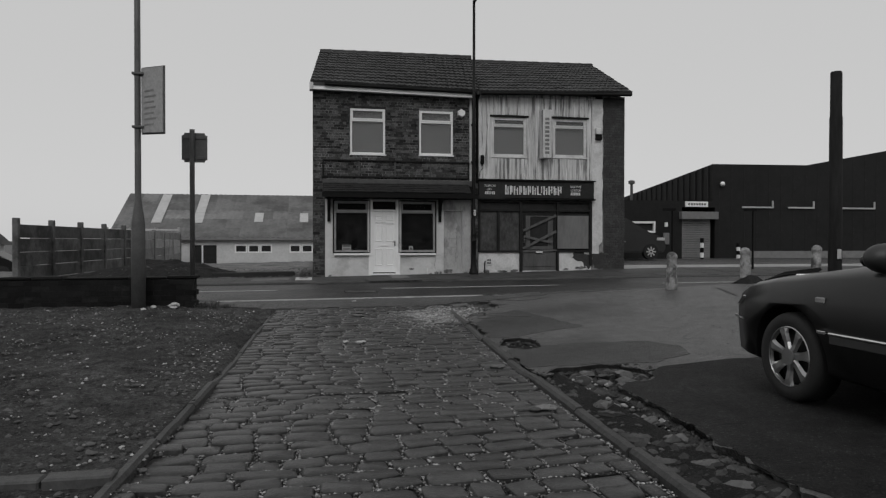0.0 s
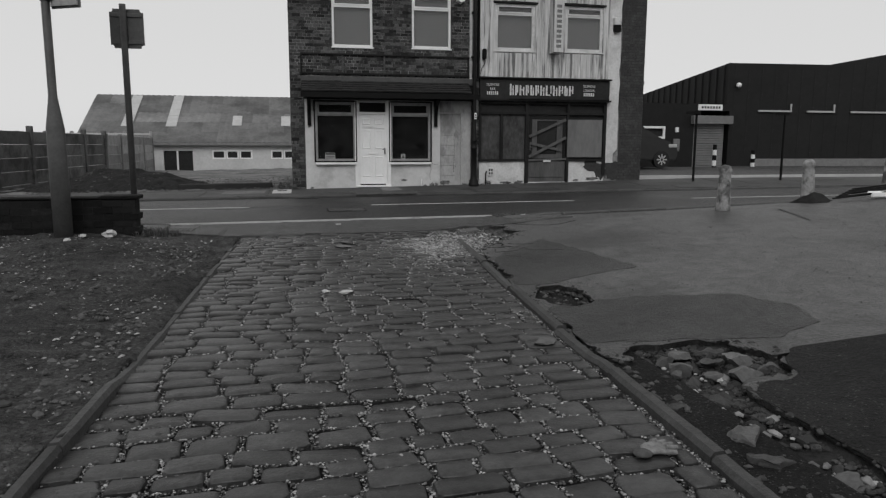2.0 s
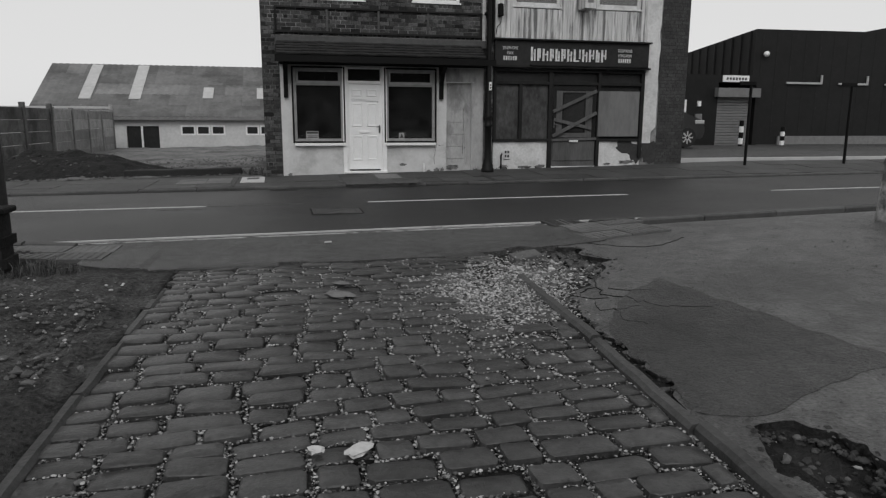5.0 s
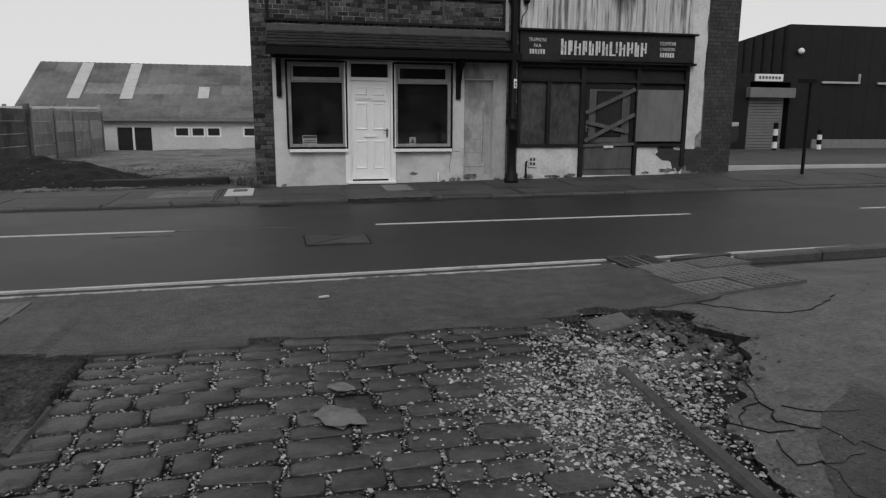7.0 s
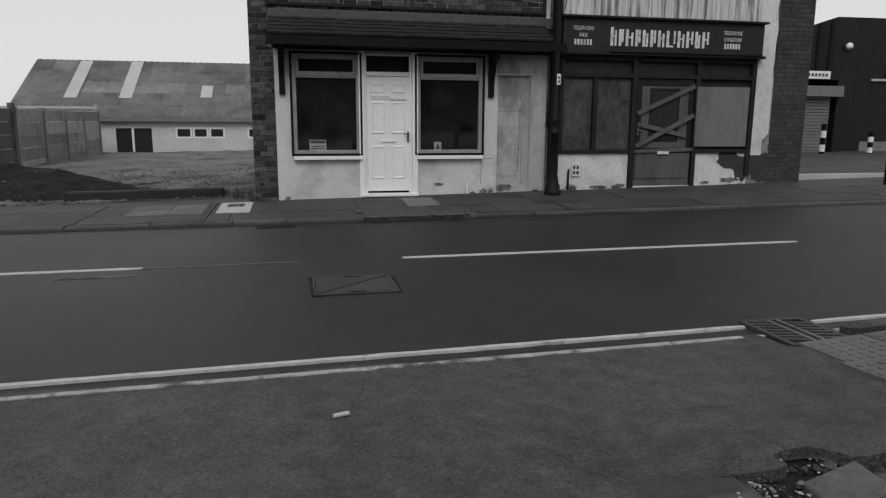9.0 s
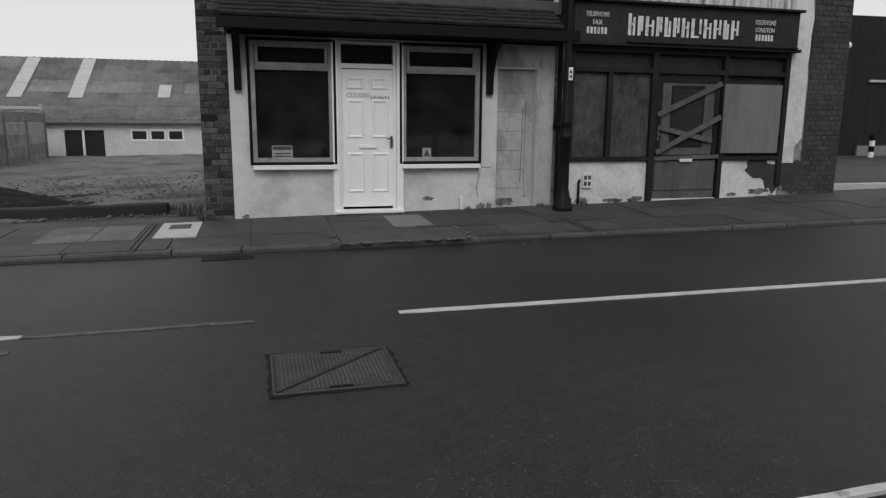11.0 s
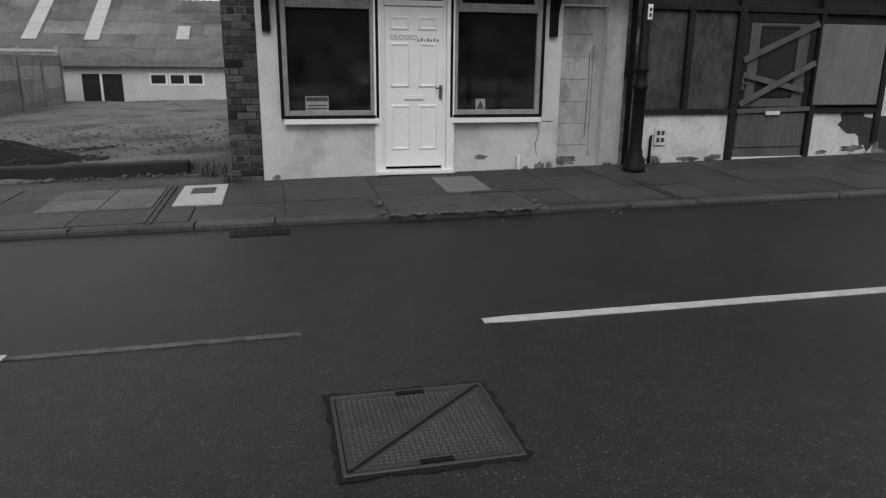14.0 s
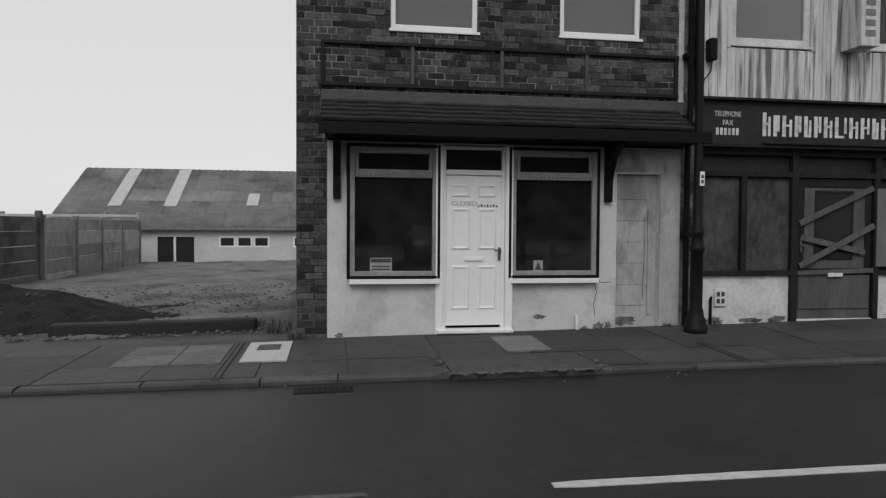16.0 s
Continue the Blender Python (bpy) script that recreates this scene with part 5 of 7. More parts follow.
# far left building and parked car behind the fence
fb = thing("far_building", (-32, 52, 0), "low building with dark roof behind the fence", "building")
box("wall", -46, -24, 50, 60, -0.6, 1.0, SHEDWALL, fb)
bm = bmesh.new()
vs = add_box(bm, -46.5, -23.5, 49.5, 60.5, 1.0, 2.6)
for i in (4, 5, 6, 7):
    vs[i].co.y = 55 + (vs[i].co.y - 55) * 0.2
part("roof", bm, SHEDROOF, fb)

far_car = thing("far_car", (-14.3, 33.2, -0.25), "small dark car parked behind the fence", "car")
bm = bmesh.new()
prof = [(-16.3, 0.0), (-12.3, 0.0), (-12.2, 0.45), (-12.9, 0.62), (-13.6, 1.05), (-15.3, 1.08), (-16.1, 0.65), (-16.4, 0.4)]
fa = [bm.verts.new((x, 32.4, -0.15 + z)) for x, z in prof]
fb2 = [bm.verts.new((x, 34.0, -0.15 + z)) for x, z in prof]
bm.faces.new(fa)
bm.faces.new(list(reversed(fb2)))
for i in range(len(prof)):
    j = (i + 1) % len(prof)
    bm.faces.new((fa[i], fb2[i], fb2[j], fa[j]))
bmesh.ops.bevel(bm, geom=bm.edges[:], offset=0.09, segments=2, affect="EDGES")
part("body", bm, CARPAINT, far_car)
for xx in (-13.0, -15.6):
    bm = bmesh.new()
    bmesh.ops.create_cone(bm, cap_ends=True, segments=20, radius1=0.29, radius2=0.29, depth=0.2, matrix=Matrix.Translation((xx, 32.42, -0.02)) @ Euler((radians(90), 0, 0)).to_matrix().to_4x4())
    part("wheel", bm, RUBBER, far_car)

# ---- spoil heap and timber ----


def heap_z(x, y):
    d = math.hypot((x + 4.8) / 2.7, (y - 23.3) / 1.7)
    return 0.64 * max(0.0, 1 - d) ** 0.8 * (1 + 0.25 * nz(x, y, 1.6, 2)) + 0.05 * nz(x, y, 5, 3)


hp = sheet("soil_mound", -8.2, -1.8, 21.5, 25.6, 0.12, lambda x, y: ground_level(x, y) + 0.03 + heap_z(x, y), SOIL, thick=0.1)
tagged(hp, "low mound of dark soil with bits of rubble", "soil mound")
beam = thing("timber_beam", (-2.1, 21.75, 0.25), "long dark timber beam lying along the pavement", "timber")
bm = bmesh.new()
vs = add_box(bm, -2.98, -0.55, 21.45, 21.68, 0.22, 0.4, 0.02)
bmesh.ops.subdivide_edges(bm, edges=[e for e in bm.edges if abs(e.verts[0].co.x - e.verts[1].co.x) > 1], cuts=8)
for v_ in bm.verts:
    v_.co.z += 0.035 * (v_.co.x + 2) * 0.4 + 0.015 * nz(v_.co.x, v_.co.y, 2, 1)
    v_.co.y += 0.12 * (v_.co.x + 3.5) / 3
part("beam", bm, material("weathered_dark_beam", 0.015, 0.85, 0.5, 2, 25, 0.6, 0.008, stretch=(0.3, 1, 1)), beam)

# ---- dark workshop and warehouse ----
WY = 31.3
ws = thing("warehouse", (24, WY, 0.5), "large dark steel-clad warehouse with pale sill strips", "warehouse")
bm = bmesh.new()
prof = [(19.6, 5.2), (24.9, 5.25), (29.6, 6.1), (38, 7.0), (52, 7.0)]
lo = [bm.verts.new((x, WY, 0.2)) for x, z in prof]
hi = [bm.verts.new((x, WY, z)) for x, z in prof]
lo2 = [bm.verts.new((x, WY + 25, 0.2)) for x, z in prof]
hi2 = [bm.verts.new((x, WY + 25, z - 2.6)) for x, z in prof]
for i in range(len(prof) - 1):
    bm.faces.new((lo[i], lo[i + 1], hi[i + 1], hi[i]))
    bm.faces.new((lo2[i + 1], lo2[i], hi2[i], hi2[i + 1]))
    bm.faces.new((hi[i], hi[i + 1], hi2[i + 1], hi2[i]))
bm.faces.new((lo[0], hi[0], hi2[0], lo2[0]))
bm.faces.new((lo[-1], lo2[-1], hi2[-1], hi[-1]))
part("cladding", bm, CLAD, ws)
for k in range(30):
    yy = WY + 0.3 + k * 0.6
    box("cladding_rib", 19.54, 19.6, yy, yy + 0.12, 0.4, 5.15 - 2.6 * (yy - WY) / 25, CLAD, ws)
for k in range(46):
    xx = 19.9 + k * 0.7
    zt = 5.2 if xx < 24.9 else (5.25 + (xx - 24.9) * 0.18 if xx < 29.6 else 6.1 + (xx - 29.6) * 0.107)
    box("cladding_rib", xx, xx + 0.08, WY - 0.008, WY, 0.9, min(zt, 7.0) - 0.1, CLAD, ws)
box("plinth", 21.0, 52, WY - 0.08, WY - 0.001, 0.3, 0.85, FRAME_GREY, ws)
for xa, xb in ((21.2, 22.95), (23.8, 25.3), (26.2, 28.9)):
    box("sill_strip", xa, xb, WY - 0.1, WY - 0.031, 3.02, 3.1, SKYLIGHT, ws)
    box("strip_end", xb - 0.07, xb, WY - 0.1, WY - 0.031, 3.1, 3.4, SKYLIGHT, ws)
box("white_door", 30.9, 32.4, WY - 0.1, WY - 0.001, 0.5, 2.6, UPVC, ws)
fl = thing("flood_light", (20.05, WY, 4.2), "round white floodlight on the cladding", "light")
bm = bmesh.new()
bmesh.ops.create_uvsphere(bm, u_segments=12, v_segments=8, radius=0.12, matrix=Matrix.Translation((20.05, WY - 0.15, 4.2)))
part("lens", bm, UPVC, fl, smooth=True)
lowb = thing("workshop", (15, 30, 0.5), "low dark brick workshop with roller shutter and small window", "workshop")
LB = WY - 0.6
holed_wall("front_wall", 8.0, 19.55, 0.2, 3.3, LB, LB + 0.3, [(15.0, 16.2, 1.75, 2.3), (17.6, 19.35, 0.2, 3.0)], CLAD, lowb)
box("flat_roof", 7.9, 19.55, LB + 0.3, LB + 6, 3.0, 3.28, CLAD, lowb)
box("rear_wall", 8.0, 19.5, LB + 5.8, LB + 6, 0.2, 3.0, CLAD, lowb)
part("small_window", _frame(15.0, 16.2, 1.75, 2.3, LB - 0.03, 0.1, 0.1), UPVC, lowb)
box("window_back", 15.05, 16.15, LB + 0.1, LB + 0.12, 1.8, 2.25, SIGNBOARD, lowb)
sh = thing("roller_shutter", (18.3, LB, 0.5), "closed grey roller shutter with a box head", "shutter")
for k in range(18):
    box("slat", 17.6, 19.15, LB + 0.05, LB + 0.09 + 0.02, 0.45 + k * 0.11, 0.55 + k * 0.11, SHUTTER, sh, bevel=0.015)
box("shutter_box", 17.45, 19.4, LB - 0.25, LB + 0.1, 2.42, 2.78, SHUTTER, sh)
sgn = thing("workshop_sign", (18.4, LB, 3.2), "small white sign plate with dark bars", "sign")
box("plate", 17.75, 18.95, LB - 0.06, LB - 0.002, 3.02, 3.28, UPVC, sgn)
for k in range(7):
    box("text_bar", 17.9 + k * 0.14, 17.99 + k * 0.14, LB - 0.066, LB - 0.061, 3.1, 3.2, INK, sgn, bevel=0)
for xx, z0_, z1_, w_ in ((16.75, 1.2, 1.75, 0.3), (16.75, 2.05, 2.25, 0.14), (19.75, 2.0, 2.2, 0.14)):
    o = thing("wall_plate", (xx, LB, z0_), "small pale plate fixed to the dark wall", "plate")
    box("plate", xx - w_ / 2, xx + w_ / 2, (LB if xx < 19.5 else WY) - 0.08, (LB if xx < 19.5 else WY) - 0.002, z0_, z1_, FRAME_GREY if w_ > 0.2 else UPVC, o)
for xx, zt in ((18.0, 1.5), (19.9, 1.25)):
    o = thing("striped_bollard", (xx, 29.6, 0.45), "black and white striped safety post", "bollard", "striped posts by the shutter")
    n_ = 5
    for k in range(n_):
        bm = bmesh.new()
        turned(bm, [(0.085, 0.35 + k * (zt - 0.35) / n_), (0.085, 0.35 + (k + 1) * (zt - 0.35) / n_ - 0.002)], xx, 29.6, 10)
        part("band", bm, UPVC if k in (1, 3) else BLACK, o)
fluet = thing("flue", (15.7, LB + 1.5, 3.3), "thin metal flue pipe with a cap", "flue")
bm = bmesh.new()
turned(bm, [(0.07, 3.2), (0.07, 4.2), (0.16, 4.22), (0.16, 4.36), (0.05, 4.4)], 15.7, LB + 1.5, 10)
part("pipe", bm, GALV, fluet)
tagged(box("forecourt_edging", 9.95, 34, 21.1, 21.25, 0.3, 0.56, SKYLIGHT), "pale edging stone along the forecourt", "edging", kind="structure")

# ---- added unseen wall behind the camera, darkens the window reflections ----
tagged(box("wall_south", -60, 60, -30.5, -30, -1, 10.0, SIGNBOARD, bevel=0), "plain dark unseen wall added for the shop windows to reflect", "wall", kind="structure")

# ---- road markings and ironwork ----


def stripe(name, x0, x1, y, w_, mat, label, ragged=0.0, lift=0.005, skew=0.0):
    bm = bmesh.new()
    n = max(2, int((x1 - x0) / 0.15))
    pr = None
    for i in range(n + 1):
        x = x0 + (x1 - x0) * i / n
        yc = y + skew * x
        a_, b_ = yc - w_ / 2 + ragged * nz(x, 1, 7, 1), yc + w_ / 2 + ragged * nz(x, 2, 7, 2)
        if i in (0, n):
            a_, b_ = a_ + w_ * 0.15, b_ - w_ * 0.15
        cur = (bm.verts.new((x, a_, road_z(x, a_) + lift)), bm.verts.new((x, b_, road_z(x, b_) + lift)))
        if pr:
            bm.faces.new((pr[0], cur[0], cur[1], pr[1]))
        pr = cur
    rim = bmesh.ops.extrude_edge_only(bm, edges=[e for e in bm.edges if e.is_boundary])
    for q_ in rim["geom"]:
        if isinstance(q_, bmesh.types.BMVert):
            q_.co.z -= lift
    o = part(name, bm, mat)
    return tagged(o, label, "road marking", kind="structure")


for a_, b_ in ((1.57, 5.85), (-5.05, -0.78), (8.55, 12.8), (-11.6, -7.4)):
    stripe("centre_line", a_, b_, 16.02, 0.09, LINE, "white painted centre line dash on the road", 0.006, skew=-0.022)
stripe("worn_line", -0.78, 0.6, 16.02, 0.05, LINE_DULL, "almost worn away line on the road", 0.01)
stripe("worn_line", -1.4, -0.75, 15.72, 0.07, LINE_DULL, "almost worn away line on the road", 0.01)
for y_, m_ in ((13.19, LINE), (13.0, material("patchy_road_paint", 0.3, 0.8, 0.4, 4, 60, 0.3, 0.004, dark=0.75, dark_scale=6))):
    stripe("edge_line", -14, 3.3, y_, 0.042, m_, "double painted line along the road edge", 0.012, 0.016, skew=0.012)
    stripe("edge_line", 3.8, 24, y_, 0.042, m_, "double painted line along the road edge", 0.012, 0.016, skew=0.012)

rf0 = random.Random(12)
mh = thing("manhole_cover", (1.0, 15.07, 0.25), "rectangular cast-iron cover with a diagonal split in worn asphalt", "manhole cover")
MX0, MX1, MY0, MY1 = 0.69, 1.34, 14.66, 15.25
mz = road_z(1.0, 14.95) + 0.006
bm = bmesh.new()
rim = []
for k in range(64):
    t_ = k / 64 * 4
    e_, f_ = int(t_), t_ - int(t_)
    w2, h2 = (MX1 - MX0) / 2 + 0.018, (MY1 - MY0) / 2 + 0.022
    px, py = ((-w2 + 2 * w2 * f_, -h2), (w2, -h2 + 2 * h2 * f_), (w2 - 2 * w2 * f_, h2), (-w2, h2 - 2 * h2 * f_))[e_]
    gr_ = 1 + rf0.uniform(-0.035, 0.04)
    rim.append(((MX0 + MX1) / 2 + px * gr_, (MY0 + MY1) / 2 + py * gr_))
ta = [bm.verts.new((x, y, mz)) for x, y in rim]
tb = [bm.verts.new((x, y, mz - 0.03)) for x, y in rim]
bm.faces.new(ta)
for i in range(64):
    bm.faces.new((ta[i], ta[(i + 1) % 64], tb[(i + 1) % 64], tb[i]))
part("tar_surround", bm, material("old_tar_seal", 0.006, 0.8, 0.5, 8, 60, 0.9, 0.02, spec=0.3), mh)
part("iron_frame", (lambda b: (add_box(b, MX0, MX1, MY0, MY0 + 0.016, mz - 0.03, mz + 0.006, 0.003), add_box(b, MX0, MX1, MY1 - 0.016, MY1, mz - 0.03, mz + 0.006, 0.003),
     add_box(b, MX0, MX0 + 0.016, MY0 + 0.016, MY1 - 0.016, mz - 0.03, mz + 0.006, 0.003), add_box(b, MX1 - 0.016, MX1, MY0 + 0.016, MY1 - 0.016, mz - 0.03, mz + 0.006, 0.003), b)[-1])(bmesh.new()), IRON, mh)
ix0, ix1, iy0, iy1 = MX0 + 0.02, MX1 - 0.02, MY0 + 0.02, MY1 - 0.02
for tri in (((ix0, iy0 + 0.012), (ix1 - 0.016, iy1), (ix0, iy1)), ((ix0 + 0.016, iy0), (ix1, iy0), (ix1, iy1 - 0.012))):
    bm = bmesh.new()
    t0 = [bm.verts.new((x, y, mz + 0.004)) for x, y in tri]
    t1 = [bm.verts.new((x, y, mz - 0.02)) for x, y in tri]
    bm.faces.new(t0)
    for i in range(3):
        bm.faces.new((t0[i], t0[(i + 1) % 3], t1[(i + 1) % 3], t1[i]))
    part("cover_half", bm, IRON, mh)
bm = bmesh.new()
for i in range(29):
    for j in range(23):
        x, y = ix0 + 0.03 + i * 0.0215, iy0 + 0.03 + j * 0.0215
        on_line = abs((y - iy0) / (iy1 - iy0) - (x - ix0) / (ix1 - ix0)) < 0.07
        if x < ix1 - 0.03 and y < iy1 - 0.03 and not on_line:
            a_, b_ = (0.008, 0.003) if (i + j) % 2 else (0.003, 0.008)
            add_box(bm, x - a_, x + a_, y - b_, y + b_, mz + 0.003, mz + 0.008)
part("tread_studs", bm, IRON_PALE, mh)["kind"] = "stuff"
for y0_, y1_ in ((iy1 - 0.03, iy1 + 0.0), (iy0, iy0 + 0.025)):
    box("lifting_slot", 0.96, 1.08, y0_, y1_, mz + 0.002, mz + 0.0085, BLACK, mh, bevel=0.001)

gr = thing("road_gully", (3.54, 13.06, 0.2), "cast-iron gully grate in two halves at the road edge", "gully grate")
gz = road_z(3.54, 13.06) + 0.02
GX0, GX1, GY0, GY1 = 3.32, 3.76, 12.82, 13.31
box("pit", GX0, GX1, GY0, GY1, gz - 0.09, gz - 0.06, BLACK, gr, bevel=0)
for a_, b_, c_, d_ in ((GX0, GX0 + 0.03, GY0, GY1), (GX1 - 0.03, GX1, GY0, GY1), (GX0 + 0.03, GX1 - 0.03, GY0, GY0 + 0.03), (GX0 + 0.03, GX1 - 0.03, GY1 - 0.03, GY1)):
    box("rim", a_, b_, c_, d_, gz - 0.06, gz + 0.006, IRON, gr)
GMX = (GX0 + GX1) / 2
for xa, xb in ((GX0 + 0.03, GMX - 0.03), (GMX + 0.03, GX1 - 0.03)):
    for i in range(7):
        yc = GY0 + 0.055 + i * 0.061
        bm = bmesh.new()
        vs = add_box(bm, xa, xb, yc - 0.013, yc + 0.013, gz - 0.05, gz + 0.004)
        for v_ in vs:
            v_.co.y += 0.06 * (GMX - v_.co.x) / 0.2
            v_.co.y = min(max(v_.co.y, GY0 + 0.031), GY1 - 0.031)
        part("bar", bm, IRON, gr)
for xa in (GMX - 0.045, GMX + 0.02):
    box("hinge_rib", xa, xa + 0.025, GY0 + 0.03, GY1 - 0.03, gz - 0.05, gz + 0.008, IRON_PALE, gr, bevel=0.003)
g2 = thing("kerb_gully", (0.38, 18.58, 0.2), "dark gully grate against the kerb with patched tarmac", "gully grate")
gz = road_z(0.36, 18.45) + 0.005
box("rim", 0.1, 0.6, 18.34, 18.57, gz - 0.04, gz, BLACK, g2)
for i in range(9):
    box("bar", 0.12 + i * 0.052, 0.145 + i * 0.052, 18.36, 18.555, gz, gz + 0.006, CAST, g2)

# ---- pavement flags ----


def flagstone(x0, x1, y0, y1, mat, lift=0.0, parent=None, tilt=0.0):
    bm = bmesh.new()
    vs = add_box(bm, x0 + 0.006, x1 - 0.006, y0 + 0.006, y1 - 0.006, 0, 0)
    for i, v_ in enumerate(vs):
        top = i > 3
        v_.co.z = pave_z(v_.co.x, v_.co.y) + (lift + tilt * (v_.co.x - x0) if top else -0.06)
    return part("flagstone", bm, mat, parent)


# dark strip paints in the damp gutter and the shade under the kerb
gutter = sheet("gutter_silt", -14, 24, KERB_FAR - 0.11, KERB_FAR + 0.002, 0.06, road_z, material("dark_kerb_foot", 0.012, 0.6, 0.6, 2, 30, 0.8, 0.02, spec=0.4), drop=0.004, thick=0.01, rim_smooth=True,
               keep=lambda x, y: y > KERB_FAR - 0.07 - 0.06 * nz(x, 0, 0.9, 4) - 0.03 * nz(x, 0, 4, 8), parent=road, label="dark strip along the kerb foot, damp and shade in its colour")
rf_ = random.Random(11)
x = -9.0
while x < 16:
    L = rf_.uniform(0.75, 1.0)
    for y0_, y1_ in ((KERB_FAR + 0.135, 19.5), (19.5, 20.16), (20.16, FACE - 0.04)):
        flagstone(x, x + L, y0_, y1_, FLAG, rf_.uniform(-0.004, 0.005), pave)
    x += L
DUSTY = material("dusty_flag", 0.1, 0.85, 0.4, 3, 40, 0.3, 0.005, rand=0.2)
for x0_, x1_ in ((-1.68, -1.14), (-1.14, -0.66)):
    for y0_, y1_ in ((19.46, 19.98), (19.98, 20.5)):
        flagstone(x0_, x1_, y0_, y1_, DUSTY, 0.012, pave)
wc = thing("pale_concrete_cover", (-0.25, 19.8, 0.28), "pale concrete slab with a dark square access cover", "access cover")
o = flagstone(-0.49, -0.02, 19.5, 20.55, material("fresh_concrete", 0.42, 0.85, 0.15, 4, 40, 0.3, 0.004), 0.014, wc)
o.name = "slab"
o = flagstone(-0.38, -0.13, 20.05, 20.36, FLAG, 0.02, wc)
o.name = "cover_plate"
o = flagstone(2.24, 2.74, 19.58, 20.4, material("lighter_flag", 0.15, 0.85, 0.25, 4, 40, 0.3, 0.004), 0.012, pave)
o = flagstone(1.5, 2.94, 18.67, 19.4, material("cement_patched_slab", 0.055, 0.85, 0.4, 3, 40, 0.5, 0.006, dark=0.4, dark_scale=3), 0.014, pave)
for k, (cx0, cy0, cy1) in enumerate(((-0.6, 18.8, 20.6), (4.5, 18.8, 19.7))):
    ch = thing("drain_channel", (cx0, (cy0 + cy1) / 2, pave_z(cx0, cy0)), "narrow iron drain channel across the pavement", "drain channel", "drain channels")
    for dx in (-0.035, 0.02):
        bm = bmesh.new()
        for q_, v_ in enumerate(add_box(bm, cx0 + dx, cx0 + dx + 0.018, cy0, cy1, 0, 0)):
            v_.co.z = pave_z(v_.co.x, v_.co.y) + (0.018 if q_ > 3 else -0.03)
        part("lip", bm, KERB, ch)
    bm = bmesh.new()
    for q_, v_ in enumerate(add_box(bm, cx0 - 0.016, cx0 + 0.019, cy0, cy1, 0, 0)):
        v_.co.z = pave_z(v_.co.x, v_.co.y) + (0.008 if q_ > 3 else -0.03)
    part("trough", bm, FLAG, ch)
cem = material("crumbled_cement", 0.1, 0.95, 0.5, 8, 40, 0.8, 0.02)
bm = bmesh.new()
for k in range(130):
    t_ = rf_.random()
    x_, y_ = (1.45 + 1.5 * t_, 18.62 + rf_.uniform(-0.03, 0.05)) if k % 3 else (1.46 + rf_.uniform(-0.05, 0.05) + (1.5 if k % 2 else 0), 18.65 + 0.85 * t_)
    s_ = rf_.uniform(0.006, 0.022)
    bmesh.ops.create_icosphere(bm, subdivisions=1, radius=s_, matrix=Matrix.Translation((x_, y_, pave_z(x_, y_) + 0.02)) @ Matrix.Diagonal((1.5, 1, 0.5, 1)))
tagged(part("cement_crumbs", bm, cem), "crumbled pale cement round the patched slab", "cement", kind="stuff")

# tactile flags at the yard mouth
tf = thing("dropped_crossing", (3.9, 12.5, 0.33), "cracked pale tactile flags at the dropped kerb", "crossing flags")
TACT = material("tactile_concrete", 0.09, 0.85, 0.3, 2, 40, 0.4, 0.006, rand=0.2)


def tactile_flag(x0_, y0_, w_, d_, lift, parent, seed):
    """A paving flag with rows of raised studs, tipped a little."""
    r = random.Random(seed)
    bm = bmesh.new()
    tx, ty = r.uniform(-0.02, 0.02), r.uniform(-0.02, 0.02)

    def top(x, y):
        return near_z(x, y) + lift + tx * (x - x0_) + ty * (y - y0_)

    vs = add_box(bm, x0_ + 0.004, x0_ + w_ - 0.004, y0_ + 0.005, y0_ + d_ - 0.005, 0, 0)
    for q_, v_ in enumerate(vs):
        v_.co.z = top(v_.co.x, v_.co.y) if q_ > 3 else near_z(v_.co.x, v_.co.y) - 0.06
    for a_ in range(int(w_ / 0.066)):
        for b_ in range(int(d_ / 0.066)):
            xx, yy = x0_ + 0.04 + a_ * 0.066, y0_ + 0.035 + b_ * 0.066
            zz_ = top(xx, yy)
            add_box(bm, xx - 0.013, xx + 0.013, yy - 0.013, yy + 0.013, zz_ - 0.002, zz_ + 0.005)
    part("tactile_flag", bm, TACT, parent)


for i in range(2):
    for j in range(3):
        tactile_flag(3.24 + i * 0.43 + 0.06 * j, 11.68 + j * 0.385, 0.43, 0.385, 0.014 + 0.01 * ((i + j) % 2), tf, 10 + i * 3 + j)
tl = thing("dropped_crossing", (-1.75, 12.3, 0.3), "pale dusty tactile flags at the dropped kerb beside the low wall", "crossing flags")
for i in range(3):
    for j in range(2):
        tactile_flag(-2.55 + i * 0.43, 11.93 + j * 0.43, 0.43, 0.43, 0.014, tl, 20 + i * 2 + j)

# ---- stone edgings of the setts ----


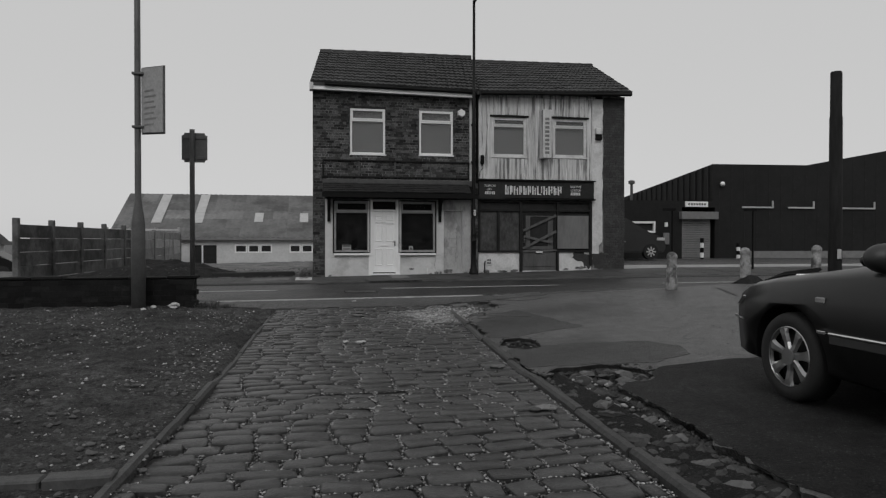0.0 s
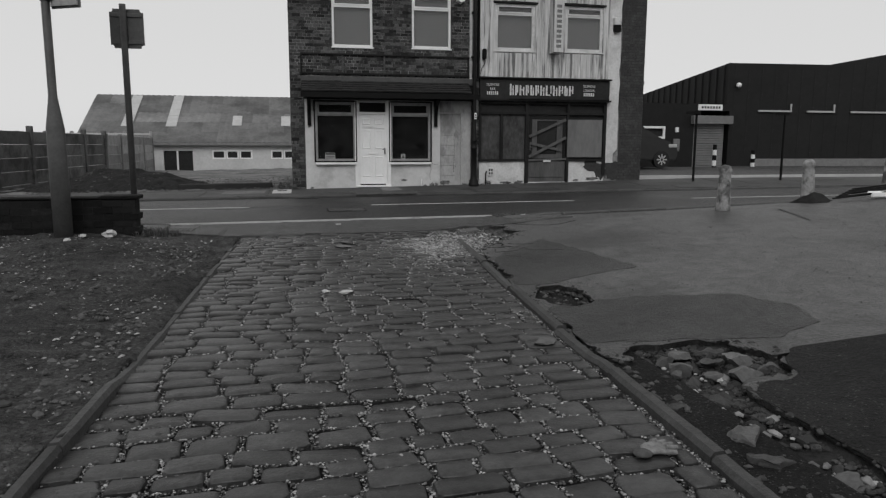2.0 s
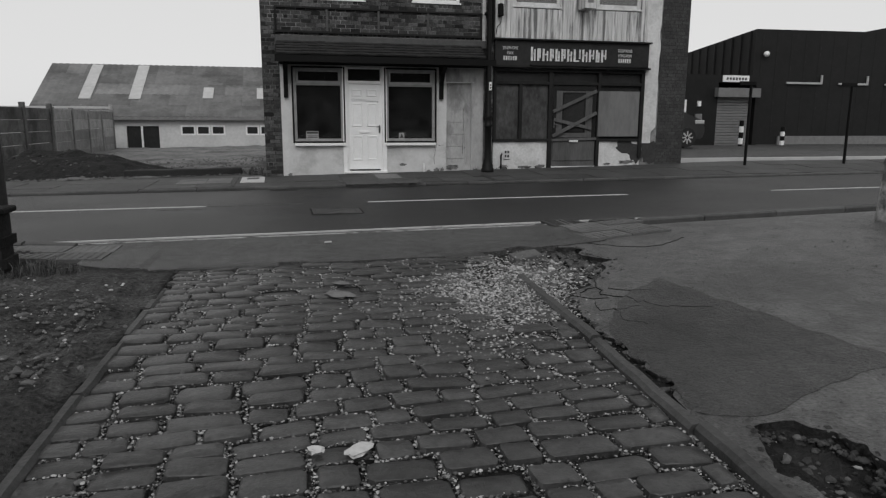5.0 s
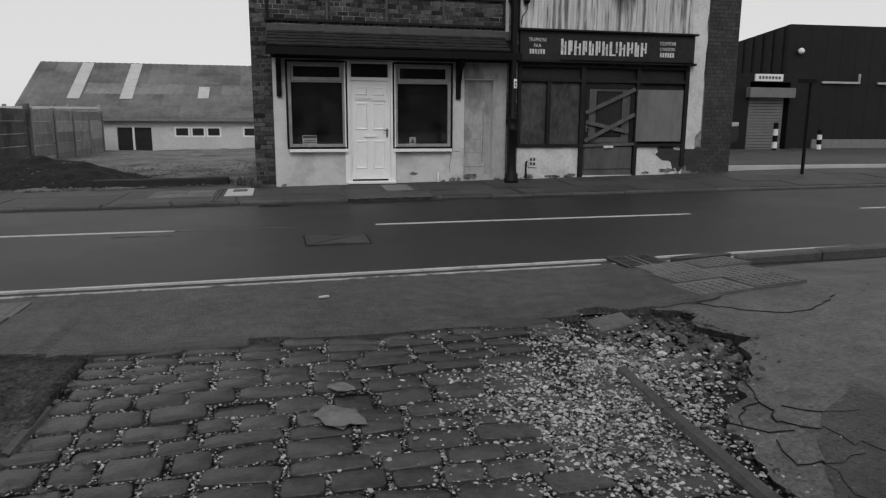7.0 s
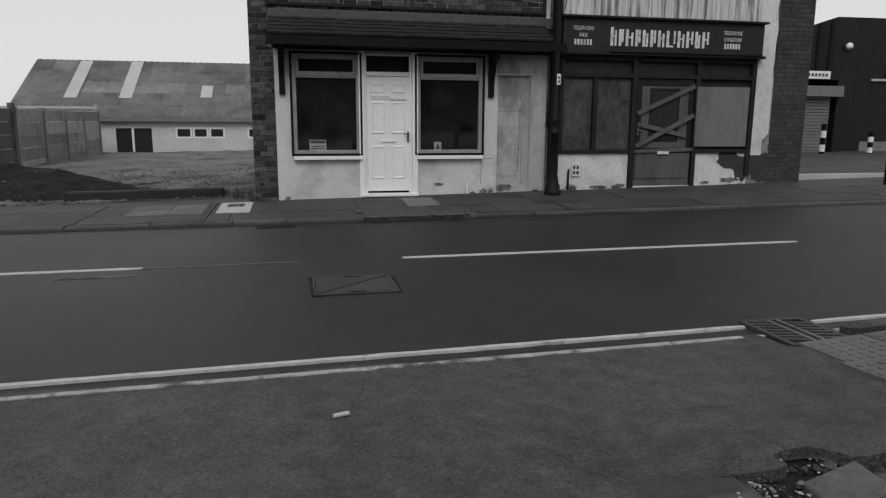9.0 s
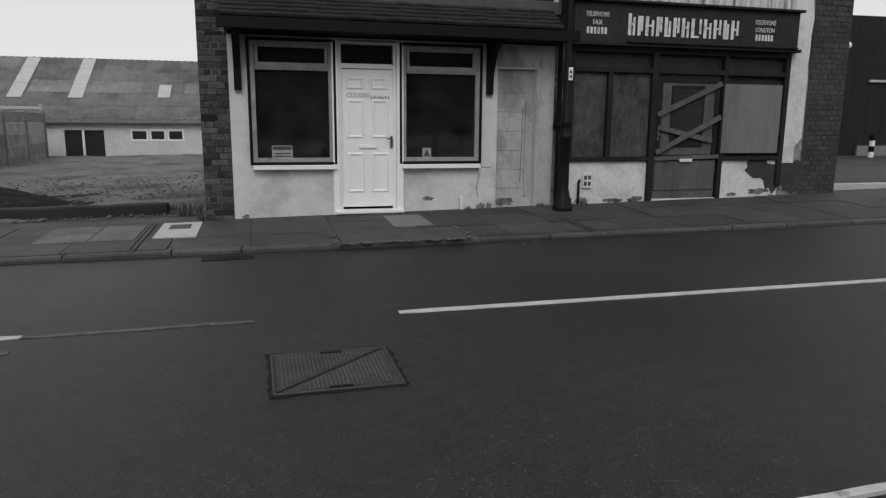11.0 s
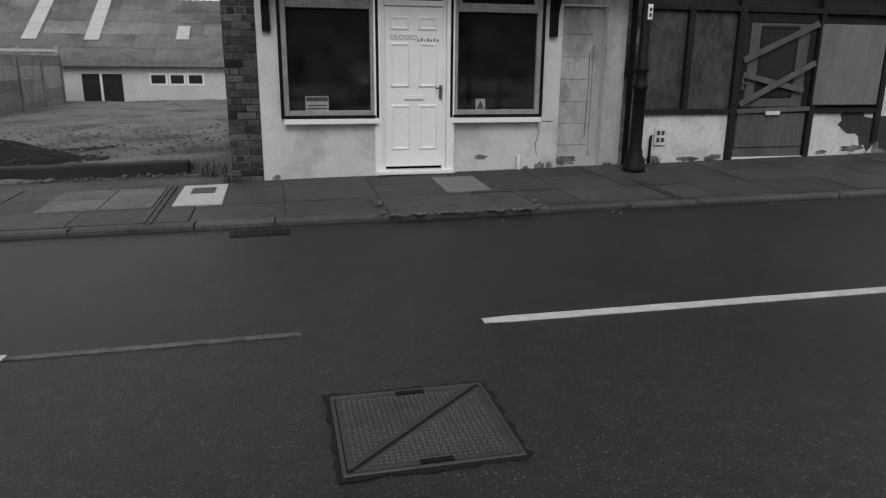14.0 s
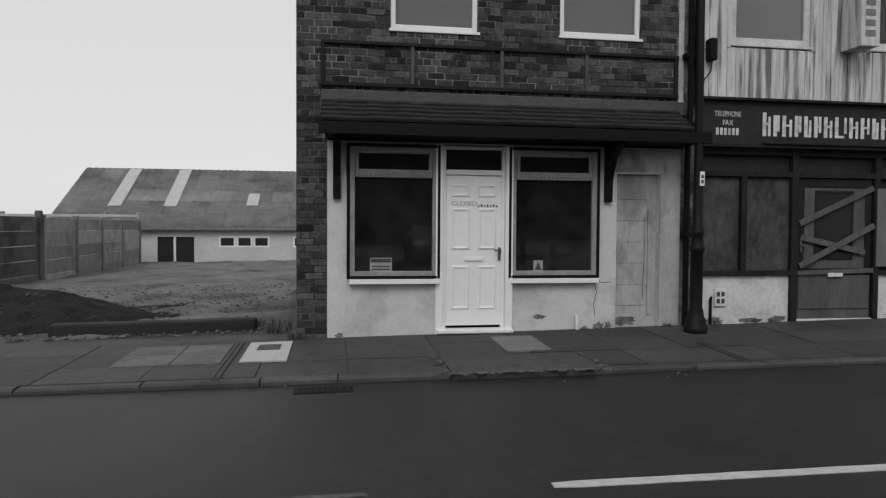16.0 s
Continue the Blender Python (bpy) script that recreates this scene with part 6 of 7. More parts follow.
def edging(name, fx, ya, yb, w_, proud, label, seed):
    e = thing(name, (fx(ya), (ya + yb) / 2, near_z(fx(ya), ya)), label, "edging", kind="structure")
    r = random.Random(seed)
    y = ya
    while y < yb:
        y1_ = min(yb, y + r.uniform(0.8, 1.35))
        bm = bmesh.new()
        dx, dz = r.uniform(-0.015, 0.015), r.uniform(-0.012, 0.01)
        n = 6
        rings = []
        for i in range(n + 1):
            yy = y + 0.006 + (y1_ - y - 0.012) * i / n
            xc = fx(yy) + dx + 0.008 * nz(yy, 0, 3, seed)
            z_ = near_z(fx(yy), yy) + proud + dz + 0.006 * nz(yy, 1, 4, seed) - 0.03 * smooth_step(9.0, 10.4, yy)
            rings.append([bm.verts.new(p) for p in ((xc - w_ / 2, yy, z_ - 0.12), (xc - w_ / 2, yy, z_ - 0.025), (xc - w_ * 0.28, yy, z_ - 0.002), (xc + w_ * 0.28, yy, z_), (xc + w_ / 2, yy, z_ - 0.025), (xc + w_ / 2, yy, z_ - 0.12))])
        for ra, rb in zip(rings, rings[1:]):
            for i in range(5):
                bm.faces.new((ra[i], ra[i + 1], rb[i + 1], rb[i]))
        bm.faces.new(rings[0])
        bm.faces.new(rings[-1])
        part("edging_stone", bm, EDGING, e)
        y = y1_
    return e


edging("edging_right", lambda y: right_edge(y) + (0.03 if y < 6.05 else 0.0), 0.5, 10.75, 0.082, 0.03, "narrow worn stone edging of the sett paving", 21)
edging("edging_left", lambda y: left_edge(y), 0.5, 10.9, 0.068, 0.022, "narrow half-buried stone edging beside the dirt", 22)
e3 = thing("loose_edging", (-1.3, 3.66, 0.16), "short row of dark edging bricks in the dirt", "edging")
for i in range(3):
    box("edging_brick", -1.95 + i * 0.33, -1.63 + i * 0.33, 3.6, 3.72, 0.1, 0.2 + 0.005 * i, KERB, e3, bevel=0.01)
for x0_, x1_, y0_ in ((1.72, 2.12, 11.6), (-0.6, 0.25, 11.62)):
    o = thing("sett_kerb_stone", ((x0_ + x1_) / 2, y0_, near_z(x0_, y0_)), "flat stone at the end of the setts", "stone")
    z_ = near_z((x0_ + x1_) / 2, y0_)
    box("stone", x0_, x1_, y0_ - 0.06, y0_ + 0.06, z_ - 0.08, z_ + 0.012, EDGING, o, bevel=0.015)

# ---- car parked in the yard ----
CXL, CYF, CG = 3.24, 4.27, 0.245
car = thing("parked_car", (CXL + 0.88, 3.0, CG), "dark grey metallic saloon car with alloy wheels", "car")


def car_body():
    """Stations from nose to tail: (y, half width, underside, bumper top, shoulder, top)."""
    st = [(0.86, 0.42, 0.3, 0.5, 0.62, 0.66), (0.82, 0.62, 0.24, 0.5, 0.66, 0.70), (0.72, 0.76, 0.21, 0.5, 0.70, 0.755), (0.5, 0.85, 0.2, 0.5, 0.765, 0.83), (0.2, 0.875, 0.2, 0.5, 0.81, 0.885),
          (-0.2, 0.88, 0.2, 0.5, 0.85, 0.945), (-0.62, 0.88, 0.2, 0.5, 0.885, 1.0), (-1.0, 0.88, 0.2, 0.5, 0.9, 1.02), (-2.2, 0.88, 0.2, 0.5, 0.92, 1.02), (-3.2, 0.86, 0.22, 0.5, 0.92, 1.0), (-3.75, 0.74, 0.28, 0.5, 0.88, 0.95), (-3.82, 0.6, 0.35, 0.5, 0.8, 0.85)]
    bm = bmesh.new()
    rings = []
    for y, hw, zb, zm, zs, zt in st:
        half = [(hw * 0.8, zb), (hw * 0.97, zb + 0.06), (hw, zm), (hw * 0.995, zm + (zs - zm) * 0.55), (hw * 0.955, zs), (hw * 0.85, zs + (zt - zs) * 0.6), (hw * 0.45, zt), (0, zt + 0.012)]
        pts = [(x, z) for x, z in half] + [(-x, z) for x, z in reversed(half[:-1])]
        rings.append([bm.verts.new((CXL + 0.88 + x, CYF + y, CG + z)) for x, z in pts])
    n = len(rings[0])
    for a_, b_ in zip(rings, rings[1:]):
        for i in range(n):
            bm.faces.new((a_[i], a_[(i + 1) % n], b_[(i + 1) % n], b_[i]))
    bm.faces.new(rings[0])
    bm.faces.new(rings[-1])
    return bm


body = part("body", car_body(), CARPAINT, car, "dark metallic painted body", smooth=True)
cutters = []
for yy in (CYF, CYF - 2.72):
    bm = bmesh.new()
    bmesh.ops.create_cone(bm, cap_ends=True, segments=32, radius1=0.375, radius2=0.375, depth=2.2, matrix=Matrix.Translation((CXL + 0.88, yy, CG + 0.3)) @ Euler((0, radians(90), 0)).to_matrix().to_4x4())
    c_ = part("cutter", bm, BLACK)
    cutters.append(c_)
    md = body.modifiers.new("arch", "BOOLEAN")
    md.object, md.operation, md.solver = c_, "DIFFERENCE", "EXACT"
bpy.context.view_layer.update()
cut = bpy.data.meshes.new_from_object(body.evaluated_get(bpy.context.evaluated_depsgraph_get()))
body.modifiers.clear()
body.data = cut
for c_ in cutters:
    bpy.data.objects.remove(c_)
box("underbody", CXL + 0.25, CXL + 1.5, CYF - 3.7, CYF + 0.6, CG + 0.22, CG + 0.62, PLASTIC, car)
# cabin with glass
bm = bmesh.new()
lo_ = [(0.82, -0.62, 0.98), (0.8, -3.3, 0.98)]
hi_ = [(0.6, -1.45, 1.42), (0.6, -2.6, 1.42)]
cx = CXL + 0.88
pts = {}
for s_ in (1, -1):
    pts[s_] = [bm.verts.new((cx + s_ * x, CYF + y, CG + z)) for x, y, z in (lo_[0], lo_[1], hi_[1], hi_[0])]
bm.faces.new(pts[1])
bm.faces.new(list(reversed(pts[-1])))
for i in range(4):
    j = (i + 1) % 4
    bm.faces.new((pts[1][i], pts[-1][i], pts[-1][j], pts[1][j]))
part("cabin_windows", bm, PLASTIC, car, "dark tinted cabin glass")
box("roof_panel", cx - 0.6, cx + 0.6, CYF - 2.62, CYF - 1.43, CG + 1.415, CG + 1.44, CARPAINT, car, bevel=0.01)
for s_ in (-1,):
    tube("windscreen_pillar", [(cx + s_ * 0.82, CYF - 0.62, CG + 0.99), (cx + s_ * 0.6, CYF - 1.45, CG + 1.42)], 0.035, CARPAINT, car)
# mirror, bumper, trims, lamps
bm = bmesh.new()
bmesh.ops.create_uvsphere(bm, u_segments=14, v_segments=10, radius=1, matrix=Matrix.Translation((CXL - 0.08, CYF - 0.93, CG + 1.02)) @ Matrix.Diagonal((0.13, 0.085, 0.085, 1)))
part("door_mirror", bm, PLASTIC, car, "black door mirror", smooth=True)
box("mirror_stalk", CXL - 0.02, CXL + 0.09, CYF - 0.96, CYF - 0.88, CG + 0.965, CG + 1.0, PLASTIC, car, bevel=0.01)
tube("bumper_trim", [(cx - hw - 0.004, CYF + y - 0.012, CG + 0.525) for y, hw in ((0.84, 0.6), (0.735, 0.775), (0.52, 0.862))], 0.008, CHROME, car)
tube("side_trim", [(CXL - 0.008, CYF - 0.42, CG + 0.525), (CXL - 0.012, CYF - 3.0, CG + 0.53)], 0.011, CHROME, car)
box("side_moulding", CXL - 0.012, CXL + 0.02, CYF - 3.0, CYF - 0.42, CG + 0.46, CG + 0.515, PLASTIC, car)
box("side_trim_short", CXL - 0.012, CXL + 0.01, CYF - 0.39, CYF - 0.31, CG + 0.515, CG + 0.535, CHROME, car, bevel=0.003)
box("indicator", CXL - 0.004, CXL + 0.03, CYF - 0.36, CYF - 0.28, CG + 0.71, CG + 0.75, FRAME_GREY, car, "small side indicator", 0.008)
bm = bmesh.new()
hl = [(-0.62, 0.84, 0.6), (-0.78, 0.68, 0.62), (-0.82, 0.55, 0.69), (-0.6, 0.78, 0.71)]
va_ = [bm.verts.new((cx + x - 0.01, CYF + y + 0.012, CG + z)) for x, y, z in hl]
vb_2 = [bm.verts.new((cx + x + 0.05, CYF + y - 0.05, CG + z)) for x, y, z in hl]
bm.faces.new(va_)
for i in range(4):
    bm.faces.new((va_[i], va_[(i + 1) % 4], vb_2[(i + 1) % 4], vb_2[i]))
part("headlight", bm, SKYLIGHT, car, "clear headlight")


def wheel(parent, x, y, z, side):
    bm = bmesh.new()
    n = 36
    prof = [(0.2, 0.0), (0.235, -0.018), (0.29, -0.012), (0.308, 0.02), (0.31, 0.1), (0.31, 0.17), (0.2, 0.19)]
    rings = [[bm.verts.new((x + side * -o_, y + r * math.cos(2 * math.pi * i / n), z + r * math.sin(2 * math.pi * i / n))) for i in range(n)] for r, o_ in prof]
    for a_, b_ in zip(rings, rings[1:]):
        for i in range(n):
            bm.faces.new((a_[i], a_[(i + 1) % n], b_[(i + 1) % n], b_[i]))
    w = part("wheel", bm, RUBBER, parent, "black tyre on a silver seven-spoke alloy rim", smooth=True)
    bm = bmesh.new()
    for r0, r1, o0, o1 in ((0.222, 0.205, 0.0, -0.01), (0.205, 0.195, -0.01, 0.02)):
        A = [bm.verts.new((x + side * -o0, y + r0 * math.cos(2 * math.pi * i / n), z + r0 * math.sin(2 * math.pi * i / n))) for i in range(n)]
        B = [bm.verts.new((x + side * -o1, y + r1 * math.cos(2 * math.pi * i / n), z + r1 * math.sin(2 * math.pi * i / n))) for i in range(n)]
        for i in range(n):
            bm.faces.new((A[i], A[(i + 1) % n], B[(i + 1) % n], B[i]))
    part("rim", bm, ALLOY, w, smooth=True)
    for k in range(7):
        ang = 2 * math.pi * k / 7 + 0.3
        bm = bmesh.new()
        for r, hw, o_ in ((0.04, 0.03, -0.004), (0.1, 0.027, 0.0), (0.16, 0.036, -0.006), (0.203, 0.052, -0.004)):
            ca, sa = math.cos(ang), math.sin(ang)
            row_ = []
            for t_, d_ in ((-1, 0.018), (-0.55, 0.0), (0.55, 0.0), (1, 0.018)):
                row_.append(bm.verts.new((x + side * -(o_ + d_), y + r * ca - t_ * hw * sa, z + r * sa + t_ * hw * ca)))
            if r > 0.05:
                for i in range(3):
                    bm.faces.new((last[i], last[i + 1], row_[i + 1], row_[i]))
            last = row_
        part("spoke", bm, ALLOY, w)
    bm = bmesh.new()
    bmesh.ops.create_cone(bm, cap_ends=True, segments=20, radius1=0.06, radius2=0.05, depth=0.02, matrix=Matrix.Translation((x - side * -0.006, y, z)) @ Euler((0, radians(90), 0)).to_matrix().to_4x4())
    part("hub", bm, ALLOY, w)
    bm = bmesh.new()
    bmesh.ops.create_cone(bm, cap_ends=True, segments=24, radius1=0.2, radius2=0.2, depth=0.01, matrix=Matrix.Translation((x - side * 0.07, y, z)) @ Euler((0, radians(90), 0)).to_matrix().to_4x4())
    part("brake_disc", bm, PLASTIC, w)


for yy in (CYF, CYF - 2.72):
    wheel(car, CXL + 0.03, yy, CG + 0.31, -1)
    wheel(car, CXL + 1.73, yy, CG + 0.31, 1)

# ---- van on the forecourt ----
van = thing("parked_van", (13.3, 28.6, 0.45), "dark panel van parked beside the house", "van")
VG = pave_z(14, 24) + 0.05
bm = bmesh.new()
prof = [(x - 0.55, z) for x, z in ((10.8, 0.3), (15.6, 0.28), (15.72, 0.6), (15.6, 0.92), (15.2, 1.1), (14.75, 1.2), (13.95, 1.75), (13.6, 1.85), (10.8, 1.87))]
fa = [bm.verts.new((x, 27.7, VG + z)) for x, z in prof]
fb_ = [bm.verts.new((x, 29.6, VG + z)) for x, z in prof]
bm.faces.new(fa)
bm.faces.new(list(reversed(fb_)))
for i in range(len(prof)):
    j = (i + 1) % len(prof)
    bm.faces.new((fa[i], fb_[i], fb_[j], fa[j]))
bmesh.ops.bevel(bm, geom=bm.edges[:], offset=0.06, segments=2, affect="EDGES")
part("body", bm, material("grey_van_paint", 0.035, 0.35, 0.1, 1, 200, 0.02, 0.001, metal=0.3), van)
bm = bmesh.new()
wpts = [(12.45, 1.22), (13.95, 1.2), (13.4, 1.62), (12.45, 1.66)]
wa = [bm.verts.new((x, 27.69, VG + z)) for x, z in wpts]
wb = [bm.verts.new((x, 27.72, VG + z)) for x, z in wpts]
bm.faces.new(wa)
for i in range(4):
    bm.faces.new((wa[i], wa[(i + 1) % 4], wb[(i + 1) % 4], wb[i]))
part("side_window", bm, PLASTIC, van)
box("headlight", 14.7, 15.07, 27.68, 27.8, VG + 0.82, VG + 0.95, SKYLIGHT, van, bevel=0.02)
box("door_mark", 12.85, 13.25, 27.685, 27.7, VG + 0.75, VG + 0.8, FRAME_GREY, van, bevel=0)
for xx in (14.4, 11.15):
    bm = bmesh.new()
    bmesh.ops.create_cone(bm, cap_ends=True, segments=24, radius1=0.34, radius2=0.34, depth=0.22, matrix=Matrix.Translation((xx, 27.76, VG + 0.34)) @ Euler((radians(90), 0, 0)).to_matrix().to_4x4())
    w = part("wheel", bm, RUBBER, van)
    for k in range(8):
        a_ = k * math.pi / 4
        bm = bmesh.new()
        add_box(bm, 0.05, 0.22, 0, 0.012, -0.025, 0.025)
        bmesh.ops.transform(bm, verts=bm.verts, matrix=Matrix.Translation((xx, 27.638, VG + 0.34)) @ Euler((0, a_, 0)).to_matrix().to_4x4())
        part("spoke", bm, SKYLIGHT, w)

# ---- litter and small things ----


def crumple(name, x, y, z, s_, label, category, seed, flat=0.35, mat=PAPER):
    r = random.Random(seed)
    bm = bmesh.new()
    bmesh.ops.create_icosphere(bm, subdivisions=2, radius=s_)
    for v_ in bm.verts:
        v_.co *= 1 + r.uniform(-0.35, 0.35)
        v_.co.z *= flat
        v_.co.x *= 1.4
    bmesh.ops.transform(bm, verts=bm.verts, matrix=Matrix.Translation((x, y, z + s_ * flat * 0.8)) @ Euler((0, 0, r.uniform(0, 6))).to_matrix().to_4x4())
    return tagged(part(name, bm, mat), label, category)


crumple("paper_scrap", 0.545, 8.17, near_z(0.5, 8.2), 0.048, "crumpled white paper on the stone setts", "litter", 1, 0.2)
crumple("paper_scrap", 0.38, 8.2, near_z(0.4, 8.2), 0.03, "small white scrap on the stone setts", "litter", 2, 0.4)
crumple("plastic_wrapper", 1.74, 6.4, near_z(1.7, 6.4), 0.06, "pale plastic wrapper by the edging", "litter", 3, 0.3, STONE_PALE)
crumple("paper_scrap", 0.67, 10.5, near_z(0.6, 10.5), 0.09, "torn grey paper trodden flat on the setts", "litter", 8, 0.1, STONE_PALE)
crumple("paper_scrap", 0.71, 10.82, near_z(0.7, 10.8), 0.05, "torn grey paper trodden flat on the setts", "litter", 9, 0.12, STONE_PALE)


def glove(x, y, turn):
    """A work glove lying on its back: pale palm and fingers, dark knitted cuff."""
    z = near_z(x, y) + 0.012
    g_ = thing("work_glove", (x, y, z), "dirty pale work glove with a dark cuff on the setts", "glove")
    m_ = Matrix.Translation((x, y, z)) @ Euler((0, 0, turn)).to_matrix().to_4x4()
    bm = bmesh.new()
    bmesh.ops.create_uvsphere(bm, u_segments=14, v_segments=8, radius=1, matrix=m_ @ Matrix.Diagonal((0.062, 0.052, 0.017, 1)))
    part("palm", bm, GLOVE_PALE, g_, smooth=True)
    for k, (oy, ln, an) in enumerate(((-0.038, 0.06, -0.25), (-0.013, 0.072, -0.08), (0.013, 0.07, 0.06), (0.037, 0.055, 0.22))):
        ca, sa = math.cos(an), math.sin(an)
        pts_ = [m_ @ Vector((0.04 + ln * t_ * ca, oy + ln * t_ * sa, 0.004 - 0.012 * t_)) for t_ in (0, 0.5, 1)]
        tube("finger", pts_, 0.0115 - 0.001 * (k == 3), GLOVE_PALE, g_)
    tube("thumb", [m_ @ Vector(q_) for q_ in ((-0.01, -0.04, 0), (0.02, -0.07, 0), (0.045, -0.085, -0.004))], 0.012, GLOVE_PALE, g_)
    bm = bmesh.new()
    bmesh.ops.create_uvsphere(bm, u_segments=12, v_segments=8, radius=1, matrix=m_ @ Matrix.Translation((-0.075, 0, -0.001)) @ Matrix.Diagonal((0.045, 0.042, 0.014, 1)))
    part("cuff", bm, GLOVE_DARK, g_, "dark knitted cuff", smooth=True)


GLOVE_PALE = material("dirty_latex_coating", 0.17, 0.8, 0.4, 20, 90, 0.4, 0.003)
GLOVE_DARK = material("grey_knit", 0.06, 0.95, 0.4, 30, 200, 0.4, 0.003)
glove(1.64, 4.77, 0.5)
crumple("litter_bag", -2.1, 11.15, near_z(-2.1, 11.1), 0.065, "crumpled white carrier bag by the low wall", "litter", 5, 0.7)
crumple("litter_bag", -2.38, 11.1, near_z(-2.4, 11.1), 0.04, "small white litter by the low wall", "litter", 6, 0.5)
crumple("litter_bag", -2.45, 10.75, near_z(-2.4, 10.7), 0.05, "small white litter in the dirt", "litter", 7, 0.5)
bt = tube("cigarette_end", [(0.69, 12.44, apron_z(0.7, 12.4) + 0.012), (0.76, 12.46, apron_z(0.7, 12.4) + 0.012)], 0.011, PAPER)
tagged(bt, "small white cylinder dropped on the tarmac", "litter")
bm = bmesh.new()
prev_ = None
for i in range(9):
    x_, y_ = 7.0 - 0.045 * i, 11.0 - 0.135 * i
    cur_ = (bm.verts.new((x_ - 0.02, y_, near_z(x_, y_) + 0.006)), bm.verts.new((x_ + 0.02, y_ + 0.01, near_z(x_, y_) + 0.006)))
    if prev_:
        bm.faces.new((prev_[0], cur_[0], cur_[1], prev_[1]))
    prev_ = cur_
tagged(part("bay_line", bm, LINE_DULL), "faded thin white line on the yard asphalt", "road marking", kind="structure")
# broken frame by the bollards
bf = thing("bent_rod_tangle", (8.8, 11.4, 0.6), "tangle of black rods with a white panel on the ground", "debris")
gz = near_z(8.8, 11.4)
for k in range(7):
    a_ = rf_.uniform(-0.5, 0.5)
    tube("rod", [(8.15 + 0.1 * k, 11.3 + 0.05 * k, gz + 0.02 + 0.02 * k), (9.2 + 0.05 * k, 11.35 + a_ * 0.4, gz + 0.1 + 0.02 * k)], 0.012, BLACK, bf)
box("panel", 8.85, 9.35, 11.3, 11.42, gz + 0.02, gz + 0.12, UPVC, bf, bevel=0.02)


# weeds in tufts
def tuft(x, y, z, s_, n, seed, label):
    r = random.Random(seed)
    bm = bmesh.new()
    for _ in range(n):
        a_, l_ = r.uniform(0, 6.28), s_ * r.uniform(0.5, 1.2)
        bx, by = x + r.uniform(-s_, s_) * 0.8, y + r.uniform(-s_, s_) * 0.4
        dx, dy, w_ = math.cos(a_) * l_ * 0.45, math.sin(a_) * l_ * 0.45, 0.002 + 0.012 * s_
        px, py = -math.sin(a_) * w_, math.cos(a_) * w_
        v1, v2 = bm.verts.new((bx - px, by - py, z)), bm.verts.new((bx + px, by + py, z))
        v3, v4 = bm.verts.new((bx + dx * 0.5 + px, by + dy * 0.5 + py, z + l_ * 0.65)), bm.verts.new((bx + dx * 0.5 - px, by + dy * 0.5 - py, z + l_ * 0.65))
        v5 = bm.verts.new((bx + dx, by + dy, z + l_ * 0.85))
        bm.faces.new((v1, v2, v3, v4))
        bm.faces.new((v4, v3, v5))
    return tagged(part("weed_tuft", bm, WEED), label, "weeds", "weeds")


for k, (x_, y_, s_, n) in enumerate(((-1.6, 11.35, 0.16, 90), (-1.35, 11.4, 0.1, 50), (-1.75, 11.25, 0.1, 40), (0.0, 20.72, 0.14, 60), (-0.25, 21.3, 0.2, 80), (5.32, 20.72, 0.08, 40), (5.12, 20.7, 0.06, 30), (6.1, 20.74, 0.05, 30), (4.62, 20.7, 0.07, 40), (3.5, 20.7, 0.04, 20), (8.6, 20.72, 0.05, 25), (-0.6, 21.9, 0.15, 60))):
    tuft(x_, y_, (near_z(x_, y_) if y_ < 13 else pave_z(x_, y_)) - 0.01, s_, n, 60 + k, "small tuft of dry weeds in a crack")

# ---- rubble and grit ----


def pebbles(name, spots, mat, label, seed):
    """Many small stones in one mesh: spots of (count, place(r), size range, level)."""
    r = random.Random(seed)
    verts, faces = [], []
    for count, place, (s0, s1), level in spots:
        for _ in range(count):
            x, y = place(r)
            s_ = s0 + (s1 - s0) * r.random() ** 2
            a_ = r.uniform(0, 6.28)
            ex_, ey_, ez_ = s_ * r.uniform(0.7, 1.5), s_ * r.uniform(0.6, 1.0), s_ * r.uniform(0.35, 0.7)
            b_ = len(verts)
            z = level(x, y) + ez_ * 0.35
            ca, sa = math.cos(a_), math.sin(a_)
            for ux, uy, uz in ((1, 0.2, 0), (0.3, 1, 0.1), (-0.9, 0.5, 0), (-0.6, -0.8, -0.1), (0.5, -0.9, 0), (0.15, 0.1, 1), (-0.2, 0, 0.9)):
                ux, uy, uz = ux * ex_ * r.uniform(0.8, 1.2), uy * ey_ * r.uniform(0.8, 1.2), uz * ez_
                verts.append((x + ux * ca - uy * sa, y + ux * sa + uy * ca, z + uz))
            faces += [(b_, b_ + 1, b_ + 5), (b_ + 1, b_ + 2, b_ + 6, b_ + 5), (b_ + 2, b_ + 3, b_ + 6), (b_ + 3, b_ + 4, b_ + 5, b_ + 6), (b_ + 4, b_, b_ + 5)]
            lo_b = len(verts)
            for k_ in range(5):
                vx, vy, vz = verts[b_ + k_]
                verts.append((vx, vy, z - ez_ * 0.6))
            for k_ in range(5):
                faces.append((b_ + k_, lo_b + k_, lo_b + (k_ + 1) % 5, b_ + (k_ + 1) % 5))
    me = bpy.data.meshes.new(name)
    me.from_pydata(verts, [], faces)
    me.materials.append(mat)
    return tagged(new(name, me), label, "stones", kind="stuff")


def bed_z(x, y):
    return near_z(x, y) - 0.03


def blot(cx, cy, rx, ry):
    return lambda r: (cx + r.gauss(0, rx), cy + r.gauss(0, ry))


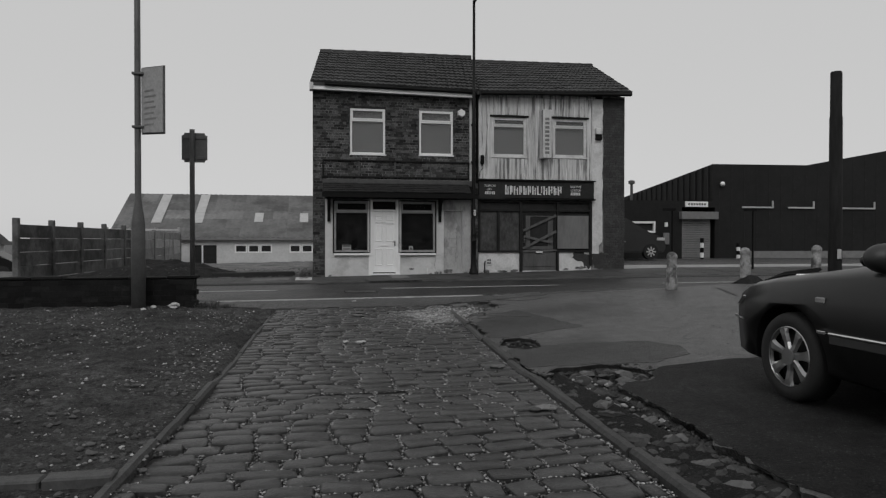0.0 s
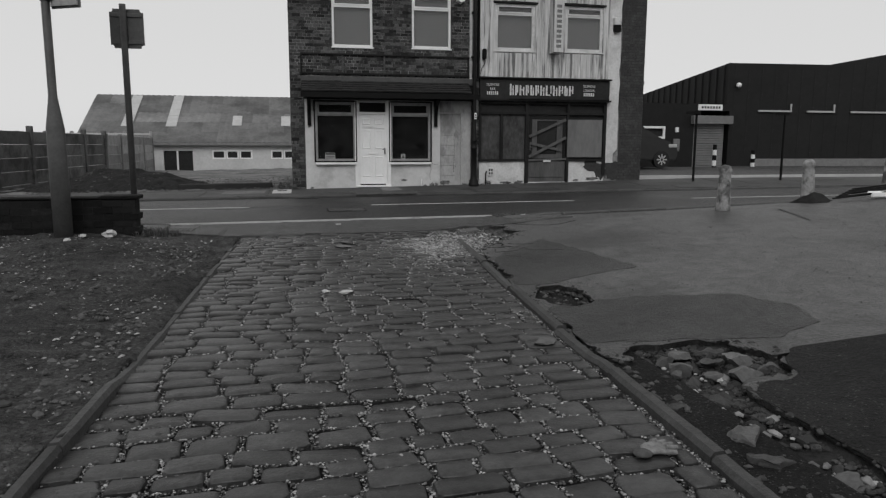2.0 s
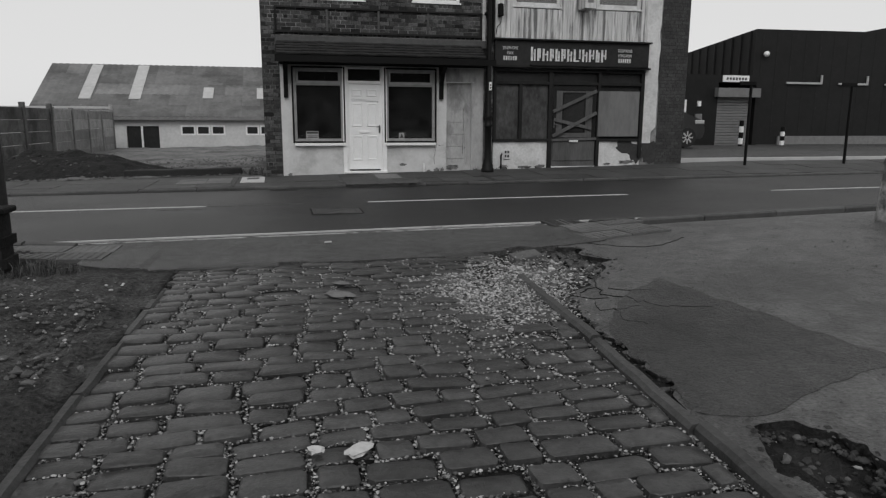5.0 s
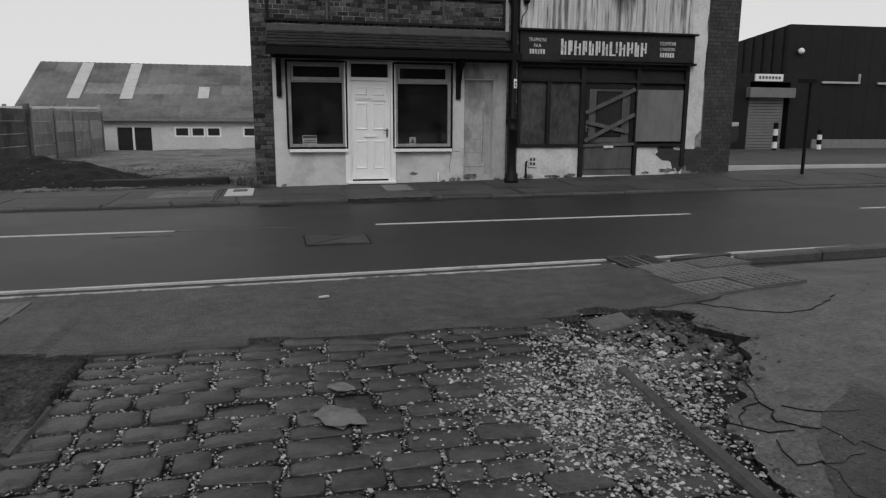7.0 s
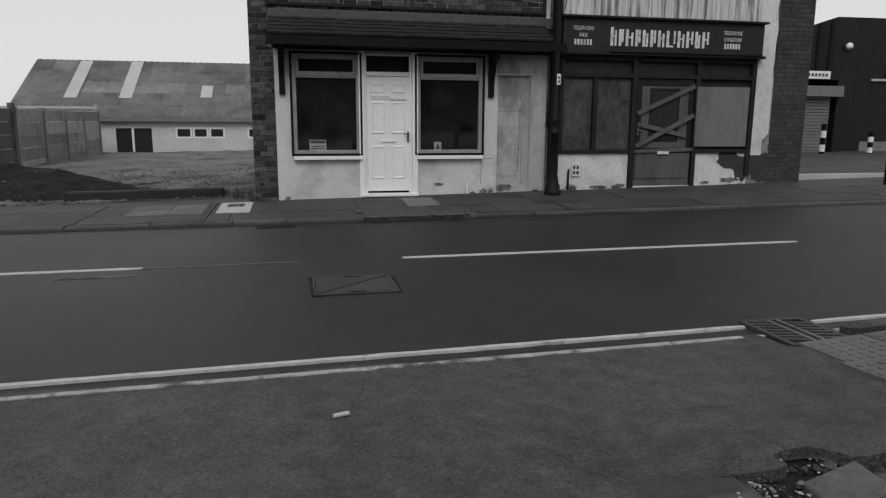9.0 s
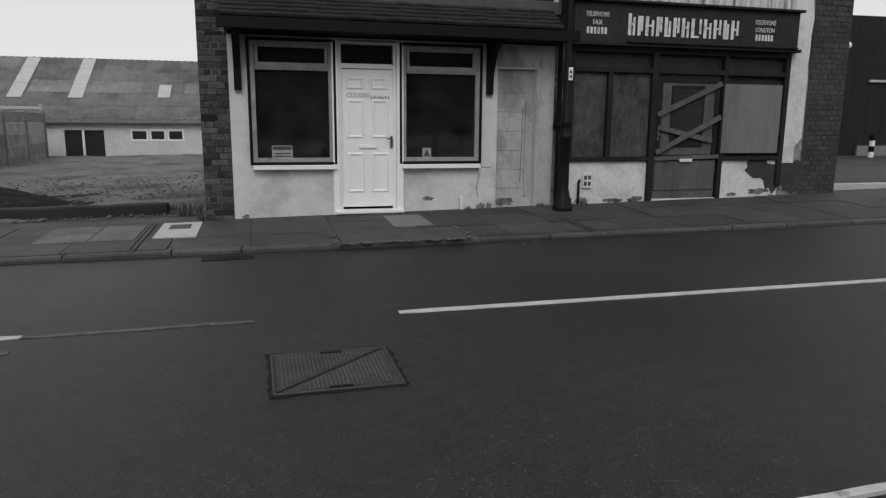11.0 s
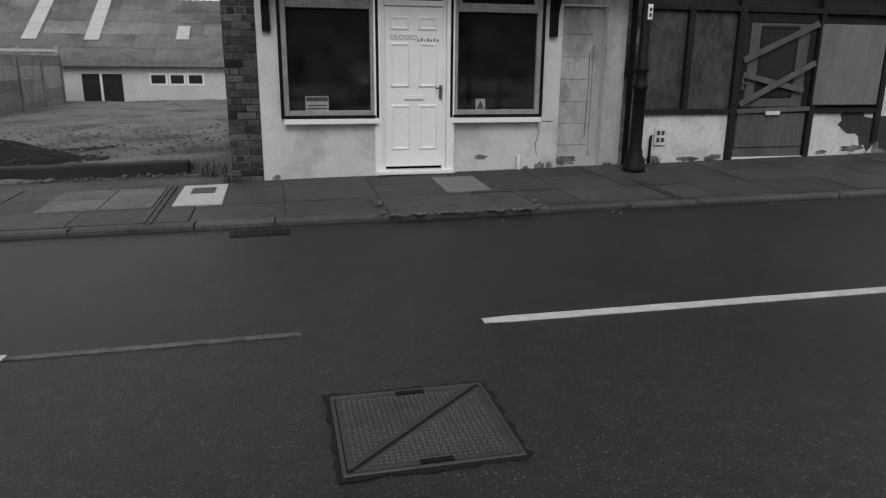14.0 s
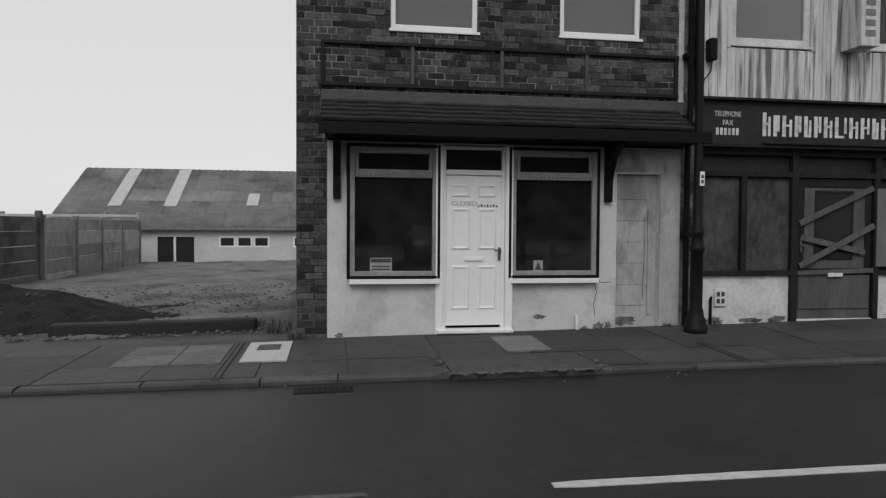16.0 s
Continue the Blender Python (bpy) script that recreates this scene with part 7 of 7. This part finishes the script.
def strip(fx, spread, ya, yb):
    def f(r):
        y = r.uniform(ya, yb)
        return fx(y) + r.gauss(0, spread), y
    return f


pebbles("pale_gravel", [(5000, blot(1.7, 10.3, 0.3, 0.6), (0.004, 0.013), lambda x, y: near_z(x, y) - 0.004), (7000, blot(1.95, 10.65, 0.27, 0.42), (0.003, 0.013), bed_z), (420, blot(2.0, 10.6, 0.25, 0.38), (0.012, 0.026), bed_z), (1400, blot(1.65, 10.3, 0.3, 0.7), (0.003, 0.011), bed_z),
                        (120, blot(2.5, 10.9, 0.25, 0.3), (0.01, 0.04), lambda x, y: near_z(x, y) - 0.06), (150, blot(2.2, 5.0, 0.2, 0.6), (0.01, 0.04), lambda x, y: near_z(x, y) - 0.06)],
        GRAVEL, "pale gravel and broken stone at the yard mouth", 71)
pebbles("dark_grit", [(1500, strip(left_edge, 0.25, 2.5, 11.5), (0.006, 0.025), lambda x, y: near_z(x, y) - 0.015), (5000, lambda r: (-0.95 - 5.5 * r.random() ** 1.5, r.uniform(2.6, 11.3)), (0.005, 0.03), lambda x, y: near_z(x, y) + 0.0),
                      (900, strip(right_edge, 0.14, 2.5, 11), (0.008, 0.03), lambda x, y: near_z(x, y) - 0.03), (500, blot(2.55, 11.05, 0.25, 0.35), (0.01, 0.04), lambda x, y: near_z(x, y) - 0.06)],
        STONE_GREY, "loose grit and small stones along the setts", 72)
pebbles("verge_grit", [(2600, lambda r: (-0.9 - 5.5 * r.random() ** 1.4, r.uniform(2.6, 11.3)), (0.004, 0.016), lambda x, y: near_z(x, y) + 0.005), (300, strip(lambda y: right_edge(y) + 0.2, 0.2, 2.3, 9.5), (0.004, 0.018), lambda x, y: near_z(x, y) - 0.05)], GRAVEL, "pale specks of grit in the dirt verge", 75)
pebbles("scattered_chips", [(5000, lambda r: (r.uniform(-3.5, 6), r.uniform(12.2, 18.5)), (0.0015, 0.005), lambda x, y: (apron_z(x, y) if y < 13 else road_z(x, y))), (1600, lambda r: (2.5 + 5 * r.random() ** 1.5, r.uniform(4, 11.5)), (0.003, 0.009), lambda x, y: near_z(x, y)),
                            (160, lambda r: (r.uniform(-1, 9), KERB_FAR - r.random() ** 2 * 0.3), (0.004, 0.016), road_z)], STONE_PALE, "scattered stone chips on the tarmac", 74)


def by_rim(lo, hi, x0_, x1_, y0_, y1_):
    """Places where the asphalt has crumbled: between lo and hi from its broken edge."""
    def f(r):
        for _ in range(60):
            x, y = r.uniform(x0_, x1_), r.uniform(y0_, y1_)
            if lo < pits(x, y) < hi:
                break
        return x, y
    return f


CRUMB = material("asphalt_crumbs", 0.034, 0.85, 0.4, 6, 40, 0.6, 0.01, island=0.6)
pebbles("asphalt_crumbs", [(2600, by_rim(-0.03, 0.12, 1.95, 3.2, 3.4, 11.7), (0.006, 0.022), lambda x, y: near_z(x, y) - (0.004 if pits(x, y) < 0 else 0.05)),
                           (1500, by_rim(0.0, 0.6, 1.95, 3.1, 3.0, 11.6), (0.008, 0.03), lambda x, y: pit_z(x, y)),
                           (420, by_rim(0.02, 0.6, 1.95, 3.1, 2.6, 6.2), (0.02, 0.06), lambda x, y: pit_z(x, y)), (3000, by_rim(0.0, 0.6, 1.9, 3.1, 2.6, 6.2), (0.004, 0.012), lambda x, y: pit_z(x, y) + 0.008)], CRUMB, "crumbs of asphalt and stone round the potholes", 79)
rs = random.Random(9)
stones = [(2.35, 5.95, 0.1), (2.52, 6.02, 0.11), (2.7, 6.0, 0.12), (2.4, 5.8, 0.13), (2.6, 5.82, 0.1), (2.78, 5.8, 0.15), (2.5, 5.62, 0.09), (2.68, 5.6, 0.16), (2.85, 5.62, 0.12), (2.62, 5.42, 0.14), (2.8, 5.45, 0.11), (2.3, 5.7, 0.07),
          (2.15, 4.87, 0.17), (2.1, 4.62, 0.16), (2.02, 4.02, 0.18), (2.25, 3.95, 0.12), (1.95, 3.6, 0.15), (2.2, 3.5, 0.14), (2.3, 4.4, 0.1), (2.15, 3.15, 0.16), (2.6, 11.25, 0.07), (2.3, 10.9, 0.1), (2.45, 10.75, 0.12), (2.62, 10.8, 0.09)]
for k, (x_, y_, s_) in enumerate(stones):
    bm = bmesh.new()
    bmesh.ops.create_icosphere(bm, subdivisions=3, radius=s_ * 0.8)
    for _ in range(9):
        cut_n = Vector((rs.gauss(0, 1), rs.gauss(0, 1), rs.gauss(0, 0.7))).normalized()
        cut_d = s_ * rs.uniform(0.34, 0.6)
        for v_ in bm.verts:
            over = v_.co.dot(cut_n) - cut_d
            if over > 0:
                v_.co -= cut_n * over
    for v_ in bm.verts:
        v_.co *= 1.06 + 0.12 * nz(v_.co.x * 13 + k, v_.co.y * 13, 1, v_.co.z * 13) + 0.12 * nz(v_.co.x * 30 + k, v_.co.y * 30, 1, k)
        v_.co.z = max(-0.05, min(v_.co.z * 0.5, s_ * (0.24 + 0.2 * nz(v_.co.x * 20, v_.co.y * 20, 1, k + 5))))
        v_.co.y *= 0.72
    bmesh.ops.transform(bm, verts=bm.verts, matrix=Matrix.Translation((x_, y_, near_z(x_, y_) - 0.05)) @ Euler((rs.uniform(-0.1, 0.1), rs.uniform(-0.1, 0.1), rs.uniform(-0.5, 0.5))).to_matrix().to_4x4())
    tagged(part("loose_stone", bm, STONE_GREY), "rough old paving stone showing in a pothole", "stone", "old stones in the potholes")

flat = thing("flat_stone", (2.47, 11.47, 0.2), "thin flat paving stone lying in the pothole by the apron", "stone")
bm = bmesh.new()
add_box(bm, -0.15, 0.15, -0.1, 0.1, -0.03, 0.025, 0.008)
for v_ in bm.verts:
    v_.co.x += 0.25 * v_.co.y
bmesh.ops.transform(bm, verts=bm.verts, matrix=Matrix.Translation((2.47, 11.47, near_z(2.47, 11.47) - 0.035)) @ Euler((0.05, -0.06, 0.25)).to_matrix().to_4x4())
part("slab", bm, STONE_PALE, flat)
# ---- cracks and seams in the asphalt ----
CRACK = material("crack_shadow_soil", 0.012, 0.95, 0.3, 5, 30, 0.2, 0.003, spec=0.1)


def crack(pts, w_, level, seed, lift=0.011):
    r = random.Random(seed)
    bm = bmesh.new()
    pr = None
    for (ax, ay), (bx, by) in zip(pts, pts[1:]):
        L = math.hypot(bx - ax, by - ay)
        n = max(2, int(L / 0.06))
        ux, uy = (bx - ax) / L, (by - ay) / L
        for i in range(n + 1):
            j_ = 0.04 * nz(ax + i * 0.4, ay + i * 0.3, 0.9, seed) + r.uniform(-0.012, 0.012)
            x, y = ax + (bx - ax) * i / n - uy * j_, ay + (by - ay) * i / n + ux * j_
            h_ = w_ * r.uniform(0.3, 1.0) / 2
            z = level(x, y) + lift
            cur = [bm.verts.new((x - uy * h_, y + ux * h_, z)), bm.verts.new((x + uy * h_, y - ux * h_, z)), bm.verts.new((x, y, z - 0.012))]
            if pr:
                bm.faces.new((pr[0], cur[0], cur[1], pr[1]))
                bm.faces.new((pr[1], cur[1], cur[2], pr[2]))
                bm.faces.new((pr[2], cur[2], cur[0], pr[0]))
            pr = cur
    part("crack", bm, CRACK, yard)


for k, (w_, pts) in enumerate((
        (0.011, [(2.66, 10.5), (2.55, 10.08), (2.52, 9.97), (2.64, 9.88), (2.68, 9.72), (2.8, 9.55), (3.05, 9.45)]),
        (0.008, [(2.3, 10.05), (2.41, 9.92), (2.52, 9.9)]), (0.008, [(2.4, 9.85), (2.35, 9.68), (2.45, 9.65), (2.64, 9.64)]),
        (0.006, [(2.62, 10.1), (2.75, 9.98), (2.9, 9.95)]), (0.007, [(2.45, 9.65), (2.4, 9.45), (2.5, 9.3)]), (0.006, [(2.35, 10.0), (2.45, 10.12), (2.55, 10.15)]),
        (0.009, [(3.12, 11.55), (3.21, 11.42), (3.33, 11.26), (3.51, 11.15), (3.69, 11.16), (4.02, 11.34)]))):
    crack(pts, w_ * 0.6, near_z, 300 + k, 0.005)
# ---- stains and flaked render by the pavement ----
DAMP = material("damp_flaked_render", 0.16, 0.9, 0.5, 5, 30, 0.6, 0.008, dark=0.6, dark_scale=6)


def flake(cx_, cz_, rx, rz, y_, parent, seed, mat=DAMP):
    r = random.Random(seed)
    bm = bmesh.new()
    n = 18
    rim = []
    for i in range(n):
        a_ = 2 * math.pi * i / n
        k_ = r.uniform(0.6, 1.15)
        rim.append((cx_ + rx * k_ * math.cos(a_), cz_ + rz * k_ * math.sin(a_)))
    f_ = [bm.verts.new((x, y_ - 0.003, z)) for x, z in rim]
    g_ = [bm.verts.new((x, y_ + 0.002, z)) for x, z in rim]
    bm.faces.new(f_)
    for i in range(n):
        bm.faces.new((f_[i], f_[(i + 1) % n], g_[(i + 1) % n], g_[i]))
    part("flaked_patch", bm, mat, parent)


for k, (x_, z_, rx, rz) in enumerate(((3.72, 0.36, 0.1, 0.07), (3.55, 0.34, 0.06, 0.04), (2.95, 0.5, 0.1, 0.03), (4.68, 0.42, 0.1, 0.13), (4.72, 0.75, 0.05, 0.16), (3.85, 0.36, 0.05, 0.07), (0.5, 0.31, 0.06, 0.03), (2.7, 0.31, 0.05, 0.025), (3.3, 0.31, 0.09, 0.03))):
    flake(x_, z_, rx, rz, Y1, house1, 200 + k)
for k, (x_, z_, rx, rz) in enumerate(((4.1, 0.42, 0.17, 0.06), (4.3, 0.85, 0.13, 0.04))):
    flake(x_, z_, rx, rz, Y1 + 0.078, house1, 230 + k)
for k, (x_, z_, rx, rz) in enumerate(((5.3, 0.42, 0.12, 0.05), (5.8, 0.41, 0.2, 0.035), (6.2, 0.42, 0.15, 0.05), (7.9, 0.46, 0.1, 0.04), (8.4, 0.5, 0.2, 0.06))):
    flake(x_, z_, rx, rz, YS, house2, 240 + k)
BARE = material("dark_bared_brick", 0.035, 0.9, 0.4, 5, 40, 0.6, 0.01)
flake(8.42, 0.84, 0.36, 0.2, YS, house2, 261, BARE)
flake(8.62, 0.72, 0.2, 0.24, YS - 0.002, house2, 262, BARE)
flake(8.98, 0.72, 0.26, 0.3, FACE - 0.004, house2, 263, BARE)
for pts in ([(3.71, 1.0), (3.74, 0.93), (3.79, 0.92), (3.88, 0.93)], [(3.66, 0.93), (3.7, 0.8), (3.66, 0.65), (3.68, 0.5)], [(4.35, 1.75), (4.36, 1.3), (4.34, 0.7)]):
    tube("crack", [(x, Y1 - 0.0005 + (0.072 if x > 4 else 0), z) for x, z in pts], 0.004, INK, house1)

# ---- bricks of the house fronts ----
brick_field(wall1, 0.0, PARTY - 0.18, 2.66, 5.86, FACE, UPW + [(0.28, 4.85, 2.6, 3.2)], (0.0, 4.75, 3.2, 3.98), seed=3)
pier = box("corner_pier", 0.0, 0.355, FACE - 0.002, FACE + 0.2, 0.2, 2.66, MORTAR_PATCHY, house1, "dark brick corner pier")
brick_field(pier, 0.0, 0.355, 0.26, 2.66, FACE - 0.002, [], (-1, 1, 0, 3), seed=4)
pier2 = box("end_pier", 9.17, HOUSE_R, FACE - 0.002, FACE + 0.2, 0.2, 5.95, MORTAR_DARK, house2, "dark brick end pier")
brick_field(pier2, 9.17, HOUSE_R, 0.42, 5.92, FACE - 0.002, [], (9, 10, 0.3, 5.0), seed=5, mats=(BRICK_SOOT, BRICK_SOOT_FAR))

# ---- stone setts of the yard ----
sett_meshes = []
for k in range(10):
    r = random.Random(100 + k)
    b = bmesh.new()
    outl = [(-0.5, -0.34), (-0.42, -0.48), (0.42, -0.48), (0.5, -0.34), (0.5, 0.34), (0.42, 0.48), (-0.42, 0.48), (-0.5, 0.34)]
    outl = [(x * r.uniform(0.94, 1.04), y * r.uniform(0.9, 1.06)) for x, y in outl]
    rings = [[b.verts.new((x * f_, y * (f_ if f_ > 0.9 else f_ - 0.04), z)) for x, y in outl] for f_, z in ((0.99, -0.6), (1.0, -0.12), (0.965, 0.0), (0.87, 0.05 + r.uniform(-0.02, 0.02)))]
    c_ = b.verts.new((r.uniform(-0.2, 0.2), r.uniform(-0.2, 0.2), 0.075 + r.uniform(-0.05, 0.03)))
    for ra, rb in zip(rings, rings[1:]):
        for i in range(8):
            b.faces.new((ra[i], ra[(i + 1) % 8], rb[(i + 1) % 8], rb[i]))
    for i in range(8):
        b.faces.new((rings[-1][i], rings[-1][(i + 1) % 8], c_))
    bmesh.ops.recalc_face_normals(b, faces=b.faces)
    me = bpy.data.meshes.new("sett")
    b.to_mesh(me)
    b.free()
    for p_ in me.polygons:
        p_.use_smooth = p_.center.z > -0.05
    me.materials.append(SETT)
    sett_meshes.append(me)
sett_paving = thing("sett_paving", (0.6, 6, 0.15), "worn uneven stone sett paving with gritty joints", "stone setts", kind="structure")
rv, rfc, rsm, near_count, joints = [], [], [], 0, []
rg = random.Random(42)
y = 0.6
while y < 11.5:
    dep = rg.choice((rg.uniform(0.12, 0.15), rg.uniform(0.14, 0.18), rg.uniform(0.15, 0.195)))
    x = left_edge(y) + 0.05 - rg.uniform(0, 0.1)
    first = True
    while x < right_edge(y) - 0.09:
        L = rg.choice((rg.uniform(0.17, 0.24), rg.uniform(0.22, 0.3), rg.uniform(0.26, 0.36)))
        if right_edge(y) - 0.05 - (x + L) < 0.08:
            L = right_edge(y) - 0.05 - x
        gone = x > 1.6 and y > 10.2 and rg.random() < 0.55
        if L > 0.07 and not gone:
            cx_, cy_ = x + L / 2, y + dep / 2 + 0.1 * nz(x, y * 0.4, 0.8, 13) + 0.03 * nz(x, y, 3, 4)
            sink = -0.012 * rg.random() - (0.015 if rg.random() < 0.05 else 0) + 0.02 * nz(cx_, cy_, 1.2, 17)
            loc = Vector((cx_, cy_, near_z(cx_, cy_) + sink - 0.005))
            sc = Vector((L - rg.uniform(0.01, 0.03), dep - rg.uniform(0.005, 0.02), 0.15))
            rot = Euler((rg.uniform(-0.05, 0.05), rg.uniform(-0.05, 0.05), rg.gauss(0, 0.05) + 0.12 * nz(x, y, 0.7, 5)))
            hx, hy = (L + 0.006) / 2, dep / 2
            joints += [(cx_ - hx, cy_ - hy, cx_ + hx, cy_ - hy), (cx_ + hx, cy_ - hy, cx_ + hx, cy_ + hy)]
            me = sett_meshes[rg.randrange(10)]
            if 5.0 < y < 10.4 and near_count < 300:
                o = under(new("sett", me), sett_paving)
                o.location, o.rotation_euler, o.scale = loc, rot, sc
                near_count += 1
            else:
                m_ = Matrix.LocRotScale(loc, rot, sc)
                b0 = len(rv)
                rsm += [p_.use_smooth for p_ in me.polygons]
                rv += [tuple(m_ @ v_.co) for v_ in me.vertices]
                rfc += [tuple(b0 + i for i in p_.vertices) for p_ in me.polygons]
        x += L
    y += dep
me = bpy.data.meshes.new("setts_beyond")
me.from_pydata(rv, [], rfc)
me.polygons.foreach_set("use_smooth", rsm)
me.materials.append(SETT_FAR)
tagged(under(new("setts_beyond", me), sett_paving), kind="stuff")


def in_joint(r):
    ax, ay, bx, by = joints[int(len(joints) * (0.12 + 0.88 * r.random()))]
    t_ = r.random()
    return ax + (bx - ax) * t_ + r.gauss(0, 0.01), ay + (by - ay) * t_ + r.gauss(0, 0.008)


pebbles("joint_grit", [(48000, in_joint, (0.003, 0.01), lambda x, y: near_z(x, y) - 0.022)], GRIT, "fine grit in the joints of the setts", 73)
pebbles("joint_chips", [(20000, in_joint, (0.003, 0.009), lambda x, y: near_z(x, y) - 0.016), (120, in_joint, (0.007, 0.014), lambda x, y: near_z(x, y) - 0.01)], GRAVEL, "pale stone chips in the joints of the setts", 76)
pebbles("waste_stones", [(2500, lambda r: (-0.2 - 6.5 * r.random(), 21.3 + 9 * r.random() ** 1.7), (0.008, 0.04), lambda x, y: ground_level(x, y) + 0.06)], STONE_GREY, "loose stones on the waste ground", 77)
pebbles("heap_rubble", [(170, lambda r: (r.gauss(-4.4, 1.1), r.gauss(22.6, 0.6)), (0.01, 0.045), lambda x, y: ground_level(x, y) + 0.04 + heap_z(x, y))], GRIT, "bits of pale rubble in the dark soil", 78)
